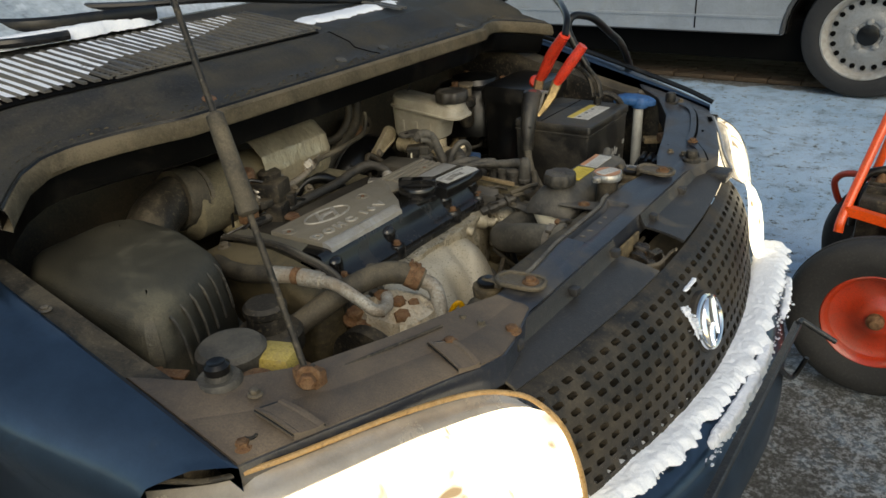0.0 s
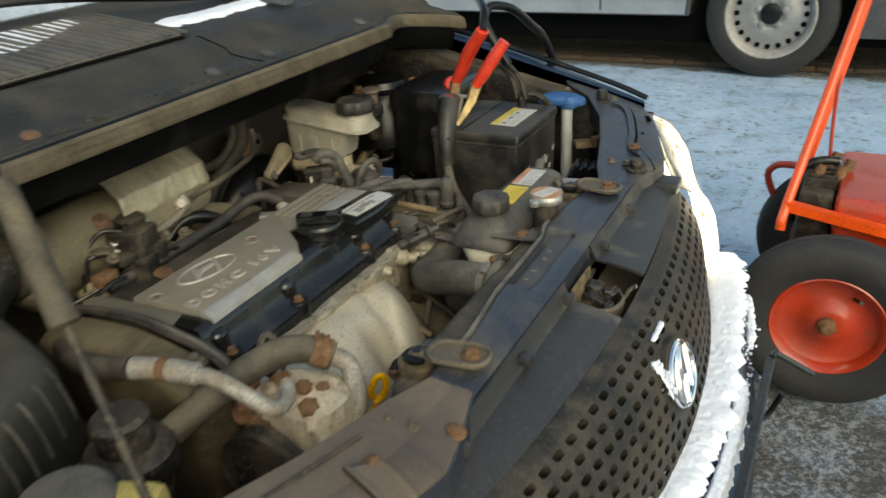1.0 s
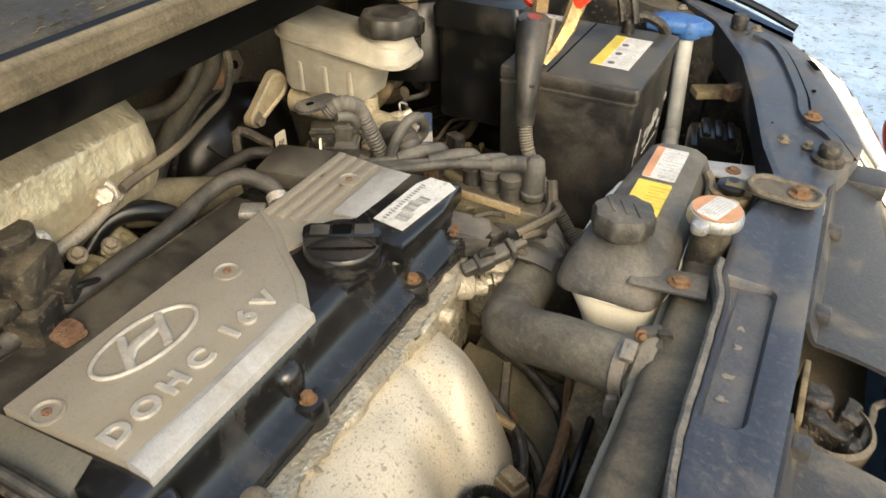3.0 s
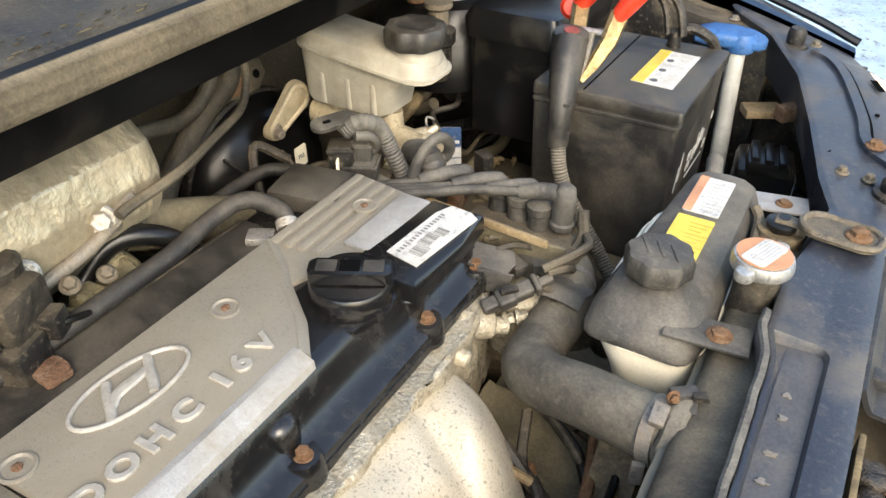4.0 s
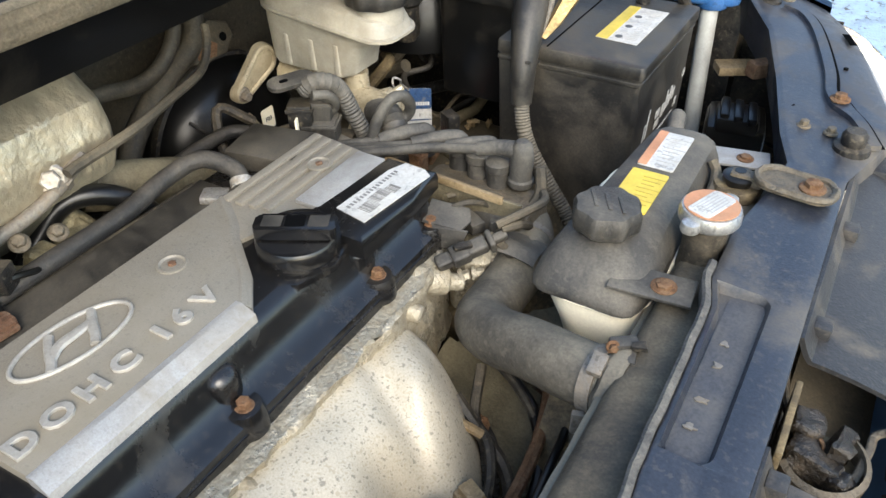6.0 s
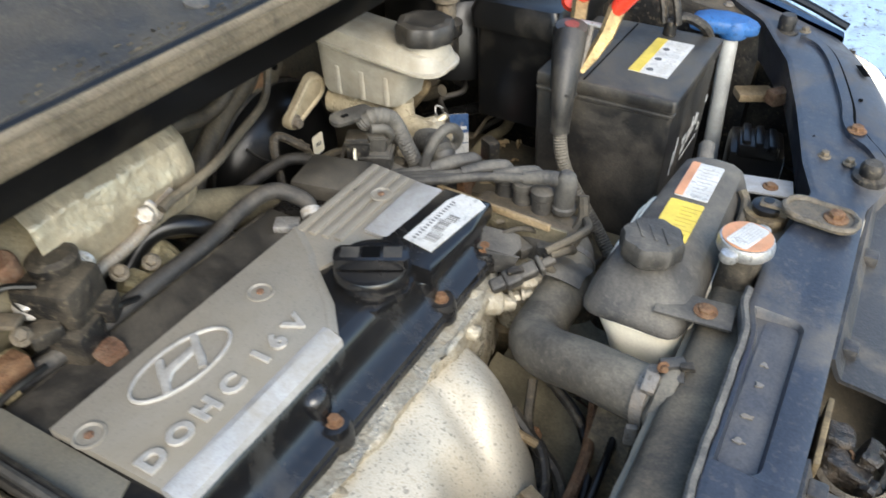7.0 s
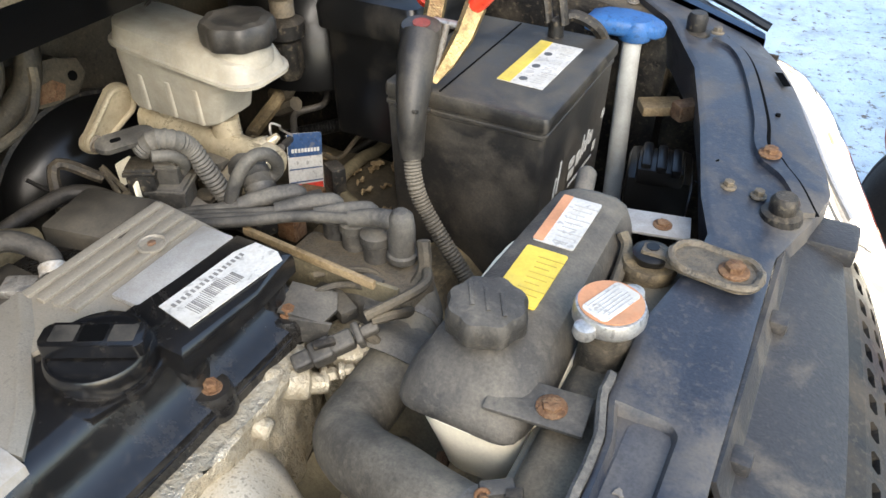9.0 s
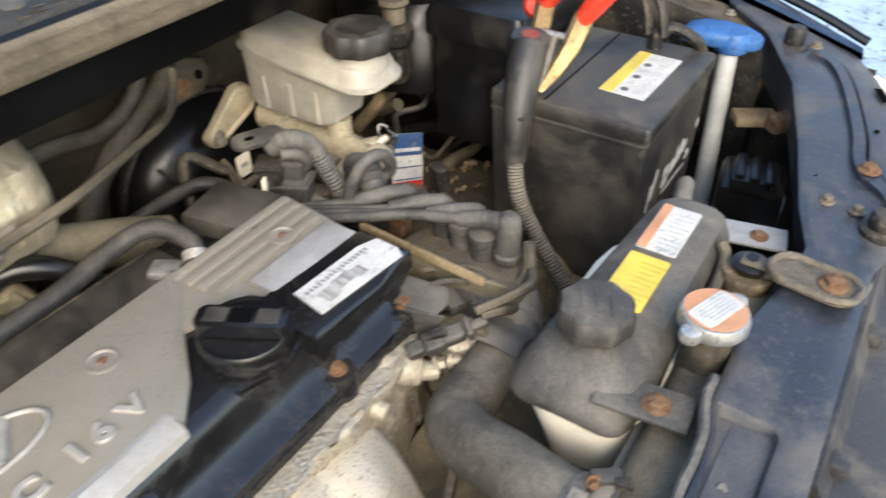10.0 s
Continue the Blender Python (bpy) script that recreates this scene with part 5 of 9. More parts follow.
prism(bm, [(-0.893, 1.030), (-0.84, 0.995), (-0.828, 1.03), (-0.826, 1.06), (-0.802, 1.065), (-0.797, 1.166), (-0.893, 1.178)], 0.694, 0.7085, bev=0.0015)
part("ridged_end", bm, SILVER, top, "dusty silver end with long ridges")
for k in range(4):
    bm = B()
    x = -0.888 + 0.014 * k
    box(bm, (x, 1.106, 0.7095), (0.0085, 0.134 - 0.004 * k, 0.005), 0.0015)
    part("ridge", bm, SILVER, top)
bm = B()
box(bm, (-0.816, 1.116, 0.7105), (0.032, 0.096, 0.005), 0.002)
part("bright_band", bm, SILVEREDGE, top, "bright worn strip")
for x, y in ((-0.858, 0.949), (-0.851, 1.127), (-0.862, 0.770)):
    bm = B()
    z = 0.7130 if y < 1.05 else 0.7120
    lathe(bm, [(0.0125, z - 0.001), (0.0125, z + 0.0006), (0.0105, z + 0.001), (0.0088, z - 0.0006), (0.006, z - 0.0004), (0.002, z - 0.0004)], Matrix.Translation((x, y, 0)), 20)
    part("bolt_seat", bm, SILVER, top, "bright bolt recess")
    bm = B()
    hexbolt(bm, (x, y, z - 0.0015), 0.0036, 0.003, spin=20)
    part("bolt", bm, COPPER, top, "rusty sunk bolt")
for ch, y in zip("DOHC16V", (0.777, 0.803, 0.829, 0.856, 0.889, 0.908, 0.933)):
    part("letter", word(ch, 0.0235, 0.0013, plate_matrix((-0.8045, y, 0.7132), (0, 1, 0), (-1, 0, 0)) @ Matrix.Diagonal((1.15, 1, 1, 1)), 0.0005, 0.0006), LETTERGREY, top, "raised bright letter " + ch)
logo_m = plate_matrix((-0.8545, 0.853, 0.7128), (0.10, 1, 0), (-1, 0.10, 0))
bm = oval(logo_m, 0.046, 0.0215, 0.0018, 0.001)
part("oval_ring", bm, LETTERGREY, top, "raised bright oval ring")
bm = B()
for s in (-1, 1):
    tube(bm, [logo_m @ Vector((s * 0.017 + dx, dy, 0.0006)) for dx, dy in ((-0.010, -0.0165), (-0.004, -0.007), (0.0, 0.002), (0.008, 0.0165))], lambda u: 0.0042 - 0.001 * abs(u - 0.5), 8, flat=0.7)
tube(bm, [logo_m @ Vector(q) for q in ((-0.020, -0.006, 0.0008), (-0.010, 0.001, 0.0014), (0.004, 0.003, 0.0014), (0.020, 0.006, 0.0008))], lambda u: 0.0048 - 0.002 * abs(u - 0.5), 8, flat=0.6)
part("ornament", bm, LETTERGREY, top, "raised slanted bars within the oval")

# oil filler cap
cap = thing("oil_filler_cap", "glossy black oil filler cap with bar grip on the engine", "cap", (-0.789, 1.021, 0.700))
m = Matrix.Translation((-0.789, 1.021, 0.0))
bm = B()
lathe(bm, [(0.031, 0.700), (0.032, 0.708), (0.0345, 0.709), (0.0352, 0.713), (0.0345, 0.720), (0.033, 0.7228), (0.0315, 0.7228), (0.0308, 0.7212), (0.002, 0.7205)], m, 48)
part("body", bm, VALVEBLACK, cap)
m2 = plate_matrix((-0.789, 1.021, 0.7245), (0.87, 0.48, 0), (-0.48, 0.87, 0))
bm = B()
prism(bm, round_rect(0, 0, 0.067, 0.022, 0.005), -0.002, 0.0085, m2, 0.002)
part("grip", bm, VALVEBLACK, cap)
for k in (-1, 0, 1):
    bm = B()
    prism(bm, round_rect(k * 0.019, 0.001, 0.0165, 0.015, 0.001, 3), 0.0083, 0.0088, m2)
    part("grip_window", bm, BATTERY if k else HOLESHADE, cap)
bm = B()
prism(bm, [(-0.84, 0.985), (-0.80, 0.962), (-0.762, 0.985), (-0.752, 1.02), (-0.762, 1.06), (-0.81, 1.06), (-0.832, 1.02)], 0.698, 0.7045, bev=0.002)
part("filler_seat", bm, VALVEBLACK, cover, "black seat round the filler")


sticker = thing("sticker", "white barcode sticker curling on the black valve cover", "sticker", (-0.768, 1.118, 0.7135))
bm = B()
sm = plate_matrix((-0.770, 1.117, 0.7142), (0.06, 1, 0), (-1, 0.06, 0))
pts = [(-0.049, -0.017), (0.040, -0.022), (0.046, -0.012), (0.046, 0.010), (0.028, 0.016), (-0.045, 0.017)]
prism(bm, pts, 0, 0.0008, sm)
part("paper", bm, PAPER, sticker)
random.seed(4)
for k in range(26):
    bm = B()
    x = -0.036 + 0.0009 * k * 2
    w = random.choice((0.0004, 0.0008, 0.0012))
    y0, y1 = ((-0.013, 0.001) if k < 9 else (-0.009, 0.003) if k < 20 else (-0.012, 0.0))
    prism(bm, [(x, y0), (x + w, y0), (x + w, y1), (x, y1)], 0.0008, 0.0012, sm)
    part("print", bm, SMUDGE, sticker)
bm = B()
for k in range(16):
    x = -0.040 + 0.0045 * k
    prism(bm, [(x, 0.0065), (x + 0.0022, 0.0065), (x + 0.0022, 0.0105), (x, 0.0105)], 0.0008, 0.0012, sm)
part("print", bm, SMUDGE, sticker)

# exhaust heat shield
bm = B()


def shield_point(u, v):
    y = 0.745 + 0.335 * u
    right = lerp_table([(0.0, -0.575), (0.5, -0.570), (0.7, -0.583), (0.85, -0.610), (0.93, -0.636), (1.0, -0.685)], u)[0]
    x = -0.728 + (right + 0.728) * v
    crest = 0.631 - 0.022 * max(0.0, u - 0.78) / 0.22 - 0.018 * max(0.0, 0.4 - u)
    fall = max(0.0, 1 - v ** 2.6) ** 0.85
    ends = 1 - (max(0.0, 0.14 - u) / 0.14) ** 2 - 0.15 * (max(0.0, u - 0.93) / 0.07) ** 2
    z = 0.47 + (crest - 0.47) * fall * ends
    valley = u - 0.79 + 0.22 * v
    z -= 0.013 * math.exp(-((valley / 0.045) ** 2)) * math.sin(math.pi * min(1.0, 0.15 + v * 0.95))
    z += 0.009 * math.exp(-(((valley - 0.12) / 0.07) ** 2)) * math.sin(math.pi * min(1.0, v * 1.1))
    z += 0.010 * math.exp(-(((u - 0.50) / 0.16) ** 2 + ((v - 0.42) / 0.30) ** 2))
    z -= 0.046 * math.exp(-(((u - 0.560) / 0.070) ** 2 + ((v - 0.64) / 0.17) ** 2))
    z -= 0.003 * math.exp(-(((u - 0.30) / 0.08) ** 2)) * math.sin(math.pi * min(1.0, v * 1.1))
    return Vector((x + 0.004 * math.sin(u * 9), y, z + 0.003 * noise.noise(Vector((u * 6, v * 5, 2)))))


sheet(bm, shield_point, 80, 40, 0.0012)
shield = part("heat_shield", bm, SHIELD, engine, "pale spotted aluminium exhaust heat shield")
for at in ((-0.638, 1.050, 0.543), (-0.62, 0.80, 0.55)):
    bm = B()
    hexbolt(bm, at, 0.008, 0.010, (0.8, 0.2, 0.5))
    lathe(bm, [(0.011, -0.004), (0.0115, 0.0), (0.006, 0.002)], turned(at, (0.8, 0.2, 0.5)), 16)
    part("bolt", bm, RUST, shield, "rusty shield bolt")

# yellow dipstick: an oval loop on a waisted stem with a collar
dip = thing("dipstick", "orange-yellow oil dipstick handle beside the heat shield", "dipstick", (-0.600, 0.836, 0.52))
dm = Matrix.Translation((-0.599, 0.835, 0.562)) @ Vector((0, 0, 1)).rotation_difference(Vector((0.017, 0.0005, 0.066))).to_matrix().to_4x4() @ Matrix.Rotation(radians(40), 4, "Z")
bm = B()
lathe(bm, [(0.004, -0.06), (0.004, -0.004), (0.0085, -0.003), (0.0090, 0.002), (0.0062, 0.004), (0.0066, 0.008), (0.0048, 0.016), (0.0046, 0.022), (0.0062, 0.028), (0.003, 0.031)], dm, 18)
part("stem", bm, DIPYELLOW, dip)
bm = B()
tube(bm, [dm @ Vector(p) for p in ((0, 0, 0.026), (0.0072, 0, 0.034), (0.0088, 0, 0.046), (0.0062, 0, 0.060), (0, 0, 0.067), (-0.0062, 0, 0.060), (-0.0088, 0, 0.046), (-0.0072, 0, 0.034), (0, 0, 0.026))], 0.0036, 10, flat=1.3)
part("loop", bm, DIPYELLOW, dip)

# exhaust sensor in the shield's hollow, its lead clipped to the radiator
plug = thing("exhaust_sensor", "brown exhaust sensor with black corrugated lead in the heat shield", "sensor", (-0.629, 0.934, 0.50))
bm = B()
tube(bm, [(-0.628, 0.931, 0.556), (-0.625, 0.936, 0.569), (-0.612, 0.946, 0.573), (-0.590, 0.941, 0.574), (-0.565, 0.920, 0.590), (-0.545, 0.902, 0.622)], 0.0048, 10, rib=0.18)
part("lead", bm, BLACKCLEAN, plug)
bm = B()
lathe(bm, [(0.017, -0.03), (0.017, -0.024), (0.010, -0.022), (0.0095, 0.000), (0.0115, 0.002), (0.0115, 0.010), (0.008, 0.012), (0.0075, 0.022), (0.004, 0.023)], turned((-0.630, 0.935, 0.540), (0.15, -0.2, 1)), 16)
part("stem", bm, COPPER, plug, "brown sensor stem")
bm = B()
lathe(bm, [(0.006, -0.014), (0.019, -0.013), (0.020, -0.009), (0.017, -0.006), (0.010, -0.005)], turned((-0.630, 0.935, 0.540), (0.35, -0.35, 1)), 24)
rough_up(bm, 0.0012, 120)
part("flange", bm, RUST, plug, "rusty sensor flange")
bm = B()
box(bm, (-0.539, 0.895, 0.636), (0.034, 0.028, 0.020), 0.003, 20)
box(bm, (-0.526, 0.895, 0.642), (0.028, 0.018, 0.006), 0.002, 20)
part("clip_block", bm, GREYPLASTIC, plug, "grey clip block by the radiator")
bm = B()
box(bm, (-0.600, 0.972, 0.553), (0.026, 0.020, 0.020), 0.003, -25)
box(bm, (-0.600, 0.972, 0.566), (0.020, 0.014, 0.010), 0.002, -25)
tube(bm, [(-0.600, 0.972, 0.545), (-0.604, 0.985, 0.52), (-0.61, 0.99, 0.48)], 0.005, 8)
part("connector", bm, TAN, plug, "cream-tan connector")

# ---- spark leads, coil and the gear on the far end of the head ----
coil = thing("ignition_coil", "dusty ignition coil with grey boots at the cylinder head", "ignition coil", (-0.73, 1.23, 0.60))
bm = B()
box(bm, (-0.735, 1.235, 0.635), (0.13, 0.05, 0.05), 0.008)
part("body", bm, BRACKET, coil, "grimy brown coil body")
bm = B()
loft(bm, [ring_at(-0.735, 1.222, *q) for q in ((0.12, 0.045, 0.012, 0.60), (0.125, 0.05, 0.014, 0.63), (0.10, 0.035, 0.012, 0.655))])
bmesh.ops.subdivide_edges(bm, edges=bm.edges[:], cuts=2, use_grid_fill=True)
rough_up(bm, 0.003, 60)
part("mount", bm, GREYPLASTIC, coil, "lumpy dust-caked mount")
for k, (x, y) in enumerate(((-0.775, 1.262), (-0.750, 1.256), (-0.724, 1.250))):
    bm = B()
    lathe(bm, [(0.0135, 0.640), (0.0145, 0.648), (0.012, 0.652), (0.0115, 0.676), (0.0135, 0.678), (0.0135, 0.686), (0.006, 0.690), (0.002, 0.690)], Matrix.Translation((x, y, 0)), 20)
    part("tower", bm, GREYPLASTIC, coil, "dusty grey-brown coil tower")
bm = B()
box(bm, (-0.735, 1.206, 0.655), (0.115, 0.004, 0.036), 0.001, 3)
hexbolt(bm, (-0.758, 1.204, 0.660), 0.004, 0.004, (0, -1, 0.2))
part("front_plate", bm, OLIVE, coil, "dust-caked olive mounting plate")
rail = thing("lead_holder", "long tan plastic lead holder across the end of the head", "holder", (-0.76, 1.21, 0.66))
bm = B()
box(bm, (-0.762, 1.202, 0.6800), (0.140, 0.005, 0.008), 0.0015, -4)
part("strip", bm, TAN, rail)
for k, (pts, boot_way) in enumerate((
    ([(-0.880, 1.180, 0.686), (-0.831, 1.2056, 0.690), (-0.790, 1.228, 0.695), (-0.757, 1.238, 0.698), (-0.738, 1.243, 0.700)], [(-0.744, 1.242, 0.699), (-0.722, 1.249, 0.703), (-0.700, 1.253, 0.703)]),
    ([(-0.890, 1.186, 0.684), (-0.850, 1.208, 0.686), (-0.800, 1.232, 0.689), (-0.775, 1.244, 0.691)], [(-0.780, 1.241, 0.691), (-0.757, 1.257, 0.693), (-0.736, 1.274, 0.690)]),
    ([(-0.900, 1.190, 0.682), (-0.870, 1.206, 0.684), (-0.835, 1.222, 0.687), (-0.812, 1.234, 0.690)], [(-0.816, 1.232, 0.690), (-0.793, 1.254, 0.692), (-0.772, 1.272, 0.688)]),
    ([(-0.905, 1.194, 0.680), (-0.880, 1.208, 0.684), (-0.848, 1.228, 0.688)], [(-0.852, 1.225, 0.688), (-0.832, 1.248, 0.691), (-0.813, 1.272, 0.687)]),
)):
    lead = thing("spark_lead", "dusty grey spark plug lead with a thick end boot", "cable", pts[0], group="spark leads")
    bm = B()
    tube(bm, pts, 0.0050, 12)
    part("cable", bm, BOOTGREY, lead)
    bm = B()
    tube(bm, boot_way, lambda u: (0.0072 + 0.0026 * u) * math.sqrt(max(0.16, 1 - max(0.0, (u - 0.78) / 0.22) ** 2)), 16, 10)
    if k == 0:
        p = Vector(boot_way[-1])
        lathe(bm, [(0.0125, -0.038), (0.0135, -0.036), (0.0135, -0.031), (0.0118, -0.029), (0.0120, -0.004), (0.0105, 0.007), (0.006, 0.0115), (0.002, 0.012)], turned(p, (0.04, 0.0, 1)), 20)
    part("boot", bm, BOOTGREY, lead, "dusty grey rubber boot")
sender = thing("coolant_sensor", "black plug on a pale sensor housing at the head's end", "sensor", (-0.70, 1.16, 0.58))
bm = B()
plug_way = Vector((0.047, 0.052, 0.020)).normalized()
for f, w, hgt, l in ((0.000, 0.0135, 0.012, 0.016), (0.016, 0.018, 0.015, 0.018), (0.033, 0.015, 0.013, 0.020), (0.047, 0.019, 0.016, 0.006), (0.056, 0.009, 0.009, 0.016)):
    box(bm, Vector((-0.716, 1.128, 0.646)) + plug_way * f, (w, hgt, l), 0.0032, 20, plug_way, 3)
part("plug", bm, GREYPLASTIC, sender)
bm = B()
box(bm, (-0.703, 1.140, 0.6605), (0.007, 0.018, 0.005), 0.002, -42)
part("latch_clip", bm, BLACK, sender)
bm = B()
prism(bm, [(-0.021, -0.016), (0.016, -0.020), (0.024, -0.004), (0.020, 0.014), (-0.018, 0.017)], 0, 0.003, plate_matrix((-0.735, 1.166, 0.668), (0.9, 0.35, -0.15), (-0.35, 0.9, 0.1)), 0.001)
prism(bm, [(-0.018, 0.0), (0.016, 0.0), (0.010, -0.022), (-0.012, -0.022)], 0, 0.003, plate_matrix((-0.722, 1.152, 0.667), (0.9, 0.35, -0.1), (0.1, 0.1, 1)), 0.001)
part("bracket", bm, GREYPLASTIC, sender, "folded dusty bracket")
for pts in ([(-0.680, 1.172, 0.668), (-0.668, 1.186, 0.668), (-0.668, 1.205, 0.655), (-0.676, 1.225, 0.640)], [(-0.684, 1.170, 0.672), (-0.664, 1.196, 0.680), (-0.660, 1.222, 0.676), (-0.672, 1.246, 0.668)], [(-0.69, 1.166, 0.662), (-0.676, 1.170, 0.650), (-0.668, 1.18, 0.63)]):
    bm = B()
    tube(bm, pts, 0.0042, 8, rib=0.08)
    part("plug_wire", bm, RUBBER, sender)
bm = B()
sheet(bm, lambda u, v: Vector((-0.690 + 0.045 * u, 1.160 + 0.040 * v + 0.010 * u, 0.650 - 0.012 * u * u + 0.004 * math.sin(5 * v))), 8, 8, 0.002)
part("flap", bm, GREYPLASTIC, sender, "curled dusty rubber flap")
bm = B()
cyl(bm, (-0.740, 1.105, 0.632), (-0.712, 1.128, 0.624), 0.016, 0.0135, 18, 0.002)
cyl(bm, (-0.713, 1.127, 0.624), (-0.701, 1.137, 0.620), 0.0095, 0.008, 12, 0.001)
hexbolt(bm, (-0.706, 1.140, 0.622), 0.0055, 0.010, (0.7, 0.5, 0.3))
hexbolt(bm, (-0.700, 1.152, 0.620), 0.005, 0.012, (0.7, 0.5, 0.1))
part("housing", bm, CAST, sender, "pale cast housing")
bm = B()
tube(bm, [(-0.700, 1.165, 0.59), (-0.70, 1.175, 0.56), (-0.695, 1.19, 0.50)], 0.004, 8)
part("lead", bm, RUBBER, sender)
bm = B()
tube(bm, [(-0.70, 1.20, 0.64), (-0.685, 1.225, 0.648), (-0.675, 1.245, 0.665), (-0.68, 1.255, 0.69)], 0.006, 8)
part("harness", bm, RUBBER, sender)

# black box and vacuum hose behind the top cover
bm = B()
box(bm, (-0.922, 1.142, 0.688), (0.078, 0.062, 0.042), 0.005, 12)
part("end_box", bm, BATTERY, cover, "dusty black breather box")
breather = thing("breather_hose", "dusty black breather hose along the valve cover", "hose", (-0.95, 0.95, 0.70))
bm = B()
tube(bm, [(-0.898, 1.072, 0.703), (-0.912, 1.078, 0.714), (-0.940, 1.066, 0.723), (-0.954, 1.035, 0.716), (-0.952, 0.98, 0.709), (-0.953, 0.913, 0.7075), (-0.956, 0.841, 0.704), (-0.966, 0.78, 0.698)], 0.0085, 14)
part("hose", bm, HOSEDARK, breather)
bm = B()
cyl(bm, (-0.897, 1.070, 0.703), (-0.903, 1.075, 0.708), 0.0105, seg=16, bev=0.001)
box(bm, (-0.892, 1.077, 0.706), (0.008, 0.012, 0.007), 0.002, 30)
box(bm, (-0.915, 1.052, 0.698), (0.026, 0.020, 0.009), 0.003, 30)
part("clamp", bm, STEEL, breather, "steel hose clamp")

# ---- intake side, behind the engine ----
intake = thing("intake_manifold", "grimy yellowish cast intake manifold and throttle body", "intake manifold", (-1.02, 0.85, 0.55))
for k in range(3):
    bm = B()
    y = 0.80 + 0.085 * k
    tube(bm, [(-0.955, y, 0.60), (-0.99, y, 0.652), (-1.03, y - 0.01, 0.69), (-1.07, y - 0.02, 0.70)], 0.021, 12)
    rough_up(bm, 0.003, 60)
    part("runner", bm, CASTYEL, intake)
bm = B()
loft(bm, [[Vector((-1.05 + r * 1.0 * math.cos(a), y, 0.735 + r * math.sin(a))) for a in (2 * math.pi * k / 16 for k in range(16))] for y, r in ((0.70, 0.035), (0.72, 0.055), (0.85, 0.058), (1.0, 0.05))])
rough_up(bm, 0.004, 40)
part("plenum", bm, OLIVE, intake)
bm = B()
tube(bm, [(-1.035, 1.000, 0.700), (-1.02, 1.03, 0.690), (-1.015, 1.08, 0.668), (-1.01, 1.12, 0.648)], 0.021, 20, flat=1.2)
part("runner", bm, OLIVE, intake, "smooth olive-dusted runner")
for y, z in ((0.80, 0.655), (0.86, 0.66), (0.905, 0.655)):
    bm = B()
    box(bm, (-0.985, y, z), (0.05, 0.016, 0.03), 0.003, 15)
    part("rib", bm, CASTYEL, intake, "yellow-tinged cast rib")
bm = B()
hexbolt(bm, (-0.985, 0.825, 0.74), 0.009, 0.012, (0.4, -0.3, 0.8))
part("bolt", bm, STEEL, intake)
servo = thing("idle_valve", "black idle valve and plug on the throttle body", "valve", (-0.97, 0.85, 0.70))
bm = B()
box(bm, (-0.975, 0.845, 0.735), (0.055, 0.05, 0.05), 0.008, 20)
box(bm, (-0.955, 0.835, 0.705), (0.035, 0.035, 0.04), 0.006, 20)
lathe(bm, [(0.02, 0.755), (0.021, 0.768), (0.016, 0.772), (0.004, 0.772)], Matrix.Translation((-0.985, 0.855, 0)), 16)
part("body", bm, BLACK, servo)
bm = B()
cyl(bm, (-1.01, 0.83, 0.755), (-1.005, 0.825, 0.778), 0.013, 0.012, 12, 0.002)
part("cap", bm, COPPER, servo, "brown cap")
bm = B()
tube(bm, [(-0.98, 0.81, 0.735), (-0.99, 0.785, 0.738), (-1.0, 0.775, 0.72), (-0.985, 0.76, 0.70)], 0.0025, 6)
tube(bm, [(-0.96, 0.82, 0.715), (-0.985, 0.79, 0.695), (-1.01, 0.75, 0.68)], 0.0022, 6)
part("lead", bm, BLACKCLEAN, servo)
foil = thing("foil_heat_shield", "embossed golden-grey foil heat shield under the scuttle", "heat shield", (-1.06, 0.9, 0.68))
bm = B()
foil_path = [(-0.995, 0.724), (-0.988, 0.738), (-0.985, 0.765), (-0.992, 0.795), (-1.02, 0.818), (-1.07, 0.825), (-1.12, 0.80)]


def foil_point(u, v):
    k = v * (len(foil_path) - 1)
    i = min(int(k), len(foil_path) - 2)
    x, z = (foil_path[i][j] + (foil_path[i + 1][j] - foil_path[i][j]) * (k - i) for j in (0, 1))
    y = 0.85 + 0.183 * u
    end = max(0.0, (u - 0.84) / 0.16)
    squeeze = 0.55 * (1 - math.sqrt(max(0.0, 1 - end * end)))
    c = Vector((-1.06, 0, 0.755))
    p = Vector((x, y, z))
    q = p.lerp(Vector((c.x, y, c.z)), squeeze)
    low = max(0.0, 1 - abs(v - 0.13) / 0.24) * min(1.0, max(0.0, (u - 0.35) / 0.3))
    bumps = 0.0019 * low * max(0.0, math.sin(u * 78)) ** 2 + 0.0009 * noise.noise(Vector((u * 14, v * 8, 4))) + 0.0003 * noise.noise(Vector((u * 50, v * 40, 9)))
    return q + Vector((bumps, 0, bumps))


sheet(bm, foil_point, 150, 64, 0.0012)
part("shell", bm, FOIL, foil)
for at in ((-0.988, 0.950, 0.752), (-0.986, 0.875, 0.745)):
    bm = B()
    hexbolt(bm, at, 0.0085, 0.012, (0.8, -0.5, 0.3))
    part("bolt", bm, STEEL, foil, "bright hexagon bolt")
CABLE_WAY = [(-0.966, 0.953, 0.761), (-0.968, 0.966, 0.762), (-0.980, 1.033, 0.759), (-1.015, 1.105, 0.748), (-1.05, 1.181, 0.74), (-1.06, 1.206, 0.759), (-1.07, 1.217, 0.775)]
fuel = thing("fuel_rail", "steel fuel rail with bolts beside the intake", "fuel rail", (-0.98, 0.9, 0.70))
bm = B()
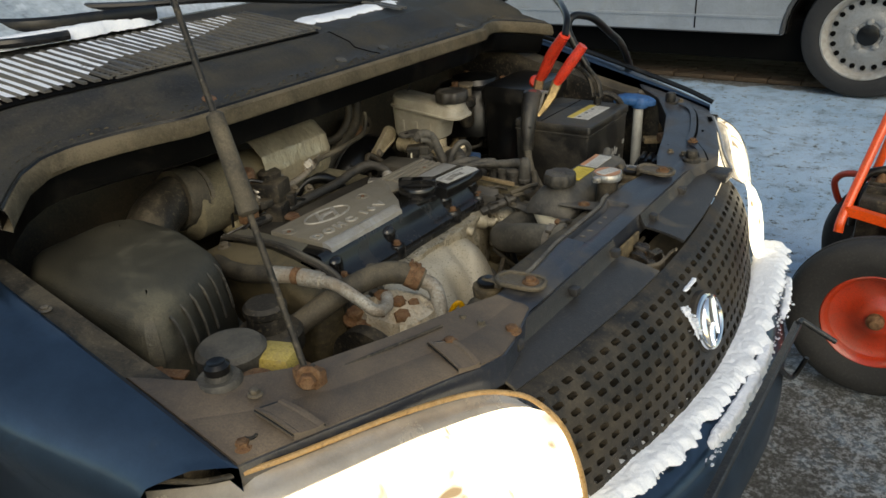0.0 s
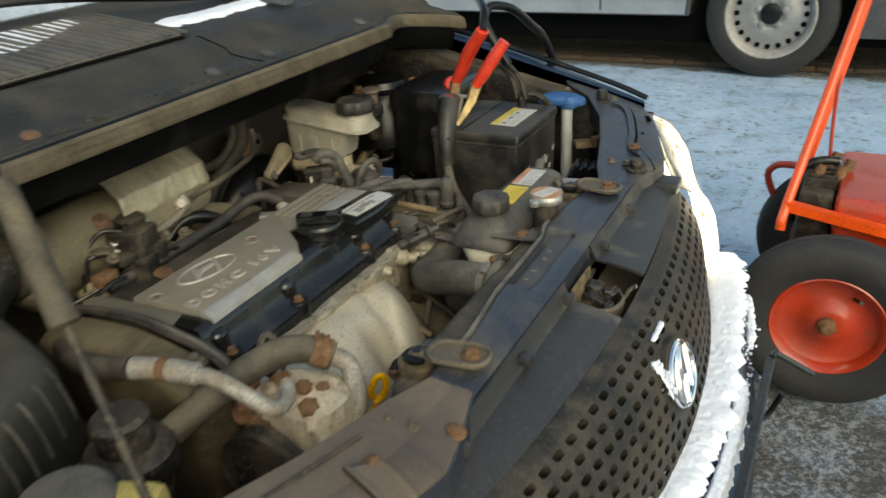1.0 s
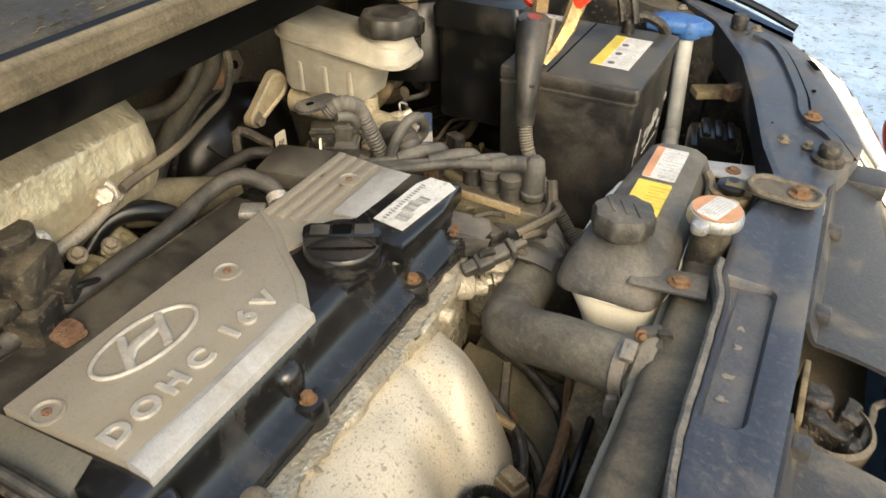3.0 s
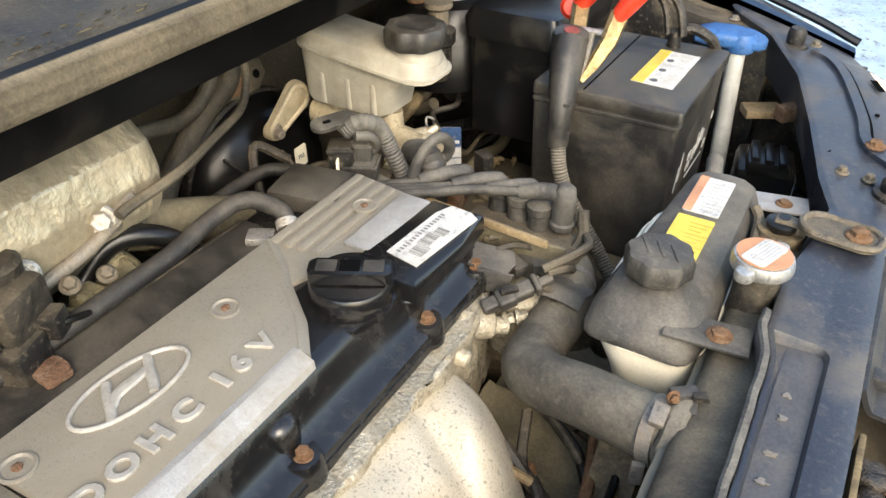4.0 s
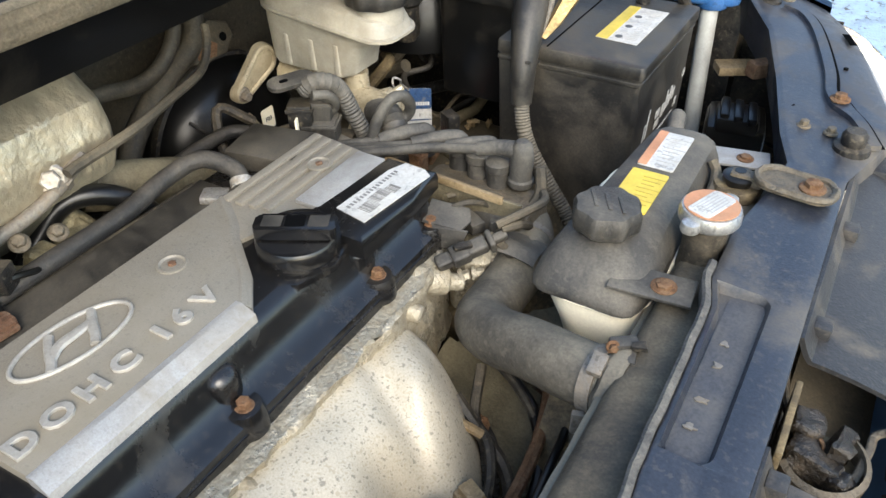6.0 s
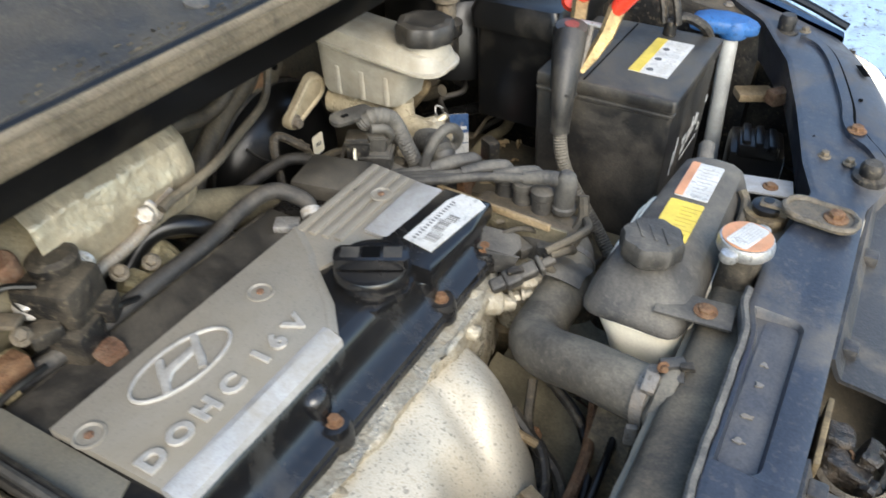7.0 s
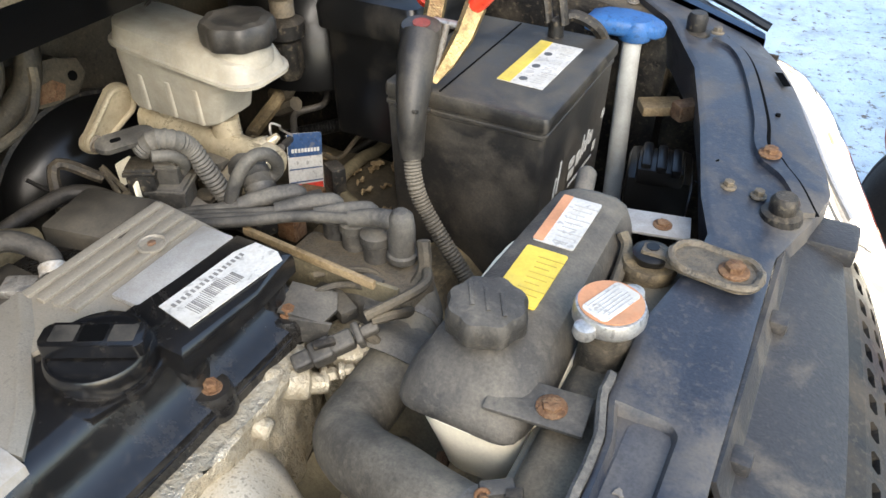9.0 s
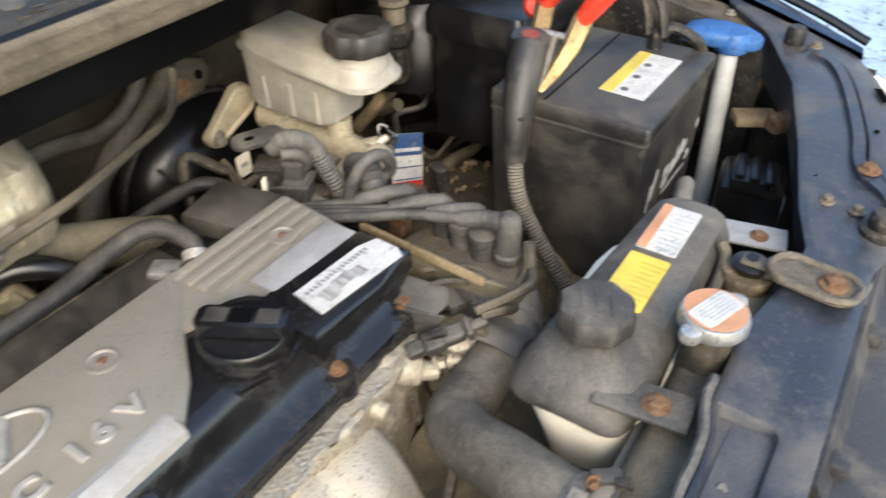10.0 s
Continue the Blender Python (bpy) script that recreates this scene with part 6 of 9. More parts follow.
tube(bm, [(-0.99, 0.86, 0.722), (-0.985, 0.93, 0.735), (-0.985, 0.965, 0.75)], 0.0062, 10)
cyl(bm, (-0.985, 0.945, 0.742), (-0.99, 0.985, 0.757), 0.0085, 0.008, 12, 0.002)
cyl(bm, (-0.988, 0.955, 0.744), (-0.989, 0.962, 0.747), 0.011, 0.011, 6, 0.001)
part("pipe", bm, OLDSTEEL, fuel)
bm = B()
tube(bm, CABLE_WAY, 0.0048, 8)
part("cable", bm, RUBBER, fuel, "grey accelerator cable")
bm = B()
tube(bm, [(-1.005, 0.900, 0.670), (-1.012, 0.930, 0.690), (-1.004, 0.960, 0.714), (-0.988, 0.988, 0.714), (-0.972, 1.012, 0.694), (-0.965, 1.03, 0.66)], 0.0100, 14)
part("curved_hose", bm, BLACKCLEAN, fuel, "black curved hose")

hose_set = (
    ("heater_hose", [(-1.08, 1.03, 0.752), (-1.095, 1.088, 0.742), (-1.10, 1.14, 0.731), (-1.10, 1.176, 0.743), (-1.10, 1.20, 0.775), (-1.12, 1.21, 0.83)], 0.0085, "dusty heater hose under the scuttle"),
    ("heater_hose", [(-1.08, 1.06, 0.62), (-1.11, 1.119, 0.67), (-1.12, 1.187, 0.711), (-1.12, 1.237, 0.739), (-1.13, 1.26, 0.79)], 0.013, "fat brown-dusted heater hose at the bulkhead"),
    ("heater_hose", [(-1.06, 1.06, 0.655), (-1.034, 1.102, 0.668), (-1.03, 1.144, 0.672), (-1.022, 1.186, 0.672), (-0.985, 1.20, 0.665), (-0.95, 1.20, 0.64)], 0.0075, "thin grey heater hose behind the engine"),
    ("wire", [(-1.10, 1.19, 0.66), (-1.09, 1.205, 0.64), (-1.08, 1.225, 0.625)], 0.0022, "thin pale cable at the bulkhead"),
    ("wiring_loom", [(-1.02, 1.48, 0.585), (-0.95, 1.53, 0.600), (-0.89, 1.54, 0.622), (-0.83, 1.52, 0.640)], 0.008, "black ribbed wiring loom behind the battery"),
)
for name, pts, r, label in hose_set:
    bm = B()
    tube(bm, pts, r, 12, rib=0.12 if "ribbed" in label else 0.0)
    solo(name, bm, BLACKCLEAN if "black" in label else HOSEDARK if "thin" in label else RUBBER, label, "hose" if "hose" in name else "cable")

# ---- brake fluid reservoir and master cylinder ----
brake = thing("brake_fluid_reservoir", "yellowed milky brake fluid reservoir with a ribbed black cap", "reservoir", (-0.98, 1.32, 0.70))


def tilted(bm):
    """The upper part of the reservoir leans down towards the car's front."""
    for v in bm.verts:
        v.co.z -= 0.10 * (v.co.x + 0.89) * min(1.0, max(0.0, (v.co.z - 0.70) / 0.055))
    return bm


bm = B()
loft(bm, [ring_at(cx, cy, *q) for cx, cy, *q in (
    (-1.010, 1.334, 0.070, 0.044, 0.012, 0.6985), (-1.006, 1.334, 0.112, 0.056, 0.014, 0.7005), (-1.004, 1.335, 0.124, 0.061, 0.014, 0.706), (-1.001, 1.335, 0.132, 0.064, 0.014, 0.735),
    (-0.996, 1.335, 0.146, 0.067, 0.018, 0.7445), (-0.984, 1.336, 0.172, 0.072, 0.024, 0.7505), (-0.983, 1.337, 0.182, 0.080, 0.026, 0.7525), (-0.982, 1.337, 0.186, 0.083, 0.027, 0.7535), (-0.982, 1.337, 0.186, 0.083, 0.027, 0.7565), (-0.982, 1.337, 0.180, 0.077, 0.026, 0.758),
    (-0.983, 1.337, 0.176, 0.073, 0.026, 0.766), (-0.985, 1.337, 0.172, 0.069, 0.026, 0.7735), (-0.988, 1.337, 0.160, 0.058, 0.022, 0.7765))])
part("tank", tilted(bm), MILKY, brake)
bm = B()
lathe(bm, [(0.029, 0.768), (0.0285, 0.778), (0.0265, 0.784), (0.026, 0.794), (0.022, 0.796)], Matrix.Translation((-0.922, 1.337, 0)), 28)
part("neck", bm, MILKY, brake)
bm = B()
lathe(bm, [(0.029, 0.786), (0.0335, 0.788), (0.0345, 0.792), (0.0345, 0.805), (0.032, 0.8095), (0.024, 0.811), (0.021, 0.8095), (0.002, 0.8095)], Matrix.Translation((-0.922, 1.335, 0)), 64, lobes=8, lobe=0.04)
part("cap", bm, BATTERY, brake, "black scalloped cap")
for x in (-1.035, -0.998, -0.962):
    bm = B()
    box(bm, (x, 1.3052, 0.722), (0.008, 0.006, 0.040), 0.0025, seg=3)
    part("rib", bm, MILKY, brake)
bm = B()
tube(bm, [(-1.05, 1.345, 0.796), (-1.045, 1.35, 0.806), (-1.06, 1.36, 0.83)], 0.002, 6)
part("sender_wire", bm, BLACK, brake)
master = thing("master_cylinder", "grimy cast master cylinder under the brake fluid reservoir", "master cylinder", (-0.98, 1.32, 0.62))
bm = B()
cyl(bm, (-1.07, 1.330, 0.676), (-0.90, 1.322, 0.668), 0.0185, 0.017, 24, 0.003)
cyl(bm, (-0.955, 1.328, 0.67), (-0.955, 1.330, 0.702), 0.016, 0.014, 18)
cyl(bm, (-1.03, 1.330, 0.67), (-1.03, 1.330, 0.702), 0.014, seg=14)
cyl(bm, (-0.905, 1.322, 0.668), (-0.888, 1.321, 0.667), 0.021, 0.018, 18, 0.002)
cyl(bm, (-0.925, 1.322, 0.668), (-0.905, 1.336, 0.682), 0.0150, 0.0095, 18, 0.003)
cyl(bm, (-0.908, 1.334, 0.680), (-0.898, 1.342, 0.689), 0.0065, 0.004, 12, 0.001)
cyl(bm, (-0.93, 1.31, 0.662), (-0.93, 1.287, 0.655), 0.008, seg=12)
hexbolt(bm, (-0.93, 1.288, 0.655), 0.007, 0.010, (0, -1, -0.2))
hexbolt(bm, (-0.985, 1.299, 0.668), 0.007, 0.010, (0, -1, -0.2))
cyl(bm, (-0.90, 1.300, 0.66), (-0.885, 1.275, 0.655), 0.010, seg=12)
rough_up(bm, 0.0012, 45)
part("body", bm, MASTERCAST, master)
bm = B()
flange_m = plate_matrix((-1.088, 1.288, 0.688), (0.12, 0.78, 0.60), (0.05, -0.60, 0.78))
outline = [(-0.030 + 0.0125 * math.cos(a), 0.0125 * math.sin(a)) for a in (radians(70 + 220 * k / 12) for k in range(13))] + [(0.020 + 0.021 * math.cos(a), 0.021 * math.sin(a)) for a in (radians(-80 + 160 * k / 12) for k in range(13))]
prism(bm, outline, 0, 0.009, flange_m, 0.003)
tube(bm, [flange_m @ Vector((x * 0.90, y * 0.90, 0.0095)) for x, y in (*outline, outline[0])], 0.0032, 8, straight=True)
part("flange", bm, MASTERCAST, master, "pale shiny cast flange")
bm = B()
hexbolt(bm, flange_m @ Vector((-0.030, 0, 0.009)), 0.0065, 0.012, flange_m.to_3x3() @ Z)
part("nut", bm, OLDSTEEL, master)
booster = thing("brake_booster", "round black brake booster at the bulkhead", "brake booster", (-1.13, 1.32, 0.55))
bm = B()
booster_m = turned((-1.135, 1.285, 0.568), (1, 0, 0))
lathe(bm, [(0.12, -0.06), (0.125, -0.02), (0.12, 0.0), (0.10, 0.02), (0.06, 0.035), (0.02, 0.04)], booster_m, 40)
part("shell", bm, BLACKCLEAN, booster)
bm = B()
lathe(bm, [(0.1235, -0.024), (0.128, -0.022), (0.128, -0.012), (0.1235, -0.010)], booster_m, 40, caps=False)
part("crimped_rim", bm, BLACK, booster, "dusty crimped rim")
bm = B()
hexbolt(bm, booster_m @ Vector((0.05, -0.05, 0.03)), 0.007, 0.012, (1, 0, 0))
part("stud", bm, OLDSTEEL, booster, "dull stud")
bm = B()
lug_m = plate_matrix((-1.150, 1.285, 0.716), (0.12, 0.96, -0.25), (-0.25, 0.25, 0.93))
prism(bm, [(-0.050, -0.030), (-0.010, -0.024), (0.020, -0.016), (0.034, 0.004), (0.026, 0.022), (0.0, 0.024), (-0.045, 0.020)], 0, 0.012, lug_m, 0.004)
box(bm, (-1.185, 1.285, 0.716), (0.07, 0.05, 0.03), 0.004)
lug = part("pedal_bracket", bm, BULKHEAD, car, "olive-brown bulkhead lug with a hole")
bm = B()
lathe(bm, [(0.0055, 0.0), (0.0055, 0.0124), (0.002, 0.0124)], lug_m @ Matrix.Translation((0.016, 0.004, 0)), 20)
part("lug_hole", bm, HOLESHADE, lug)
bm = B()
prism(bm, [(-0.026, -0.022), (0.002, -0.019), (0.006, -0.004), (-0.008, 0.002), (-0.024, -0.004)], 0.0121, 0.0128, lug_m, 0.0003)
part("rust_patch", bm, RUST, lug, "orange rust patch")
tag = thing("paper_tag", "blue and white paper service tag hanging on a wire", "tag", (-0.905, 1.385, 0.61))
tm = plate_matrix((-0.915, 1.398, 0.613), (0.007, 0.053, -0.021), (-0.02, 0.03, 0.075))
bm = B()
prism(bm, round_rect(0, 0, 0.056, 0.082, 0.003), -0.0004, 0.0004, tm)
part("paper", bm, PAPER, tag)
bm = B()
prism(bm, round_rect(0, 0.0285, 0.0554, 0.0245, 0.002), 0.0004, 0.0009, tm)
part("header", bm, BLUETAG, tag, "blue printed header")
for y0 in (0.0155, 0.001, -0.0135):
    bm = B()
    prism(bm, round_rect(0, y0, 0.053, 0.0014, 0.0004, 2), 0.0004, 0.0009, tm)
    part("field_line", bm, BLUETAG, tag, "printed line")
bm = B()
prism(bm, round_rect(0, -0.021, 0.053, 0.010, 0.001), 0.0004, 0.0009, tm)
part("red_band", bm, REDTAG, tag, "orange-red band")
bm = B()
for k in range(9):
    prism(bm, round_rect(-0.021 + 0.0052 * k, 0.0215, 0.0036, 0.0045, 0.0005, 2), 0.0009, 0.0013, tm)
part("print", bm, PAPER, tag)
bm = B()
tube(bm, [tm @ Vector((-0.020, 0.039, 0.001)), (-0.926, 1.378, 0.671), (-0.922, 1.372, 0.679), (-0.928, 1.366, 0.683), (-0.925, 1.360, 0.676), (-0.915, 1.352, 0.674), (-0.918, 1.345, 0.681)], 0.0014, 6)
part("wire", bm, STEEL, tag, "twisted steel wire")

# plugs and looms in front of the master cylinder
conn = thing("wiring_plugs", "dusty grey wiring plugs and taped looms by the master cylinder", "plug", (-0.93, 1.25, 0.60))
for c, s, spin, material in (((-0.928, 1.196, 0.712), (0.026, 0.024, 0.030), 30, BLACK), ((-0.912, 1.208, 0.694), (0.034, 0.030, 0.026), 25, GREYPLASTIC), ((-0.9135, 1.210, 0.716), (0.026, 0.022, 0.022), 25, GREYPLASTIC), ((-0.898, 1.212, 0.678), (0.030, 0.018, 0.014), -12, GREYPLASTIC), ((-0.905, 1.238, 0.664), (0.022, 0.020, 0.026), 12, BLACK)):
    bm = B()
    box(bm, c, s, 0.004, spin)
    box(bm, Vector(c) + Vector((0, 0, 0.3 * s[2])), (s[0] * 1.10, s[1] * 1.10, 0.004), 0.001, spin)
    part("plug", bm, material, conn)
bm = B()
box(bm, (-0.926, 1.187, 0.700), (0.002, 0.022, 0.030), 0.0006, 28)
part("code_card", bm, TANKMILK, conn, "cream plastic card on the plug")
for pts, r, wrap in (
    ([(-0.920, 1.192, 0.742), (-0.908, 1.200, 0.752), (-0.898, 1.212, 0.748), (-0.897, 1.226, 0.733), (-0.890, 1.234, 0.706), (-0.883, 1.241, 0.680), (-0.874, 1.252, 0.640)], 0.0085, 0.14),
    ([(-0.912, 1.196, 0.748), (-0.903, 1.208, 0.742), (-0.906, 1.214, 0.722)], 0.0062, 0.08),
    ([(-0.905, 1.190, 0.742), (-0.896, 1.204, 0.738), (-0.900, 1.218, 0.720), (-0.914, 1.216, 0.705)], 0.0052, 0.08),
    ([(-0.918, 1.206, 0.738), (-0.905, 1.216, 0.744), (-0.894, 1.224, 0.730)], 0.0055, 0.08),
    ([(-0.864, 1.222, 0.672), (-0.8562, 1.229, 0.706), (-0.848, 1.243, 0.726), (-0.8425, 1.258, 0.7265), (-0.8410, 1.270, 0.713), (-0.846, 1.274, 0.698), (-0.854, 1.266, 0.690)], 0.0062, 0.0),
    ([(-0.900, 1.285, 0.680), (-0.882, 1.276, 0.690), (-0.866, 1.266, 0.694), (-0.852, 1.256, 0.686), (-0.846, 1.246, 0.668)], 0.0135, 0.12),
    ([(-0.90, 1.345, 0.672), (-0.945, 1.42, 0.640), (-0.985, 1.475, 0.630), (-0.966, 1.507, 0.633), (-0.985, 1.545, 0.634), (-1.003, 1.580, 0.628)], 0.0042, 0.0),
    ([(-0.90, 1.42, 0.56), (-0.94, 1.50, 0.535), (-0.975, 1.56, 0.528), (-0.955, 1.65, 0.535)], 0.0042, 0.0),
    ([(-0.90, 1.22, 0.65), (-0.875, 1.235, 0.652), (-0.86, 1.26, 0.640), (-0.87, 1.29, 0.63)], 0.0045, 0.0),
):
    bm = B()
    tube(bm, pts, r, 12, rib=wrap)
    part("loom", bm, BOOTGREY if 0.005 < r else HOSEDARK, conn)
bm = B()
bracket_m = plate_matrix((-0.9275, 1.187, 0.752), (0.45, 0.89, 0.02), (-0.85, 0.45, 0.22))
prism(bm, round_rect(0, 0, 0.050, 0.0205, 0.010, 6), 0, 0.0045, bracket_m, 0.0015)
box(bm, bracket_m @ Vector((0.022, -0.002, -0.006)), (0.018, 0.016, 0.012), 0.004, 30)
part("flat_bracket", bm, GREYPLASTIC, conn, "flat dusty rubber strap")
bm = B()
prism(bm, round_rect(-0.008, 0, 0.009, 0.0045, 0.002, 3), 0.0045, 0.0050, bracket_m)
part("strap_hole", bm, HOLESHADE, conn)
bm = B()
cyl(bm, (-0.985, 1.606, 0.566), (-0.965, 1.597, 0.560), 0.0022, seg=8)
part("pale_pin", bm, PAPER, conn, "short pale plastic pin")
bm = B()
lathe(bm, [(0.006, -0.004), (0.026, 0.0), (0.028, 0.004), (0.018, 0.010), (0.008, 0.013)], turned((-1.008, 1.588, 0.625), (0.6, -0.7, 0.4)), 24)
part("grommet", bm, BLACK, conn, "black rubber bulkhead grommet")
code = thing("code_label", "small cream code label on the bulkhead side", "label", (-1.09, 1.30, 0.60))
cm = plate_matrix((-1.050, 1.267, 0.643), (0.000, 0.765, 0.015), (0.000, 0.165, 0.495))
bm = B()
prism(bm, round_rect(0, 0, 0.021, 0.028, 0.003), 0, 0.001, cm)
part("card", bm, TANKMILK, code)
part("print", word("F03", 0.0075, 0.0003, cm @ Matrix.Translation((0, 0, 0.0015))), INK, code)

# ---- battery, terminal boot, lead, fuse box ----
battery = thing("battery", "dusty black car battery with a warning label on its lid", "battery", (-0.722, 1.512, 0.535))
bm = B()
loft(bm, [ring_at(-0.722, 1.508, *q) for q in ((0.162, 0.194, 0.008, 0.535), (0.164, 0.196, 0.008, 0.545), (0.171, 0.204, 0.006, 0.718), (0.1735, 0.2065, 0.006, 0.7195), (0.1735, 0.2065, 0.006, 0.7225), (0.171, 0.204, 0.006, 0.7235), (0.171, 0.204, 0.006, 0.728))])
part("case", bm, BATTERY, battery)
bm = B()
loft(bm, [ring_at(-0.7205, 1.508, *q) for q in ((0.174, 0.207, 0.006, 0.7275), (0.1755, 0.2085, 0.006, 0.7285), (0.1755, 0.2085, 0.006, 0.7385), (0.1735, 0.2065, 0.006, 0.7415), (0.170, 0.203, 0.006, 0.7425))])
part("lid", bm, BATTERY, battery, "dusty black lid")
bm = B()
box(bm, (-0.748, 1.508, 0.7425), (0.0018, 0.196, 0.0014))
part("lid_seam", bm, HOLESHADE, battery)
bm = B()
prism(bm, [(-0.711, 1.461), (-0.662, 1.459), (-0.660, 1.569), (-0.709, 1.570)], 0.7425, 0.7433)
lab = part("warning_label", bm, PAPER, battery, "white warning label with a yellow stripe")
bm = B()
prism(bm, [(-0.711, 1.461), (-0.697, 1.460), (-0.695, 1.5695), (-0.709, 1.570)], 0.7433, 0.7438)
part("stripe", bm, YELLOW, lab, "yellow stripe")
for k in range(6):
    y = 1.470 + 0.0165 * k
    bm = B()
    lathe(bm, [(0.0044, 0.7434), (0.0044, 0.7438), (0.0008, 0.7438)], Matrix.Translation((-0.688, y + 0.003, 0)), 18)
    part("symbol", bm, PALEPRINT if k % 2 else INK, lab)
    bm = B()
    for j in range(3):
        box(bm, (-0.673 + 0.001 * j, y - 0.001 + 0.0042 * j, 0.7435), (0.013 - 0.003 * ((j + k) % 3), 0.0012, 0.0004))
    part("print", bm, PALEPRINT, lab)
side = plate_matrix((-0.6366, 1.50, 0.655), (0, 1, 0), (0, 0, 1))
for x, y, w, h in ((-0.058, -0.032, 0.004, 0.030), (-0.047, -0.022, 0.004, 0.034), (-0.012, -0.026, 0.017, 0.010), (-0.012, -0.012, 0.017, 0.010), (0.010, -0.020, 0.011, 0.016), (0.025, -0.018, 0.003, 0.026), (0.032, -0.016, 0.003, 0.016), (0.039, -0.016, 0.005, 0.024), (0.048, -0.012, 0.012, 0.014), (0.088, 0.002, 0.010, 0.010), (-0.008, -0.036, 0.075, 0.003), (0.066, -0.030, 0.010, 0.012)):
    bm = B()
    prism(bm, [(x + dx + 0.28 * dy, y + dy) for dx, dy in round_rect(w / 2, h / 2, w, h, 0.3 * min(w, h), 3)], 0.0, 0.0006, side)
    part("side_print", bm, WHITEINK, battery, "white printed mark")
bm = B()
cyl(bm, (-0.70, 1.59, 0.742), (-0.70, 1.59, 0.762), 0.009, 0.008, 14, 0.001)
tube(bm, [(-0.70, 1.59, 0.757), (-0.685, 1.60, 0.765), (-0.66, 1.605, 0.755), (-0.65, 1.62, 0.73)], 0.007, 8)
part("negative_terminal", bm, BLACK, battery, "dull terminal with its clamp")
tray = thing("battery_tray", "grimy metal battery tray", "tray", (-0.72, 1.51, 0.50))
bm = B()
box(bm, (-0.722, 1.508, 0.528), (0.21, 0.24, 0.014), 0.004)
box(bm, (-0.722, 1.508, 0.42), (0.12, 0.12, 0.21), 0.01)
part("plate", bm, DARK, tray)

boot = thing("terminal_boot", "black rubber boot over the battery terminal with a corrugated lead", "terminal boot", (-0.785, 1.42, 0.66))
bm = B()
axis = Vector((0.02, 0.0, 0.11))
tube(bm, [(-0.7565, 1.368, 0.690), (-0.759, 1.374, 0.725), (-0.763, 1.386, 0.752), (-0.768, 1.402, 0.772), (-0.773, 1.420, 0.790)], lambda u: 0.0125 + 0.0085 * min(1.0, u * 1.3), 18, flat=0.9)
lathe(bm, [(0.0195, -0.02), (0.021, -0.004), (0.019, 0.003), (0.010, 0.005), (0.002, 0.005)], turned((-0.774, 1.422, 0.797), (0.1, -0.1, 1)), 22)
part("boot", bm, BATTERY, boot)
bm = B()
lathe(bm, [(0.0085, 0.0), (0.0085, 0.0015), (0.002, 0.0018)], turned((-0.7735, 1.4215, 0.8015), (0.1, -0.1, 1)), 16)
part("plus_mark", bm, DULLRED, boot, "faded red plus mark")
bm = B()
box(bm, (-0.7605, 1.378, 0.737), (0.027, 0.025, 0.004), 0.0015, axis=(0.05, 0.3, 1))
part("tie", bm, BATTERY, boot)
bm = B()
tube(bm, [(-0.7565, 1.368, 0.700), (-0.750, 1.360, 0.672), (-0.739, 1.357, 0.645), (-0.714, 1.356, 0.607), (-0.684, 1.352, 0.570), (-0.645, 1.33, 0.53)], 0.0078, 14, rib=0.14)
part("corrugated_lead", bm, HOSEGREY, boot, "grey corrugated conduit")

fuse = thing("fuse_box", "black fuse box with a flat lid beside the battery", "fuse box", (-0.87, 1.56, 0.70))
bm = B()
loft(bm, [ring_at(-0.872, 1.565, *q) for q in ((0.115, 0.17, 0.01, 0.62), (0.12, 0.175, 0.01, 0.755))])
part("base", bm, BLACKCLEAN, fuse)
bm = B()
loft(bm, [ring_at(-0.872, 1.565, *q) for q in ((0.13, 0.19, 0.012, 0.752), (0.132, 0.192, 0.012, 0.775), (0.12, 0.18, 0.012, 0.788), (0.10, 0.16, 0.01, 0.790))])
part("lid", bm, BLACKCLEAN, fuse, "smooth black lid")

# strut mount, filter and other far-side lumps under the scuttle
tower = thing("strut_mount", "dark suspension strut mount with rusty nuts in the far corner", "strut mount", (-1.03, 1.56, 0.70))
bm = B()
lathe(bm, [(0.11, 0.66), (0.105, 0.74), (0.085, 0.765), (0.06, 0.77), (0.055, 0.782), (0.03, 0.788), (0.004, 0.788)], Matrix.Translation((-1.02, 1.58, 0)), 32)
part("dome", bm, BLACKCLEAN, tower)
for a in (20, 140, 260):
    bm = B()
    hexbolt(bm, (-1.02 + 0.07 * math.cos(radians(a)), 1.58 + 0.07 * math.sin(radians(a)), 0.768), 0.008, 0.014)
    part("nut", bm, RUST, tower, "rusty nut")
bm = B()
box(bm, (-0.935, 1.49, 0.500), (0.36, 0.16, 0.07), 0.012)
bmesh.ops.subdivide_edges(bm, edges=[q for q in bm.edges if q.calc_length() > 0.05], cuts=5, use_grid_fill=True)
rough_up(bm, 0.006, 24)
part("chassis_rail", bm, BULKHEAD, car, "grimy olive-brown chassis rail")
bm = B()
tube(bm, [(-0.86, 1.440, 0.535), (-0.93, 1.474, 0.540), (-0.935, 1.53, 0.548), (-0.93, 1.584, 0.545), (-0.93, 1.618, 0.579), (-0.95, 1.64, 0.66)], 0.0085, 12)
solo("heater_pipe", bm, OLIVE, "olive-dusted pipe behind the battery", "pipe")
bm = B()
tube(bm, [(-0.95, 1.42, 0.60), (-0.95, 1.463, 0.591), (-0.95, 1.507, 0.560), (-0.95, 1.562, 0.568), (-0.95, 1.617, 0.545)], 0.0030, 8)
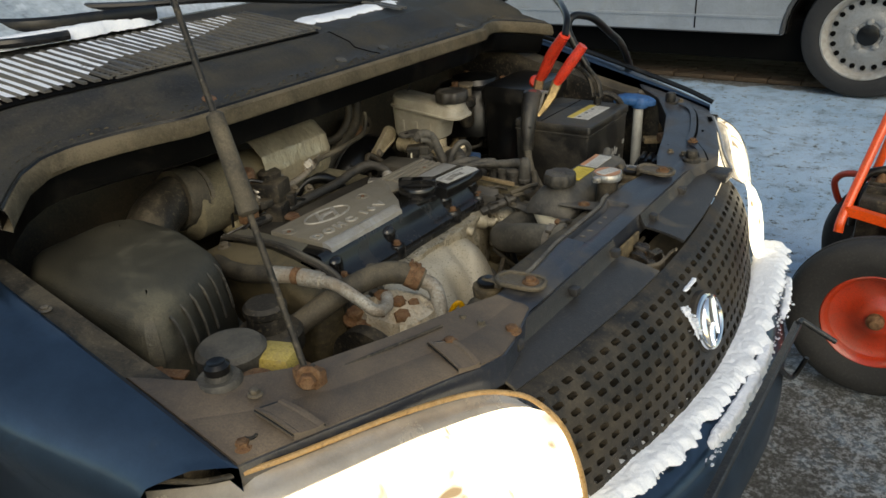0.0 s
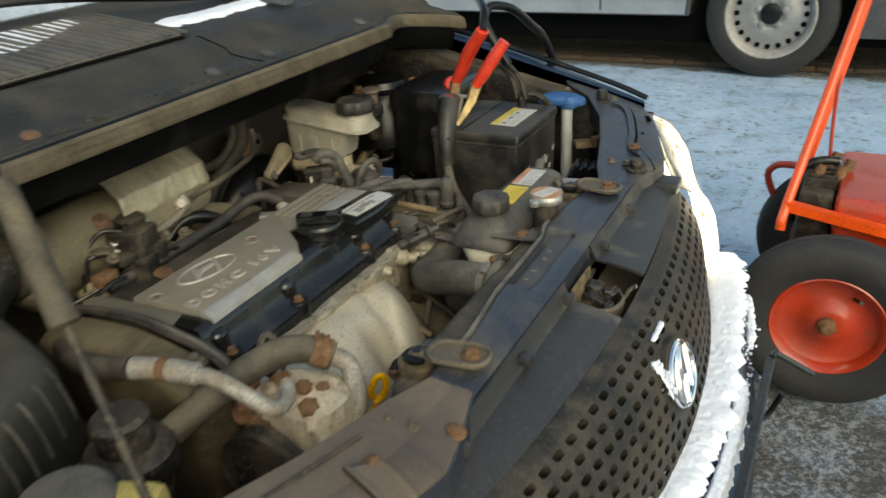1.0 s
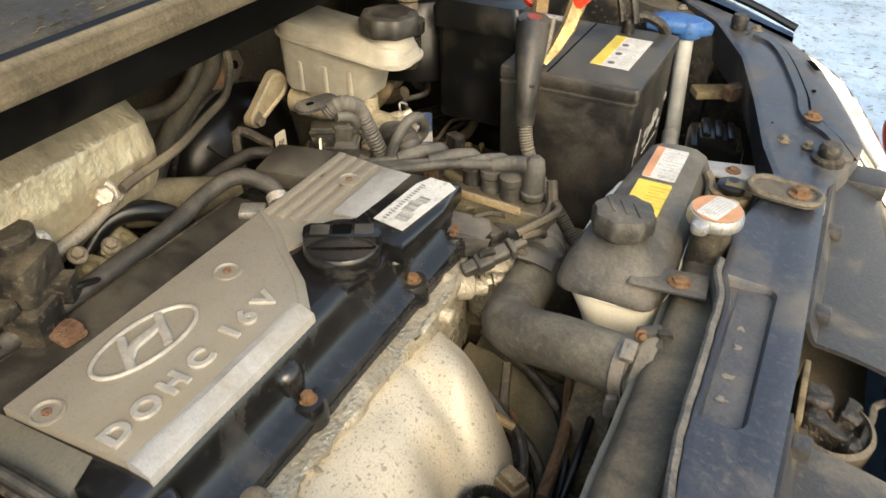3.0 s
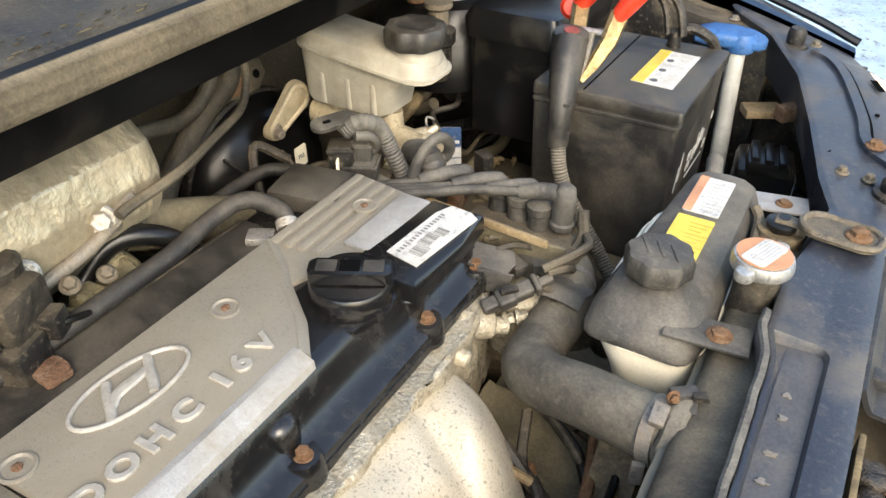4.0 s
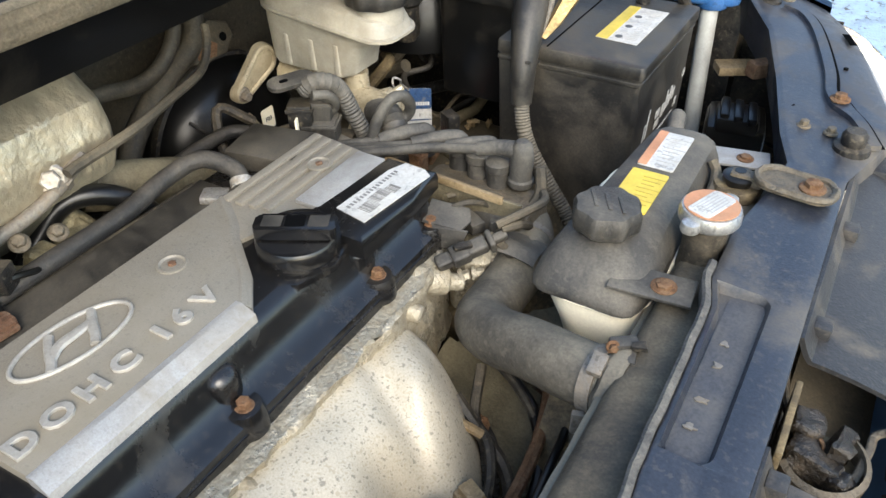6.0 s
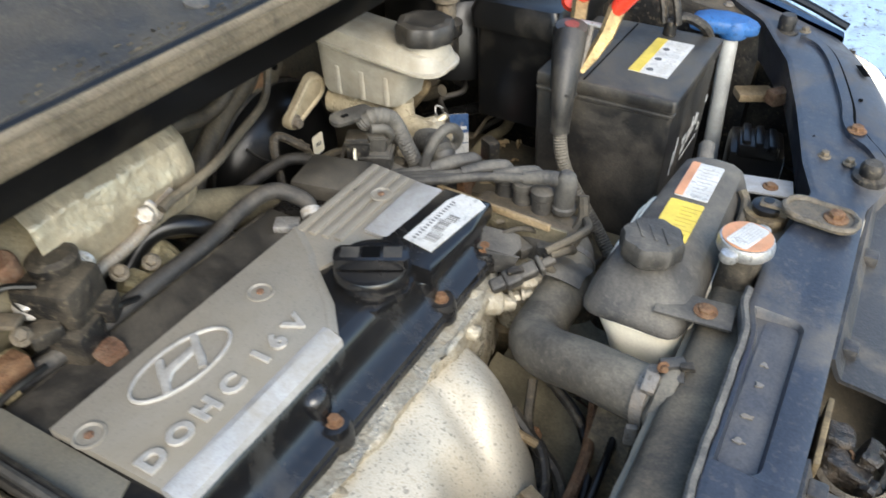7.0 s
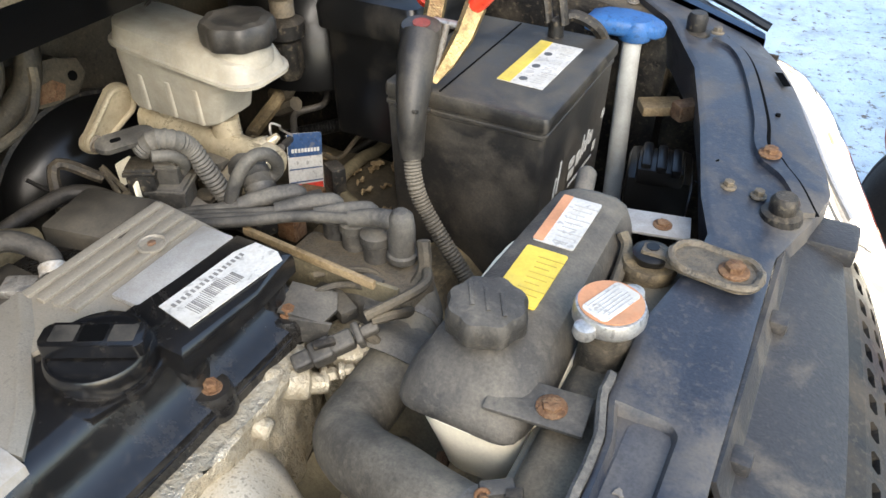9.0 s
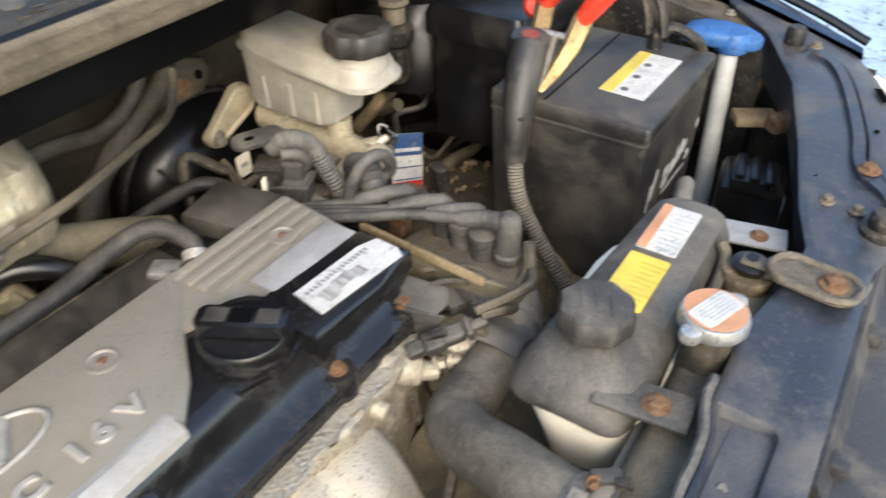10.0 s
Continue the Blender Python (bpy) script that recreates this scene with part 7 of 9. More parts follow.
solo("earth_wire", bm, BRACKET, "thin dusty grey wire beside the battery", "cable")
random.seed(23)
bm = B()
for k in range(26):
    c = Vector((random.uniform(-1.0, -0.84), random.uniform(1.43, 1.55), 0.542))
    turn, size = random.uniform(0, 6.3), random.uniform(0.004, 0.011)
    lean = Matrix.Translation(c) @ Matrix.Rotation(turn, 4, "Z") @ Matrix.Rotation(random.uniform(-0.5, 0.5), 4, "X")
    sheet(bm, lambda u, v: lean @ Vector((size * (u - 0.5) * 1.8, size * (v - 0.5) * math.sin(math.pi * (0.12 + 0.76 * u)), 0.35 * size * (2 * v - 1) ** 2 + 0.002 * math.sin(9 * u + k))), 6, 4, 0.0006)
solo("dry_leaves", bm, TAN, "dry tan leaf scraps on the chassis rail", "leaves", kind="stuff")
relay = thing("vacuum_valve", "dull vacuum valve on a bracket behind the reservoir", "valve", (-0.93, 1.45, 0.70))
bm = B()
lathe(bm, [(0.012, 0.70), (0.017, 0.71), (0.017, 0.745), (0.022, 0.75), (0.022, 0.765), (0.01, 0.77), (0.002, 0.77)], Matrix.Translation((-0.955, 1.44, 0)), 18)
part("body", bm, BLACK, relay)
bm = B()
lathe(bm, [(0.013, 0.772), (0.013, 0.790), (0.018, 0.794), (0.018, 0.80), (0.004, 0.802)], Matrix.Translation((-0.955, 1.44, 0)), 16)
part("cap", bm, BRACKET, relay, "dull steel cap")

# washer filler: blue cap on a milky neck
washer = thing("washer_filler", "blue winged washer cap on a milky filler neck", "filler neck", (-0.60, 1.645, 0.45))
bm = B()
tube(bm, [(-0.612, 1.61, 0.45), (-0.622, 1.635, 0.56), (-0.632, 1.665, 0.66), (-0.638, 1.684, 0.728)], 0.0115, 18)
part("neck", bm, WHITETUBE, washer)
bm = B()
lathe(bm, [(0.019, 0.718), (0.021, 0.722), (0.021, 0.736), (0.017, 0.742), (0.004, 0.743)], Matrix.Translation((-0.636, 1.686, 0)), 24)
rings = []
for x, w, lo, hi in ((-0.694, 0.010, 0.728, 0.738), (-0.690, 0.019, 0.726, 0.742), (-0.675, 0.024, 0.7245, 0.7445), (-0.65, 0.025, 0.7235, 0.744), (-0.625, 0.022, 0.722, 0.7405), (-0.61, 0.015, 0.721, 0.736), (-0.604, 0.007, 0.722, 0.733)):
    mid_y = 1.678 + 0.018 * (x + 0.694) / 0.09
    rings.append([Vector((x, mid_y + y, z)) for y, z in round_rect(0, (lo + hi) / 2, 2 * w, hi - lo, 0.35 * (hi - lo), 3)])
loft(bm, rings)
part("cap", bm, BLUECAP, washer, "bright blue winged cap")

# ---- jumper cable clamp ----
clampt = thing("jump_lead_clamp", "red-handled brass jump lead clamp gripping the battery terminal", "clamp", (-0.765, 1.44, 0.75))
tip, pivot = Vector((-0.751, 1.402, 0.755)), Vector((-0.757, 1.445, 0.790))
for s, low_, end_ in ((-1, Vector((-0.785, 1.476, 0.815)), Vector((-0.7115, 1.445, 0.917))), (1, Vector((-0.731, 1.452, 0.818)), Vector((-0.681, 1.468, 0.894)))):
    bm = B()
    rings = []
    for u, wide in ((0.0, 0.004), (0.25, 0.0075), (0.6, 0.010), (1.0, 0.011)):
        c = tip.lerp(low_, u) + Vector((0.005 * s * math.sin(math.pi * u), 0, 0.0))
        way = (low_ - tip).normalized()
        side = way.cross(Vector((0.6, -0.6, 0.5))).normalized()
        up = side.cross(way)
        rings.append([c + side * wide * a + up * b for a, b in ((-1, 0.0), (-0.7, 0.005), (0.7, 0.005), (1, 0.0), (0.8, -0.002), (-0.8, -0.002))])
    loft(bm, rings)
    part("jaw", bm, BRASS, clampt, "tarnished brass jaw")
    bm = B()
    way = end_ - low_
    tube(bm, [low_ - way * 0.04, low_ + way * 0.2, low_ + way * 0.55 + Vector((0.002 * s, 0, 0.003)), end_], lambda u: 0.0105 + 0.0035 * math.sin(2.6 * u), 14, flat=0.85)
    grip = part("handle", bm, REDGRIP, clampt, "bright red plastic grip")
    for k in range(4):
        bm = B()
        a = way.cross(Vector((0.3, -0.8, 0.4))).normalized() * (0.004 * (k - 1.5))
        n = Vector((0.35, -0.8, 0.2)).normalized() * 0.0105
        tube(bm, [low_ + way * 0.3 + a + n, low_ + way * 0.9 + a + n], 0.0016, 6)
        part("grip_ridge", bm, REDGRIP, grip)
bm = B()
lathe(bm, [(0.004, -0.010), (0.0135, -0.006), (0.0145, 0.002), (0.010, 0.009), (0.002, 0.010)], turned(Vector((-0.797, 1.480, 0.808)), (0.3, -0.9, 0.3)), 18)
part("guard", bm, REDGRIP, clampt, "red thumb guard")
bm = B()
cyl(bm, pivot + Vector((-0.016, 0, 0.006)), pivot + Vector((0.016, 0, 0.006)), 0.0042, seg=12)
part("pivot_pin", bm, STEEL, clampt)
bm = B()
tube(bm, [tip.lerp(pivot, 0.1) + Vector((0.0, -0.006, 0.004)), tip.lerp(pivot, 0.5) + Vector((0.003, -0.008, 0.006)), pivot + Vector((0.002, -0.008, 0.008))], 0.0028, 8, rib=0.4)
part("braid", bm, STEEL, clampt, "bright braided strap")
cablet = thing("jump_lead", "thick black jump lead looping away over the far fender", "cable", (-0.66, 1.60, 0.75))
bm = B()
tube(bm, [(-0.7115, 1.445, 0.915), (-0.722, 1.475, 0.945), (-0.765, 1.535, 0.962), (-0.809, 1.60, 0.964), (-0.87, 1.66, 0.995), (-0.96, 1.72, 0.985), (-1.08, 1.775, 0.925), (-1.3, 1.80, 0.915)], 0.0075, 10)
part("cable", bm, BLACKCLEAN, cablet)
bm = B()
tube(bm, [(-0.725, 1.585, 0.825), (-0.75, 1.58, 0.865), (-0.772, 1.582, 0.905), (-0.769, 1.60, 0.929), (-0.756, 1.63, 0.927), (-0.741, 1.66, 0.914), (-0.732, 1.72, 0.877), (-0.724, 1.79, 0.828), (-0.715, 1.88, 0.70)], 0.0085, 10)
part("cable", bm, BLACKCLEAN, cablet)
clampb = thing("jump_lead_clamp", "dark jump lead clamp on the far terminal", "clamp", (-0.70, 1.59, 0.75))
for dx in (-0.008, 0.010):
    bm = B()
    tube(bm, [(-0.700 + dx, 1.588, 0.758), (-0.708 + dx, 1.592, 0.785), (-0.722 + dx, 1.60, 0.80), (-0.735 + dx, 1.58, 0.828)], 0.008, 10, flat=0.6)
    part("jaw", bm, BLACK, clampb)

# ---- coolant expansion tank ----
tank = thing("coolant_tank", "milky coolant tank with a dusty black top and a ribbed cap", "coolant tank", (-0.575, 1.24, 0.60))
bm = B()
loft(bm, [ring_at(*q) for q in ((-0.565, 1.189, 0.052, 0.118, 0.018, 0.602), (-0.565, 1.187, 0.062, 0.132, 0.022, 0.607), (-0.567, 1.190, 0.073, 0.152, 0.026, 0.636), (-0.572, 1.204, 0.087, 0.184, 0.033, 0.655), (-0.5765, 1.216, 0.094, 0.206, 0.036, 0.667), (-0.577, 1.217, 0.096, 0.210, 0.036, 0.670), (-0.577, 1.219, 0.092, 0.204, 0.036, 0.675), (-0.577, 1.224, 0.084, 0.19, 0.034, 0.684))])
part("lower_tank", bm, TANKMILK, tank, "milky cream lower tank")
bm = B()


def tank_ring(y, hw, ztop, xc):
    low, h = 0.668, ztop - 0.668
    half = [(1.0, 0.0), (1.02, 0.10), (0.975, 0.42), (0.80, 0.82), (0.5, 0.98)]
    prof = [(-a, q) for a, q in half] + [(0.0, 1.02)] + half[::-1]
    return [Vector((xc + hw * a, y, low + h * q)) for a, q in prof]


loft(bm, [tank_ring(*q) for q in ((1.110, 0.030, 0.672, -0.578), (1.1115, 0.037, 0.676, -0.578), (1.116, 0.043, 0.683, -0.578), (1.126, 0.047, 0.691, -0.578), (1.142, 0.049, 0.700, -0.577), (1.165, 0.049, 0.706, -0.576), (1.22, 0.045, 0.708, -0.575), (1.33, 0.040, 0.708, -0.573), (1.365, 0.038, 0.706, -0.572), (1.378, 0.032, 0.700, -0.571), (1.384, 0.020, 0.690, -0.571))])
part("upper_tank", bm, GREYPLASTIC, tank, "dusty dark upper tank")
bm = B()
ring = [p + Vector((0, 0, 0)) for p in ring_at(-0.577, 1.218, 0.098, 0.212, 0.036, 0.668)]
tube(bm, [*ring, ring[0]], 0.0022, 6, straight=True)
part("weld_seam", bm, TANKMILK, tank, "pale moulded seam")
bm = B()
lathe(bm, [(0.021, 0.700), (0.021, 0.712)], Matrix.Translation((-0.583, 1.172, 0)), 24)
part("neck", bm, GREYPLASTIC, tank)
bm = B()
lathe(bm, [(0.026, 0.708), (0.0285, 0.711), (0.0285, 0.724), (0.026, 0.729), (0.018, 0.7305), (0.002, 0.731)], Matrix.Translation((-0.583, 1.172, 0)), 48, lobes=8, lobe=0.05)
tcap = part("cap", bm, GREYPLASTIC, tank, "dusty black scalloped cap")
for k, r in enumerate((0.0, 0.012, -0.012)):
    bm = B()
    box(bm, (-0.583 + r, 1.172, 0.7312), (0.003, 0.024, 0.0008), 0.0003, 30)
    part("moulded_mark", bm, GREYPLASTIC, tcap)
for yc, sy, material, label in ((1.311, 0.070, PAPER, "white printed coolant label with an orange edge"), (1.233, 0.068, YELLOW, "bright yellow coolant warning label")):
    bm = B()
    prism(bm, round_rect(-0.5755, yc, 0.034, sy, 0.002, 2), 0.7085, 0.7100)
    lb = part("label", bm, material, tank, label)
    if material is PAPER:
        bm = B()
        prism(bm, round_rect(-0.588, yc, 0.0085, sy, 0.001, 2), 0.7100, 0.7105)
        part("edge", bm, ORANGE, lb, "orange edge")
    bm = B()
    for k in range(9):
        box(bm, (-0.571 + 0.0012 * (k % 3), yc - sy * 0.42 + sy * 0.095 * k, 0.7104 if material is PAPER else 0.7102), (0.012 + 0.0045 * ((k * 7) % 3), 0.0009, 0.0004))
    part("print", bm, PALEPRINT if material is PAPER else YELLOWINK, lb)
for at, spin, material in (((-0.528, 1.137, 0.690), 6, GREYPLASTIC), ((-0.522, 1.385, 0.678), 12, SILVEREDGE)):
    bm = B()
    box(bm, at, (0.066, 0.034, 0.003), 0.001, spin)
    brk = part("bracket", bm, material, tank, "flat bracket")
    bm = B()
    hexbolt(bm, Vector(at) + Vector((0.009, 0.0, 0.0018)), 0.0068 if at[1] < 1.2 else 0.0055, 0.004)
    part("bolt", bm, RUST, brk, "rusty bolt")
bm = B()
tube(bm, [(-0.535, 1.33, 0.70), (-0.527, 1.32, 0.69), (-0.522, 1.26, 0.68), (-0.515, 1.20, 0.675)], 0.005, 8)
part("overflow_pipe", bm, RUBBER, tank)
bm = B()
lathe(bm, [(0.009, 0), (0.009, 0.03), (0.006, 0.034)], turned((-0.585, 1.375, 0.69), (-0.2, 0.9, 0.35)), 12)
part("nipple", bm, GREYPLASTIC, tank)

# ---- radiator with its cap and top hose ----
radiator = thing("radiator", "dusty radiator with a plastic top tank behind the crossmember", "radiator", (-0.51, 1.06, 0.30))
bm = B()
box(bm, (-0.500, 1.06, 0.652), (0.048, 0.60, 0.058), 0.016, seg=4)
part("top_tank", bm, RUBBER, radiator, "dusty grey-black top tank")
bm = B()
box(bm, (-0.512, 1.06, 0.45), (0.03, 0.58, 0.37), 0.004)
part("core", bm, DARK, radiator)
bm = B()
box(bm, (-0.5265, 1.05, 0.664), (0.006, 0.55, 0.005), 0.0015)
bmesh.ops.subdivide_edges(bm, edges=[q for q in bm.edges if q.calc_length() > 0.1], cuts=40, use_grid_fill=True)
rough_up(bm, 0.001, 60)
part("crimp_strip", bm, TIMINGTOP, radiator, "dull crimped strip")
for k in range(40):
    bm = B()
    box(bm, (-0.5262 + 0.0008 * math.sin(7 * k), 0.79 + 0.0135 * k, 0.655), (0.005, 0.0085, 0.020), 0.0015, seg=1)
    part("crimp_tab", bm, CAST if k % 5 else OLDSTEEL, radiator)
bm = B()
lathe(bm, [(0.020, 0.66), (0.018, 0.69), (0.019, 0.716)], Matrix.Translation((-0.508, 1.208, 0)), 20)
part("filler_neck", bm, BLACK, radiator)
bm = B()
for k in range(2):
    a = radians(70 + 180 * k)
    lathe(bm, [(0.0075, 0.7175), (0.0085, 0.720), (0.0075, 0.726), (0.005, 0.7275)], Matrix.Translation((-0.508 + 0.026 * math.cos(a), 1.208 + 0.026 * math.sin(a), 0)), 16)
lathe(bm, [(0.0245, 0.7175), (0.0255, 0.7195), (0.0255, 0.725), (0.0238, 0.7295), (0.021, 0.7305), (0.002, 0.7305)], Matrix.Translation((-0.508, 1.208, 0)), 32)
rcap = part("cap", bm, CAPMETAL, radiator, "bright metal cap with an orange and white label")
bm = B()
lathe(bm, [(0.0225, 0.7305), (0.0225, 0.7312), (0.002, 0.7312)], Matrix.Translation((-0.508, 1.208, 0)), 32)
part("label_ring", bm, ORANGE, rcap, "orange label")
rm = plate_matrix((-0.508, 1.208, 0.7312), (0.35, 0.94, 0), (-0.94, 0.35, 0))
bm = B()
prism(bm, round_rect(0, 0, 0.040, 0.021, 0.004), 0, 0.0005, rm)
part("label_band", bm, PAPER, rcap, "white label band")
bm = B()
for k in range(6):
    prism(bm, round_rect(0.0, -0.0075 + 0.003 * k, 0.026 + 0.003 * (k % 3), 0.0006, 0.0002, 2), 0.0005, 0.0009, rm)
part("print", bm, PALEPRINT, rcap)
hose = thing("radiator_hose", "thick dusty black radiator hose bending from radiator to engine", "hose", (-0.62, 1.10, 0.58))
bm = B()
tube(bm, [(-0.520, 1.055, 0.652), (-0.565, 1.063, 0.646), (-0.60, 1.075, 0.636), (-0.640, 1.088, 0.622), (-0.664, 1.108, 0.613), (-0.668, 1.145, 0.609), (-0.668, 1.19, 0.614), (-0.678, 1.23, 0.622), (-0.70, 1.26, 0.62)], 0.026, 20, 8)
part("hose", bm, HOSEGREY, hose)
bm = B()
tube(bm, [(-0.531, 1.0565, 0.650), (-0.542, 1.058, 0.6485)], 0.0284, 28, straight=True)
box(bm, (-0.5365, 1.046, 0.6775), (0.012, 0.018, 0.008), 0.002, axis=(0, -0.4, 1))
box(bm, (-0.540, 1.026, 0.632), (0.010, 0.006, 0.022), 0.002, 20)
part("spring_clamp", bm, OLDSTEEL, hose, "dull spring clamp")
bm = B()
lathe(bm, [(0.030, -0.006), (0.032, -0.002), (0.031, 0.006), (0.026, 0.010)], turned((-0.522, 1.0553, 0.652), (-1, 0.06, 0)), 24)
bmesh.ops.subdivide_edges(bm, edges=bm.edges[:], cuts=1, use_grid_fill=True)
rough_up(bm, 0.003, 60)
part("neck_flange", bm, HOSEGREY, hose, "lumpy dusty neck flange")
clipb = thing("radiator_clip", "black radiator mounting clip with a rusty bolt", "clip", (-0.525, 1.10, 0.66))
bm = B()
box(bm, (-0.526, 1.070, 0.682), (0.022, 0.012, 0.010), 0.003, 35)
box(bm, (-0.520, 1.064, 0.672), (0.012, 0.022, 0.022), 0.003, 15)
part("clip", bm, GREYPLASTIC, clipb)
bm = B()
prism(bm, [(0, -0.003), (0.011, -0.005), (0.010, 0.004), (0, 0.003)], 0, 0.004, plate_matrix((-0.519, 1.068, 0.684), (0.9, 0.3, 0.2), (-0.3, 0.9, 0)), 0.001)
part("hook", bm, BLACK, clipb, "black hook")
bm = B()
hexbolt(bm, (-0.532, 1.062, 0.6845), 0.0034, 0.006, (0.5, -0.8, 0.35))
part("bolt", bm, RUST, clipb, "rusty bolt")
fan = thing("fan_shroud", "grimy radiator fan shroud below the hose", "fan shroud", (-0.575, 1.06, 0.30))
bm = B()
lathe(bm, [(0.16, -0.02), (0.165, 0.02), (0.15, 0.024), (0.148, -0.02)], turned((-0.565, 1.20, 0.47), (1, 0, 0)), 40)
part("ring", bm, DARK, fan)
bm = B()
lathe(bm, [(0.05, -0.03), (0.05, 0.03), (0.03, 0.04), (0.004, 0.04)], turned((-0.575, 1.20, 0.47), (-1, 0, 0)), 24)
part("motor", bm, DARK, fan)
for k in range(5):
    bm = B()
    a = 2 * math.pi * k / 5
    c = Vector((-0.565, 1.20 + 0.10 * math.cos(a), 0.47 + 0.10 * math.sin(a)))
    box(bm, c, (0.006, 0.10, 0.05), 0.002, math.degrees(a), (1, 0, 0))
    part("blade", bm, DARK, fan)
# wires, brackets and lumps in the gap between head and radiator
for k, (pts, r, material) in enumerate((
    ([(-0.68, 1.16, 0.56), (-0.645, 1.13, 0.535), (-0.60, 1.09, 0.54), (-0.575, 1.05, 0.52), (-0.57, 1.0, 0.48)], 0.006, BLACKCLEAN),
    ([(-0.62, 1.20, 0.53), (-0.585, 1.15, 0.56), (-0.565, 1.09, 0.565), (-0.56, 1.02, 0.55), (-0.565, 0.96, 0.50)], 0.004, BLACKCLEAN),
    ([(-0.65, 1.08, 0.50), (-0.62, 1.04, 0.53), (-0.60, 1.0, 0.50), (-0.60, 0.96, 0.46)], 0.008, HOSEDARK),
    ([(-0.67, 1.19, 0.50), (-0.63, 1.16, 0.52), (-0.60, 1.17, 0.50), (-0.58, 1.20, 0.46)], 0.010, OLIVE),
)):
    bm = B()
    tube(bm, pts, r, 10, rib=0.12 if k == 2 else 0.0)
    solo("wire" if r < 0.007 else "lower_hose", bm, material, "black wire looped below the radiator hose" if r < 0.007 else "dusty hose low behind the radiator", "cable" if r < 0.007 else "hose")
starter = thing("lower_bracket", "rust-brown steel bracket low beside the heat shield", "bracket", (-0.63, 1.10, 0.46))
for c, s, spin, material in (((-0.640, 1.105, 0.490), (0.05, 0.035, 0.012), 25, RUST), ((-0.62, 1.135, 0.480), (0.03, 0.05, 0.02), -15, COPPER), ((-0.60, 1.07, 0.470), (0.04, 0.02, 0.03), 40, OLIVE), ((-0.605, 1.19, 0.50), (0.022, 0.03, 0.03), 10, COPPER)):
    bm = B()
    box(bm, c, s, 0.003, spin)
    bmesh.ops.subdivide_edges(bm, edges=bm.edges[:], cuts=2, use_grid_fill=True)
    rough_up(bm, 0.003, 70)
    part("plate", bm, material, starter)
bm = B()
hexbolt(bm, (-0.640, 1.105, 0.496), 0.008, 0.008)
part("bolt", bm, RUST, starter)
gear = thing("gearbox", "grimy cast gearbox casing low in the bay", "gearbox", (-0.78, 1.33, 0.28))
bm = B()
loft(bm, [ring_at(-0.79, 1.32, *q) for q in ((0.22, 0.26, 0.06, 0.30), (0.26, 0.28, 0.08, 0.42), (0.24, 0.26, 0.08, 0.52), (0.16, 0.2, 0.06, 0.56))])
bmesh.ops.subdivide_edges(bm, edges=bm.edges[:], cuts=2, use_grid_fill=True)
rough_up(bm, 0.02, 18)
part("casing", bm, DARK, gear)
random.seed(11)
for k in range(12):
    bm = B()
    c = Vector((random.uniform(-0.93, -0.62), random.uniform(1.18, 1.42), random.uniform(0.52, 0.565)))
    turn = random.uniform(0, 6.3)
    pts = [c + Vector((0.05 * math.cos(turn + 0.6 * j), 0.05 * math.sin(turn + 0.6 * j), 0.012 * math.sin(1.3 * j + turn))) for j in range(5)]
    tube(bm, pts, random.uniform(0.003, 0.008), 8)
    part("pipe", bm, random.choice((DARK, RUST, DARK, RUBBER, BLACK)), gear)

# ---- belt end: pump, pipes, alternator, reservoirs, air filter box ----
pump = thing("power_steering_pump", "rust-stained cast steering pump with bolts and a pulley", "pump", (-0.63, 0.74, 0.55))
bm = B()
loft(bm, [ring_at(-0.625, 0.745, *q) for q in ((0.10, 0.08, 0.03, 0.56), (0.11, 0.09, 0.035, 0.62), (0.10, 0.085, 0.03, 0.652), (0.06, 0.05, 0.02, 0.662))])
bmesh.ops.subdivide_edges(bm, edges=bm.edges[:], cuts=2, use_grid_fill=True)
rough_up(bm, 0.010, 50)
part("casing", bm, PUMPCAST, pump)
for x, y, z, r in ((-0.652, 0.742, 0.660, 0.0125), (-0.618, 0.738, 0.662, 0.010), (-0.602, 0.752, 0.656, 0.0085), (-0.600, 0.722, 0.652, 0.012), (-0.69, 0.735, 0.650, 0.010), (-0.68, 0.712, 0.640, 0.013), (-0.655, 0.70, 0.63, 0.012)):
    bm = B()
    hexbolt(bm, (x, y, z - 0.006), r, 0.018, (0.1, -0.25, 1))
    part("bolt", bm, RUST, pump, "rusty bolt")
bm = B()
lathe(bm, [(0.055, -0.012), (0.058, -0.010), (0.050, -0.004), (0.058, 0.002), (0.050, 0.008), (0.058, 0.012), (0.03, 0.012), (0.02, 0.006), (0.004, 0.006)], turned((-0.62, 0.665, 0.60), (0, -1, 0)), 32)
part("pulley", bm, BLACK, pump, "dark grooved pulley")
for a, b, r in (((-0.695, 0.752, 0.640), (-0.664, 0.716, 0.646), 0.011), ((-0.632, 0.712, 0.648), (-0.628, 0.735, 0.662), 0.009), ((-0.640, 0.722, 0.64), (-0.660, 0.748, 0.655), 0.014)):
    bm = B()
    cyl(bm, a, b, r, r * 0.85, 14, 0.002)
    bmesh.ops.subdivide_edges(bm, edges=[q for q in bm.edges if q.calc_length() > 0.015], cuts=3, use_grid_fill=True)
    rough_up(bm, 0.003, 70)
    part("cast_lug", bm, RUST if r < 0.0105 else PUMPCAST, pump, "rust-stained cast lug")
pipe = thing("steering_pipe", "bent steel steering pipe with crimped silver fittings", "pipe", (-0.68, 0.65, 0.66))
bm = B()
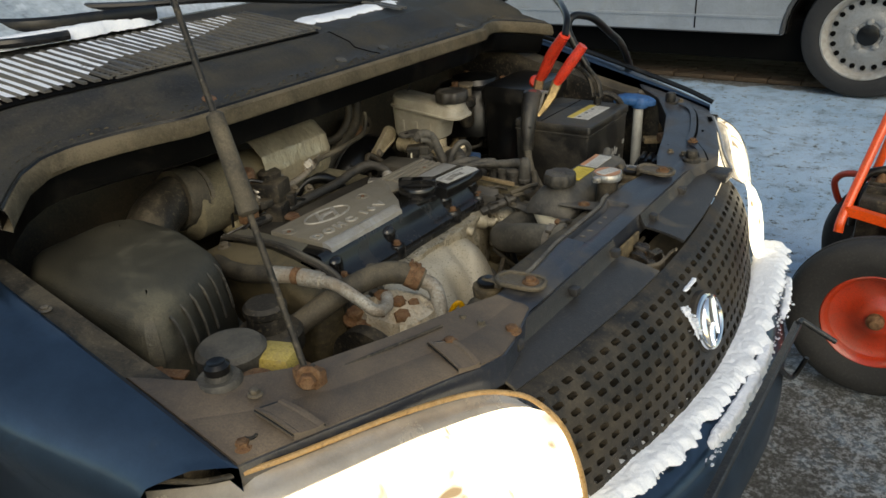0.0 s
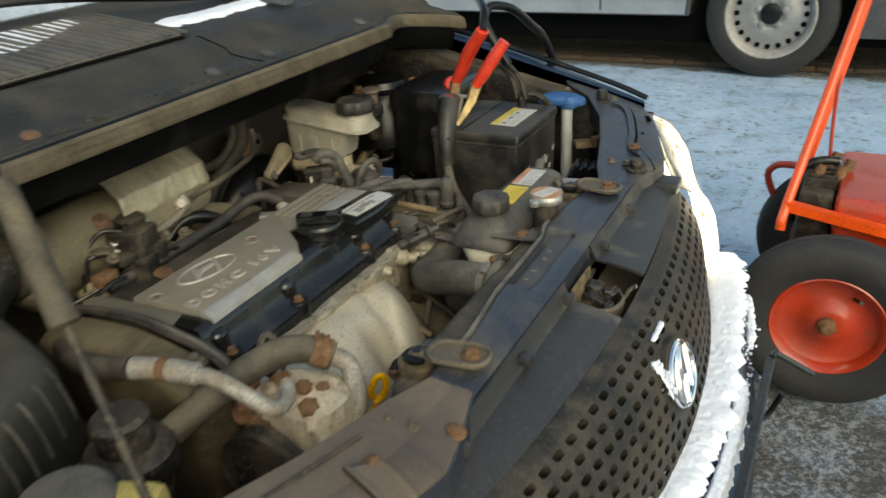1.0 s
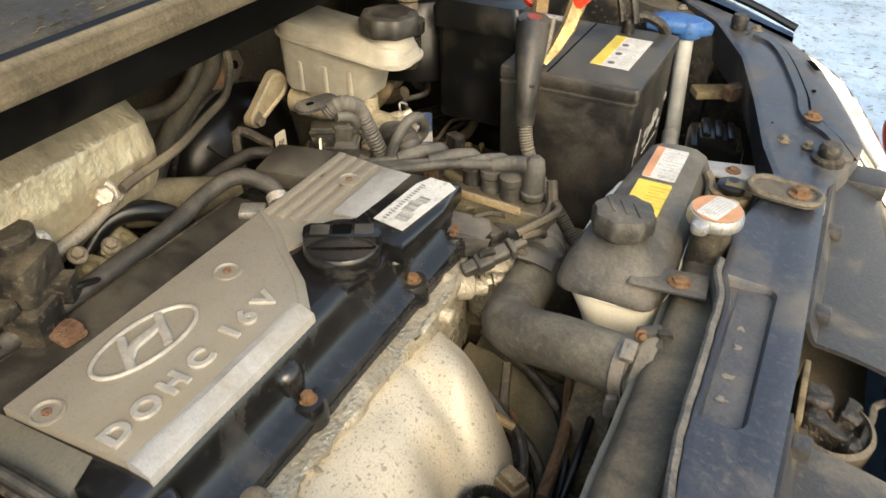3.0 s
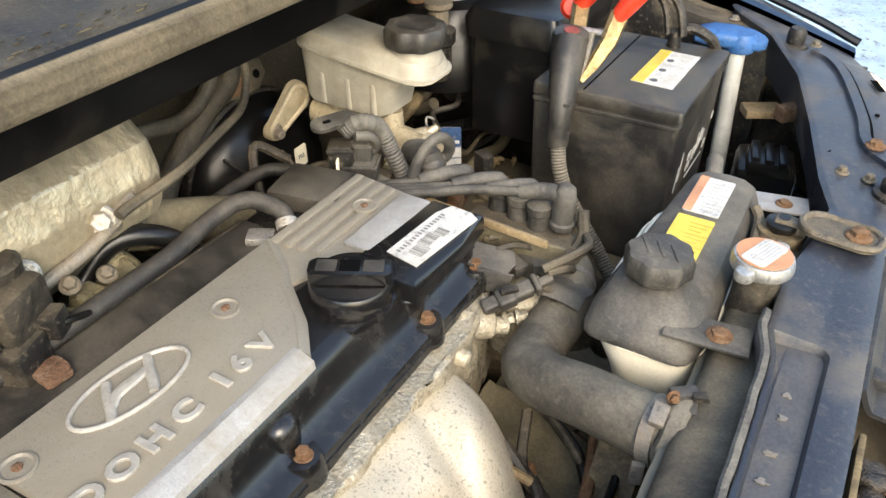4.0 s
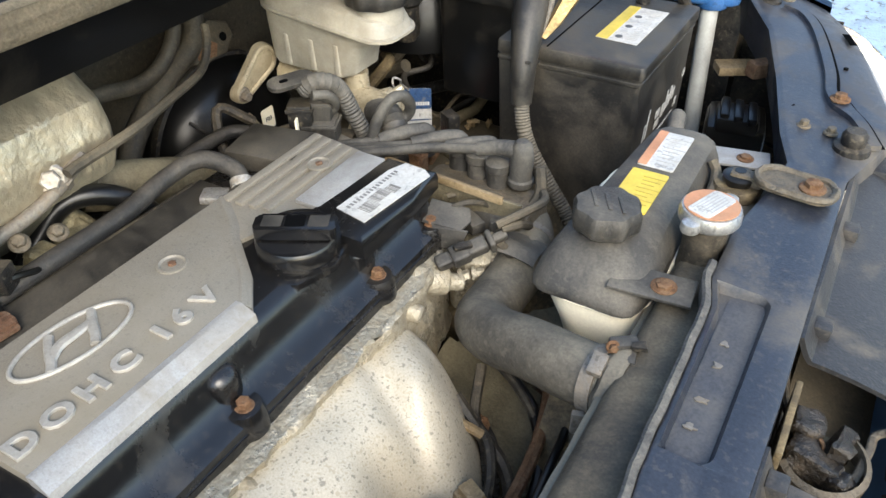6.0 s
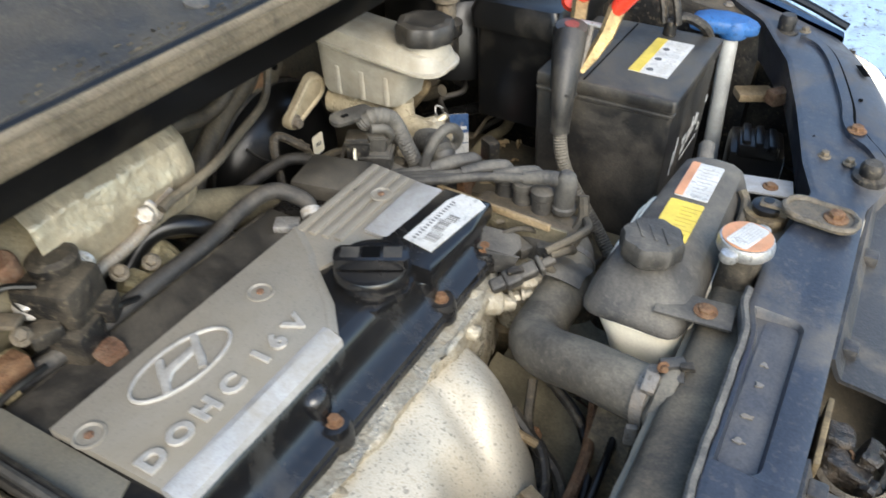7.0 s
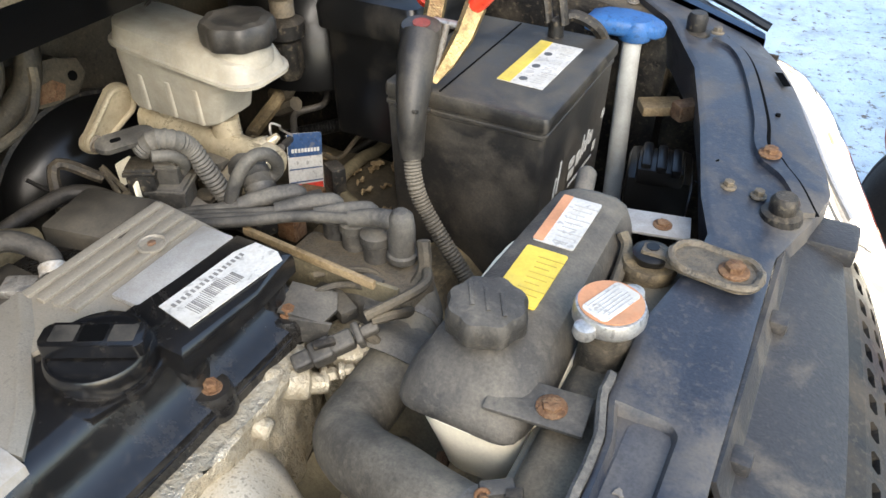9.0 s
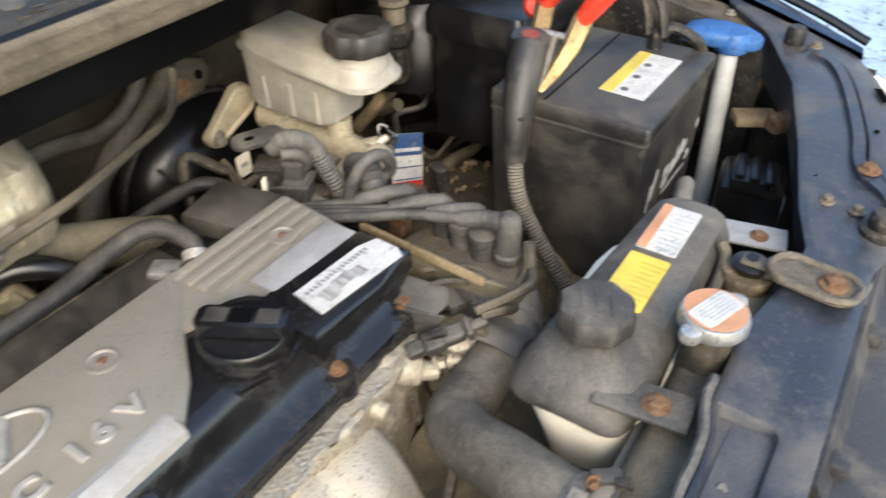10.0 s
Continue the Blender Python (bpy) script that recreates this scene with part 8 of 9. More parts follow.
tube(bm, [(-0.70, 0.652, 0.722), (-0.66, 0.657, 0.720), (-0.625, 0.662, 0.705), (-0.605, 0.672, 0.688), (-0.61, 0.70, 0.680), (-0.625, 0.72, 0.682)], 0.0088, 12)
part("pipe", bm, CORRODED, pipe)
for a, b, material in (((-0.757, 0.636, 0.722), (-0.727, 0.646, 0.723), CORRODED), ((-0.727, 0.646, 0.723), (-0.716, 0.648, 0.723), RUST), ((-0.716, 0.648, 0.723), (-0.68, 0.655, 0.722), CORRODED)):
    bm = B()
    cyl(bm, a, b, 0.0125, 0.0118, 14, 0.002)
    part("fitting", bm, material, pipe, "crimped fitting")
bm = B()
tube(bm, [(-0.757, 0.636, 0.722), (-0.80, 0.628, 0.716), (-0.86, 0.64, 0.705), (-0.92, 0.67, 0.69)], 0.013, 12)
part("hose", bm, RUBBER, pipe)
suction = thing("suction_hose", "fat black suction hose with rusty clamp over the pump", "hose", (-0.64, 0.72, 0.65))
bm = B()
tube(bm, [(-0.72, 0.60, 0.650), (-0.70, 0.635, 0.668), (-0.675, 0.69, 0.692), (-0.652, 0.74, 0.701), (-0.628, 0.766, 0.697), (-0.605, 0.779, 0.685)], 0.0165, 16)
part("hose", bm, RUBBER, suction)
bm = B()
tube(bm, [(-0.624, 0.769, 0.6955), (-0.608, 0.7775, 0.6865)], 0.0182, 20, straight=True)
box(bm, (-0.6185, 0.7735, 0.7125), (0.004, 0.015, 0.006), 0.0012, 25)
box(bm, (-0.6085, 0.7785, 0.7065), (0.004, 0.015, 0.006), 0.0012, 25)
box(bm, (-0.6135, 0.7800, 0.7090), (0.013, 0.0035, 0.004), 0.001, -25)
part("clamp", bm, RUST, suction, "rusty clamp")
bm = B()
tube(bm, [(-0.608, 0.777, 0.687), (-0.590, 0.783, 0.678), (-0.577, 0.777, 0.662), (-0.570, 0.768, 0.638), (-0.572, 0.755, 0.60)], 0.0112, 14)
part("metal_elbow", bm, CORRODED, suction, "dull grey metal elbow")
eye = B()
tube(eye, [(-0.722, 0.784, 0.640), (-0.723, 0.788, 0.660), (-0.726, 0.799, 0.669), (-0.721, 0.806, 0.670), (-0.712, 0.804, 0.664), (-0.704, 0.798, 0.654), (-0.702, 0.794, 0.640)], 0.0028, 8, flat=1.9)
box(eye, (-0.715, 0.792, 0.632), (0.03, 0.024, 0.014), 0.003)
solo("lifting_eye", eye, BRACKET, "dull steel lifting eye on the head", "lifting eye")
alt = thing("alternator", "dark alternator with a grooved pulley below the pipe", "alternator", (-0.60, 0.62, 0.45))
bm = B()
lathe(bm, [(0.065, -0.06), (0.07, -0.05), (0.07, 0.05), (0.055, 0.065), (0.02, 0.07)], turned((-0.60, 0.65, 0.53), (0, -1, 0)), 28)
part("casing", bm, DARK, alt)
bm = B()
lathe(bm, [(0.03, 0.0), (0.042, 0.002), (0.036, 0.008), (0.042, 0.014), (0.036, 0.02), (0.042, 0.026), (0.02, 0.028), (0.004, 0.028)], turned((-0.60, 0.585, 0.53), (0, -1, 0)), 28)
part("pulley", bm, BLACK, alt)

ps = thing("power_steering_reservoir", "yellowed steering fluid reservoir with a black cap", "reservoir", (-0.715, 0.578, 0.58))
bm = B()
lathe(bm, [(0.030, 0.59), (0.036, 0.60), (0.038, 0.655), (0.034, 0.664), (0.022, 0.668)], Matrix.Translation((-0.715, 0.578, 0)), 28)
part("tank", bm, BLACK, ps)
bm = B()
lathe(bm, [(0.043, 0.645), (0.046, 0.650), (0.046, 0.672), (0.041, 0.678), (0.028, 0.680), (0.026, 0.700), (0.029, 0.703), (0.029, 0.712), (0.024, 0.717), (0.004, 0.717)], Matrix.Translation((-0.715, 0.578, 0)), 36)
part("cap", bm, BLACK, ps, "dusty black cap")
bm = B()
box(bm, (-0.615, 0.50, 0.685), (0.055, 0.045, 0.07), 0.012, 20)
solo("fluid_bottle", bm, FLUID, "yellowed plastic bottle beside the prop foot", "bottle")
wash = thing("washer_bottle_neck", "dusty dark round filler cap by the near lamp panel", "filler cap", (-0.655, 0.475, 0.66))
bm = B()
lathe(bm, [(0.030, 0.62), (0.034, 0.66), (0.036, 0.695)], Matrix.Translation((-0.658, 0.473, 0)), 24)
part("neck", bm, BLACK, wash)
bm = B()
lathe(bm, [(0.040, 0.692), (0.042, 0.697), (0.0415, 0.722), (0.036, 0.728), (0.015, 0.730), (0.002, 0.730)], Matrix.Translation((-0.658, 0.473, 0)), 32)
part("cap", bm, GREYPLASTIC, wash, "dust-grey domed cap")
small = thing("bonnet_buffer", "black rubber bonnet buffer on a dusty base", "buffer", (-0.60, 0.405, 0.715))
bm = B()
lathe(bm, [(0.026, 0.70), (0.025, 0.738), (0.022, 0.742), (0.015, 0.742), (0.012, 0.752), (0.004, 0.753)], Matrix.Translation((-0.598, 0.408, 0)), 24)
part("base", bm, GREYPLASTIC, small)
bm = B()
lathe(bm, [(0.013, 0.742), (0.014, 0.756), (0.010, 0.760), (0.003, 0.758)], Matrix.Translation((-0.598, 0.408, 0)), 18)
part("rubber", bm, BLACKCLEAN, small)
rc = thing("rusty_cap", "round rusty metal cap on the near panel", "cap", (-0.585, 0.443, 0.70))
bm = B()
lathe(bm, [(0.018, 0.695), (0.019, 0.712), (0.021, 0.716), (0.021, 0.722), (0.016, 0.726), (0.003, 0.726)], Matrix.Translation((-0.584, 0.443, 0)), 20)
part("cap", bm, RUST, rc)

airbox = thing("air_filter_box", "big dusty black air filter box with a domed lid", "air filter", (-0.93, 0.53, 0.55))
bm = B()
def air_ring(z, grow, r):
    """A ring round the box at height z; grow: how far it stands out from the flat of the lid."""
    flat = [(-1.035, 0.575), (-1.010, 0.602), (-0.915, 0.605), (-0.790, 0.572), (-0.712, 0.430), (-0.735, 0.408), (-0.950, 0.412), (-1.025, 0.450)]
    cx, cy = -0.90, 0.52
    out = []
    for i, (x, y) in enumerate(flat):
        a, b = flat[i - 1], flat[(i + 1) % len(flat)]
        p = Vector((x, y, z)) + Vector((x - cx, (y - cy) * 1.25, 0)).normalized() * grow
        pa, pb = Vector((a[0], a[1], z)), Vector((b[0], b[1], z))
        da, db = (pa - Vector((x, y, z))).normalized() * r, (pb - Vector((x, y, z))).normalized() * r
        for k in range(4):
            u = k / 3
            out.append((p + da) * (1 - u) ** 2 + p * 2 * u * (1 - u) + (p + db) * u * u)
    return out


loft(bm, [air_ring(*q) for q in ((0.50, 0.004, 0.03), (0.60, 0.014, 0.03), (0.660, 0.019, 0.03))])
part("lower_box", bm, BLACK, airbox)
bm = B()
loft(bm, [air_ring(*q) for q in ((0.656, 0.026, 0.03), (0.664, 0.028, 0.03), (0.668, 0.022, 0.028), (0.715, 0.016, 0.026), (0.752, 0.010, 0.024), (0.766, 0.003, 0.022), (0.773, -0.006, 0.020), (0.7775, -0.022, 0.016), (0.781, -0.055, 0.010))])
part("lid", bm, AIRBOX, airbox, "flat-topped black lid grey with dust")
for k in range(6):
    bm = B()
    u = 0.08 + 0.17 * k
    a = Vector((-0.790, 0.572, 0)).lerp(Vector((-0.712, 0.430, 0)), u)
    n = Vector((0.88, 0.48, 0))
    tube(bm, [a + n * 0.018 + Z * 0.700, a + n * 0.015 + Z * 0.726, a + n * 0.009 + Z * 0.752, a + n * 0.002 + Z * 0.764], 0.0020, 6)
    part("rib", bm, GREYPLASTIC, airbox)
bm = B()
box(bm, (-0.755, 0.42, 0.655), (0.03, 0.02, 0.03), 0.004)
part("clip", bm, RUST, airbox, "rusty spring clip")
duct = thing("intake_duct", "dusty intake duct with a bellows leading to the throttle", "duct", (-1.0, 0.69, 0.70))
bm = B()
tube(bm, [(-1.0, 0.60, 0.72), (-1.03, 0.65, 0.748), (-1.05, 0.70, 0.758), (-1.05, 0.735, 0.752)], 0.040, 18)
part("duct", bm, BLACK, duct)
bm = B()
tube(bm, [(-1.05, 0.700, 0.757), (-1.05, 0.735, 0.752)], 0.050, 18, rib=0.06)
part("bellows", bm, RUBBER, duct)
bm = B()
tube(bm, [(-1.05, 0.738, 0.752), (-1.05, 0.746, 0.751)], 0.052, 20, straight=True)
part("clamp", bm, BRACKET, duct, "steel hose clamp")
wingclip = thing("wing_bracket", "small rusty bracket beside the air filter box", "bracket", (-0.70, 0.405, 0.70))
bm = B()
box(bm, (-0.69, 0.405, 0.715), (0.05, 0.016, 0.004), 0.001, 25)
box(bm, (-0.705, 0.40, 0.705), (0.016, 0.02, 0.024), 0.003, 40)
part("plate", bm, RUST, wingclip)

# loose dark pipes and wires low in the bay
low = thing("lower_pipes", "tangle of grimy pipes and wires low in the bay", "pipes", (-0.62, 1.0, 0.40))
random.seed(5)
for k in range(26):
    bm = B()
    c = Vector((random.uniform(-0.68, -0.57), random.uniform(0.72, 1.16), random.uniform(0.38, 0.49)))
    w = Vector((random.uniform(-0.4, 0.4), random.uniform(-1, 1), random.uniform(-0.5, 0.5))) * 0.08
    tube(bm, [c - w, c - w * 0.5 + Vector((0.02, 0, 0.02)), c + Vector((-0.015, 0, 0.012)), c + w * 0.5, c + w - Vector((0, 0, 0.03))], random.uniform(0.003, 0.008), 8)
    part("pipe", bm, random.choice((DARK, RUST, RUBBER, BLACK, DARK)), low)
bm = B()
sheet(bm, lambda u, v: Vector((-0.72 + 0.17 * u, 0.98 + 0.30 * v, 0.535 - 0.05 * u + 0.012 * noise.noise(Vector((u * 6, v * 8, 3))) - 0.02 * (v > 0.55))), 18, 24, 0.004)
part("splash_plate", bm, OLIVE, low, "dust-caked splash plate")
for pts, r, material in (([(-0.655, 1.09, 0.575), (-0.64, 1.05, 0.555), (-0.615, 1.03, 0.55), (-0.60, 1.0, 0.53), (-0.605, 0.96, 0.50)], 0.005, BLACK), ([(-0.70, 1.13, 0.57), (-0.66, 1.12, 0.555), (-0.62, 1.10, 0.55), (-0.575, 1.07, 0.53)], 0.004, RUBBER), ([(-0.61, 1.16, 0.56), (-0.595, 1.11, 0.55), (-0.58, 1.05, 0.55), (-0.575, 0.98, 0.545)], 0.006, RUST), ([(-0.68, 1.06, 0.56), (-0.65, 1.03, 0.57), (-0.625, 1.035, 0.555)], 0.0045, TAN)):
    bm = B()
    tube(bm, pts, r, 8)
    part("pipe", bm, material, low)
bm = B()
tube(bm, [(-0.66, 1.05, 0.57), (-0.63, 1.04, 0.55), (-0.60, 1.03, 0.53), (-0.585, 1.01, 0.50), (-0.60, 0.99, 0.45)], 0.0065, 8)
part("conduit", bm, BLACK, low)
horn = thing("horn", "black horn box in the gap beside the lamp panel", "horn", (-0.56, 1.56, 0.50))
bm = B()
box(bm, (-0.555, 1.56, 0.600), (0.07, 0.075, 0.075), 0.010, 12)
box(bm, (-0.552, 1.545, 0.640), (0.05, 0.05, 0.02), 0.006, 12)
part("case", bm, BLACKCLEAN, horn)
bm = B()
for k in range(3):
    box(bm, (-0.568 + 0.016 * k, 1.545, 0.650), (0.011, 0.05, 0.010), 0.004, 12)
part("fin_block", bm, BLACKCLEAN, horn)
bm = B()
box(bm, (-0.585, 1.655, 0.655), (0.05, 0.03, 0.012), 0.003, 30)
part("bracket", bm, TAN, horn, "yellowish dusty bracket")
bm = B()
box(bm, (-0.55, 1.62, 0.675), (0.03, 0.02, 0.02), 0.004, 50)
part("bulb_holder", bm, RUST, horn, "brown bulb holder")
# more looms and pipes round the master cylinder and bulkhead
random.seed(23)
tangle = thing("bulkhead_looms", "grimy wires and hoses tangled along the bulkhead", "wiring", (-1.08, 1.15, 0.60))
for k in range(18):
    bm = B()
    c = Vector((random.uniform(-1.15, -1.0), random.uniform(1.0, 1.52), random.uniform(0.54, 0.655)))
    w = Vector((random.uniform(-0.4, 0.4), random.uniform(-1, 1), random.uniform(-0.2, 0.3))) * random.uniform(0.05, 0.10)
    bend = Vector((random.uniform(-0.03, 0.03), 0, random.uniform(-0.035, 0.035)))
    tube(bm, [c - w, c - w * 0.3 + bend, c + w * 0.4 - bend, c + w], random.choice((0.003, 0.004, 0.006, 0.009)), 8)
    part("wire", bm, random.choice((RUBBER, BLACK, DARK, RUBBER)), tangle)
for k in range(14):
    bm = B()
    c = (random.uniform(-0.97, -0.84), random.uniform(1.19, 1.36), random.uniform(0.585, 0.665))
    box(bm, c, (random.uniform(0.012, 0.03), random.uniform(0.012, 0.03), random.uniform(0.012, 0.03)), 0.003, random.uniform(0, 90))
    part("plug", bm, random.choice((GREYPLASTIC, BLACK, CAST, RUST)), tangle)


# bolts, clips and small housings at the end of the head
cluster = thing("thermostat_housing", "pale cast thermostat housing with bolts and clips", "thermostat housing", (-0.705, 1.19, 0.58))
bm = B()
loft(bm, [ring_at(-0.712, 1.185, *q) for q in ((0.05, 0.05, 0.02, 0.56), (0.056, 0.056, 0.022, 0.60), (0.05, 0.05, 0.02, 0.625), (0.03, 0.03, 0.012, 0.632))])
rough_up(bm, 0.003, 70)
part("body", bm, CAST, cluster)
for x, y, z, ax in ((-0.690, 1.176, 0.618, (0.5, -0.4, 0.8)), (-0.722, 1.165, 0.628, (0.1, -0.3, 1)), (-0.70, 1.21, 0.628, (0.3, 0.2, 1))):
    bm = B()
    hexbolt(bm, (x, y, z), 0.0055, 0.010, ax)
    part("bolt", bm, OLDSTEEL, cluster, "dull bolt")
for c, s, spin in (((-0.728, 1.195, 0.648), (0.040, 0.016, 0.012), -28), ((-0.700, 1.208, 0.646), (0.018, 0.020, 0.012), 25), ((-0.742, 1.183, 0.66), (0.03, 0.012, 0.005), 40), ((-0.715, 1.222, 0.655), (0.028, 0.012, 0.014), -10)):
    bm = B()
    box(bm, c, s, 0.0025, spin)
    part("clip", bm, GREYPLASTIC, cluster)
for pts in ([(-0.74, 1.175, 0.668), (-0.725, 1.19, 0.672), (-0.712, 1.208, 0.662), (-0.70, 1.215, 0.648)], [(-0.755, 1.20, 0.664), (-0.735, 1.215, 0.666), (-0.715, 1.23, 0.660), (-0.69, 1.235, 0.64)], [(-0.69, 1.205, 0.64), (-0.672, 1.20, 0.63), (-0.665, 1.185, 0.60)]):
    bm = B()
    tube(bm, pts, 0.003, 8)
    part("wire", bm, RUBBER, cluster)

# worm-drive clamps, ties and small screws
def hose_clamp(at, way, r, label="dull worm-drive hose clamp"):
    at, way = Vector(at), Vector(way).normalized()
    c = thing("hose_clamp", label, "clamp", at, group="hose clamps")
    bm = B()
    m = turned(at, way)
    lathe(bm, [(r, -0.004), (r + 0.0012, -0.004), (r + 0.0012, 0.004), (r, 0.004)], m, 28, caps=False)
    part("band", bm, OLDSTEEL, c)
    bm = B()
    side = m @ Vector((0, r + 0.004, 0))
    box(bm, side, (0.008, 0.008, 0.010), 0.0015)
    part("housing", bm, OLDSTEEL, c)
    bm = B()
    hexbolt(bm, m @ Vector((0.004, r + 0.004, 0)), 0.0032, 0.006, m.to_3x3() @ Vector((1, 0, 0)))
    part("screw", bm, STEEL, c, "bright screw")
    return c


hose_clamp((-0.676, 1.222, 0.62), (-0.3, 1, 0.1), 0.0268)

throttle = thing("throttle_linkage", "dark plugs, brackets and bolts round the throttle body", "linkage", (-0.98, 0.83, 0.70))
for c, s, spin, material in (((-0.955, 0.862, 0.722), (0.03, 0.02, 0.022), 30, BLACK), ((-0.962, 0.815, 0.728), (0.022, 0.026, 0.014), -15, BLACK), ((-0.985, 0.80, 0.742), (0.03, 0.016, 0.006), 25, BRACKET), ((-0.988, 0.885, 0.675), (0.040, 0.030, 0.04), 10, CASTYEL), ((-0.985, 0.925, 0.672), (0.044, 0.024, 0.044), 20, CASTYEL), ((-0.982, 0.962, 0.672), (0.040, 0.022, 0.04), 15, CASTYEL), ((-0.985, 0.845, 0.67), (0.046, 0.030, 0.034), -10, CASTYEL), ((-0.965, 0.78, 0.715), (0.02, 0.03, 0.018), 5, RUST)):
    bm = B()
    box(bm, c, s, 0.003, spin)
    if material == CASTYEL:
        bmesh.ops.subdivide_edges(bm, edges=bm.edges[:], cuts=3, use_grid_fill=True)
        rough_up(bm, 0.007, 48)
    part("piece", bm, material, throttle)
for x, y, z in ((-0.965, 0.80, 0.735), (-0.958, 0.835, 0.738), (-0.975, 0.90, 0.722), (-0.97, 0.93, 0.715)):
    bm = B()
    hexbolt(bm, (x, y, z), 0.0055, 0.008, (0.5, -0.2, 0.8))
    part("bolt", bm, BRACKET, throttle, "dull bolt")
for pts in ([(-0.955, 0.85, 0.715), (-0.945, 0.87, 0.72), (-0.95, 0.90, 0.708), (-0.96, 0.94, 0.70)], [(-0.975, 0.83, 0.76), (-0.99, 0.81, 0.765), (-1.0, 0.79, 0.745), (-0.985, 0.77, 0.72)], [(-0.95, 0.80, 0.71), (-0.945, 0.77, 0.715), (-0.955, 0.745, 0.70)]):
    bm = B()
    tube(bm, pts, 0.003, 8)
    part("lead", bm, BLACKCLEAN, throttle)

# ---- outside: steel bar, hand cart, van ----
bar = thing("steel_bar", "dark steel angle bar with a hooked end propped before the bumper", "bar", (-0.16, 1.05, 0.0))
bm = B()
loft(bm, [[Vector((-0.172 + dx, y, 0.500 + dz)) for dx, dz in ((-0.006, -0.0025), (0.004, 0.0), (0.0065, -0.002), (0.0065, -0.011), (0.003, -0.011), (0.003, -0.004), (-0.006, -0.005))] for y in (0.56, 0.80, 1.05, 1.254)])
part("long_arm", bm, BARSTEEL, bar)
bm = B()
tube(bm, [(-0.170, 1.246, 0.499), (-0.167, 1.256, 0.500), (-0.158, 1.260, 0.494), (-0.113, 1.279, 0.462)], 0.0048, 10, 4)
part("hook", bm, BARSTEEL, bar)
for y in (0.58,):
    bm = B()
    cyl(bm, (-0.160, y, 0.0), (-0.165, y, 0.495), 0.010, seg=12)
    part("leg", bm, BARSTEEL, bar)
bm = B()
tube(bm, [(-0.149, 1.254, 0.432), (-0.166, 1.243, 0.392), (-0.172, 1.12, 0.485)], 0.0045, 10)
part("stub", bm, BLACKCLEAN, bar)

cart = thing("machine_cart", "orange and red wheeled machine cart with a push handle", "cart", (0.05, 2.10, 0.0))


def cart_wheel(y, out):
    hub = Vector((-0.09, y, 0.205))
    tyre_prof = [(0.118, -0.030), (0.150, -0.045), (0.185, -0.044), (0.199, -0.034), (0.205, -0.020), (0.2055, 0.020), (0.199, 0.034), (0.185, 0.044), (0.150, 0.045), (0.118, 0.030)]
    m = turned(hub, (0, out, 0))
    bm = B()
    lathe(bm, tyre_prof + [tyre_prof[0]], m, 64, caps=False)
    wheel = part("wheel_tyre", bm, TYRE, cart, "black ribbed rubber tyre")
    for k in range(5):
        bm = B()
        r, h = (0.2058, 0.0) if k == 2 else (0.2058 - 0.0012 * abs(k - 2) * 3, (k - 2) * 0.012)
        lathe(bm, [(r, h - 0.003), (r + 0.0025, h), (r, h + 0.003)], m, 64, caps=False)
        part("tread_rib", bm, TYRE, wheel)
    bm = B()
    lathe(bm, [(0.121, -0.030), (0.124, 0.030), (0.119, 0.034), (0.112, 0.030), (0.104, 0.012), (0.085, 0.004), (0.055, 0.006), (0.042, 0.016), (0.030, 0.020), (0.024, 0.020), (0.004, 0.020)], m, 48)
    rim = part("rim", bm, CARTRED, wheel, "dished red steel rim")
    bm = B()
    lathe(bm, [(0.020, 0.018), (0.020, 0.032), (0.014, 0.036), (0.010, 0.046), (0.003, 0.047)], m, 20)
    part("hub_cap", bm, RUST, wheel, "greasy hub end")
    bm = B()
    p = m @ Vector((0.045, 0.070, 0.010))
    cyl(bm, p, p + Vector((0.012, out * 0.035, 0.012)), 0.0045, seg=8)
    part("valve", bm, BLACKCLEAN, wheel)


cart_wheel(1.894, -1)
cart_wheel(2.36, 1)
for pts, name in (
    ([(-0.222, 2.045, 0.345), (-0.2163, 2.070, 0.40), (-0.166, 2.25, 0.644), (-0.130, 2.38, 0.82), (-0.088, 2.53, 1.02)], "push_rail"),
    ([(-0.20, 2.42, 0.36), (-0.165, 2.44, 0.55), (-0.12, 2.48, 0.80), (-0.088, 2.53, 1.02)], "push_rail"),
):
    bm = B()
    tube(bm, pts, 0.012, 10)
    part(name, bm, CARTORANGE, cart, "orange tubular rail")
bm = B()
tube(bm, [(-0.152, 2.30, 0.70), (-0.148, 2.30, 0.55), (-0.140, 2.30, 0.43)], 0.0045, 8)
part("brace", bm, CARTRED, cart)
bm = B()
loft(bm, [[Vector((-0.2163 + 0.40 * u, 2.070 - 0.04 * u, 0.40 + dz - 0.05 * u)) + Vector((0, dy, 0)) for dy, dz in ((-0.012, -0.012), (0.012, -0.012), (0.012, 0.012), (-0.012, 0.012))] for u in (0, 1)])
part("frame_bar", bm, CARTORANGE, cart)
bm = B()
loft(bm, [[Vector((-0.20 + 0.40 * u, 2.42, 0.38 + dz)) + Vector((0, dy, 0)) for dy, dz in ((-0.012, -0.012), (0.012, -0.012), (0.012, 0.012), (-0.012, 0.012))] for u in (0, 1)])
part("frame_bar", bm, CARTORANGE, cart)
bm = B()
cyl(bm, (-0.09, 1.90, 0.205), (-0.09, 2.36, 0.205), 0.012, seg=12)
box(bm, (-0.02, 2.22, 0.29), (0.36, 0.38, 0.02), 0.004)
cyl(bm, (-0.09, 2.0, 0.205), (-0.06, 2.0, 0.29), 0.012, seg=10)
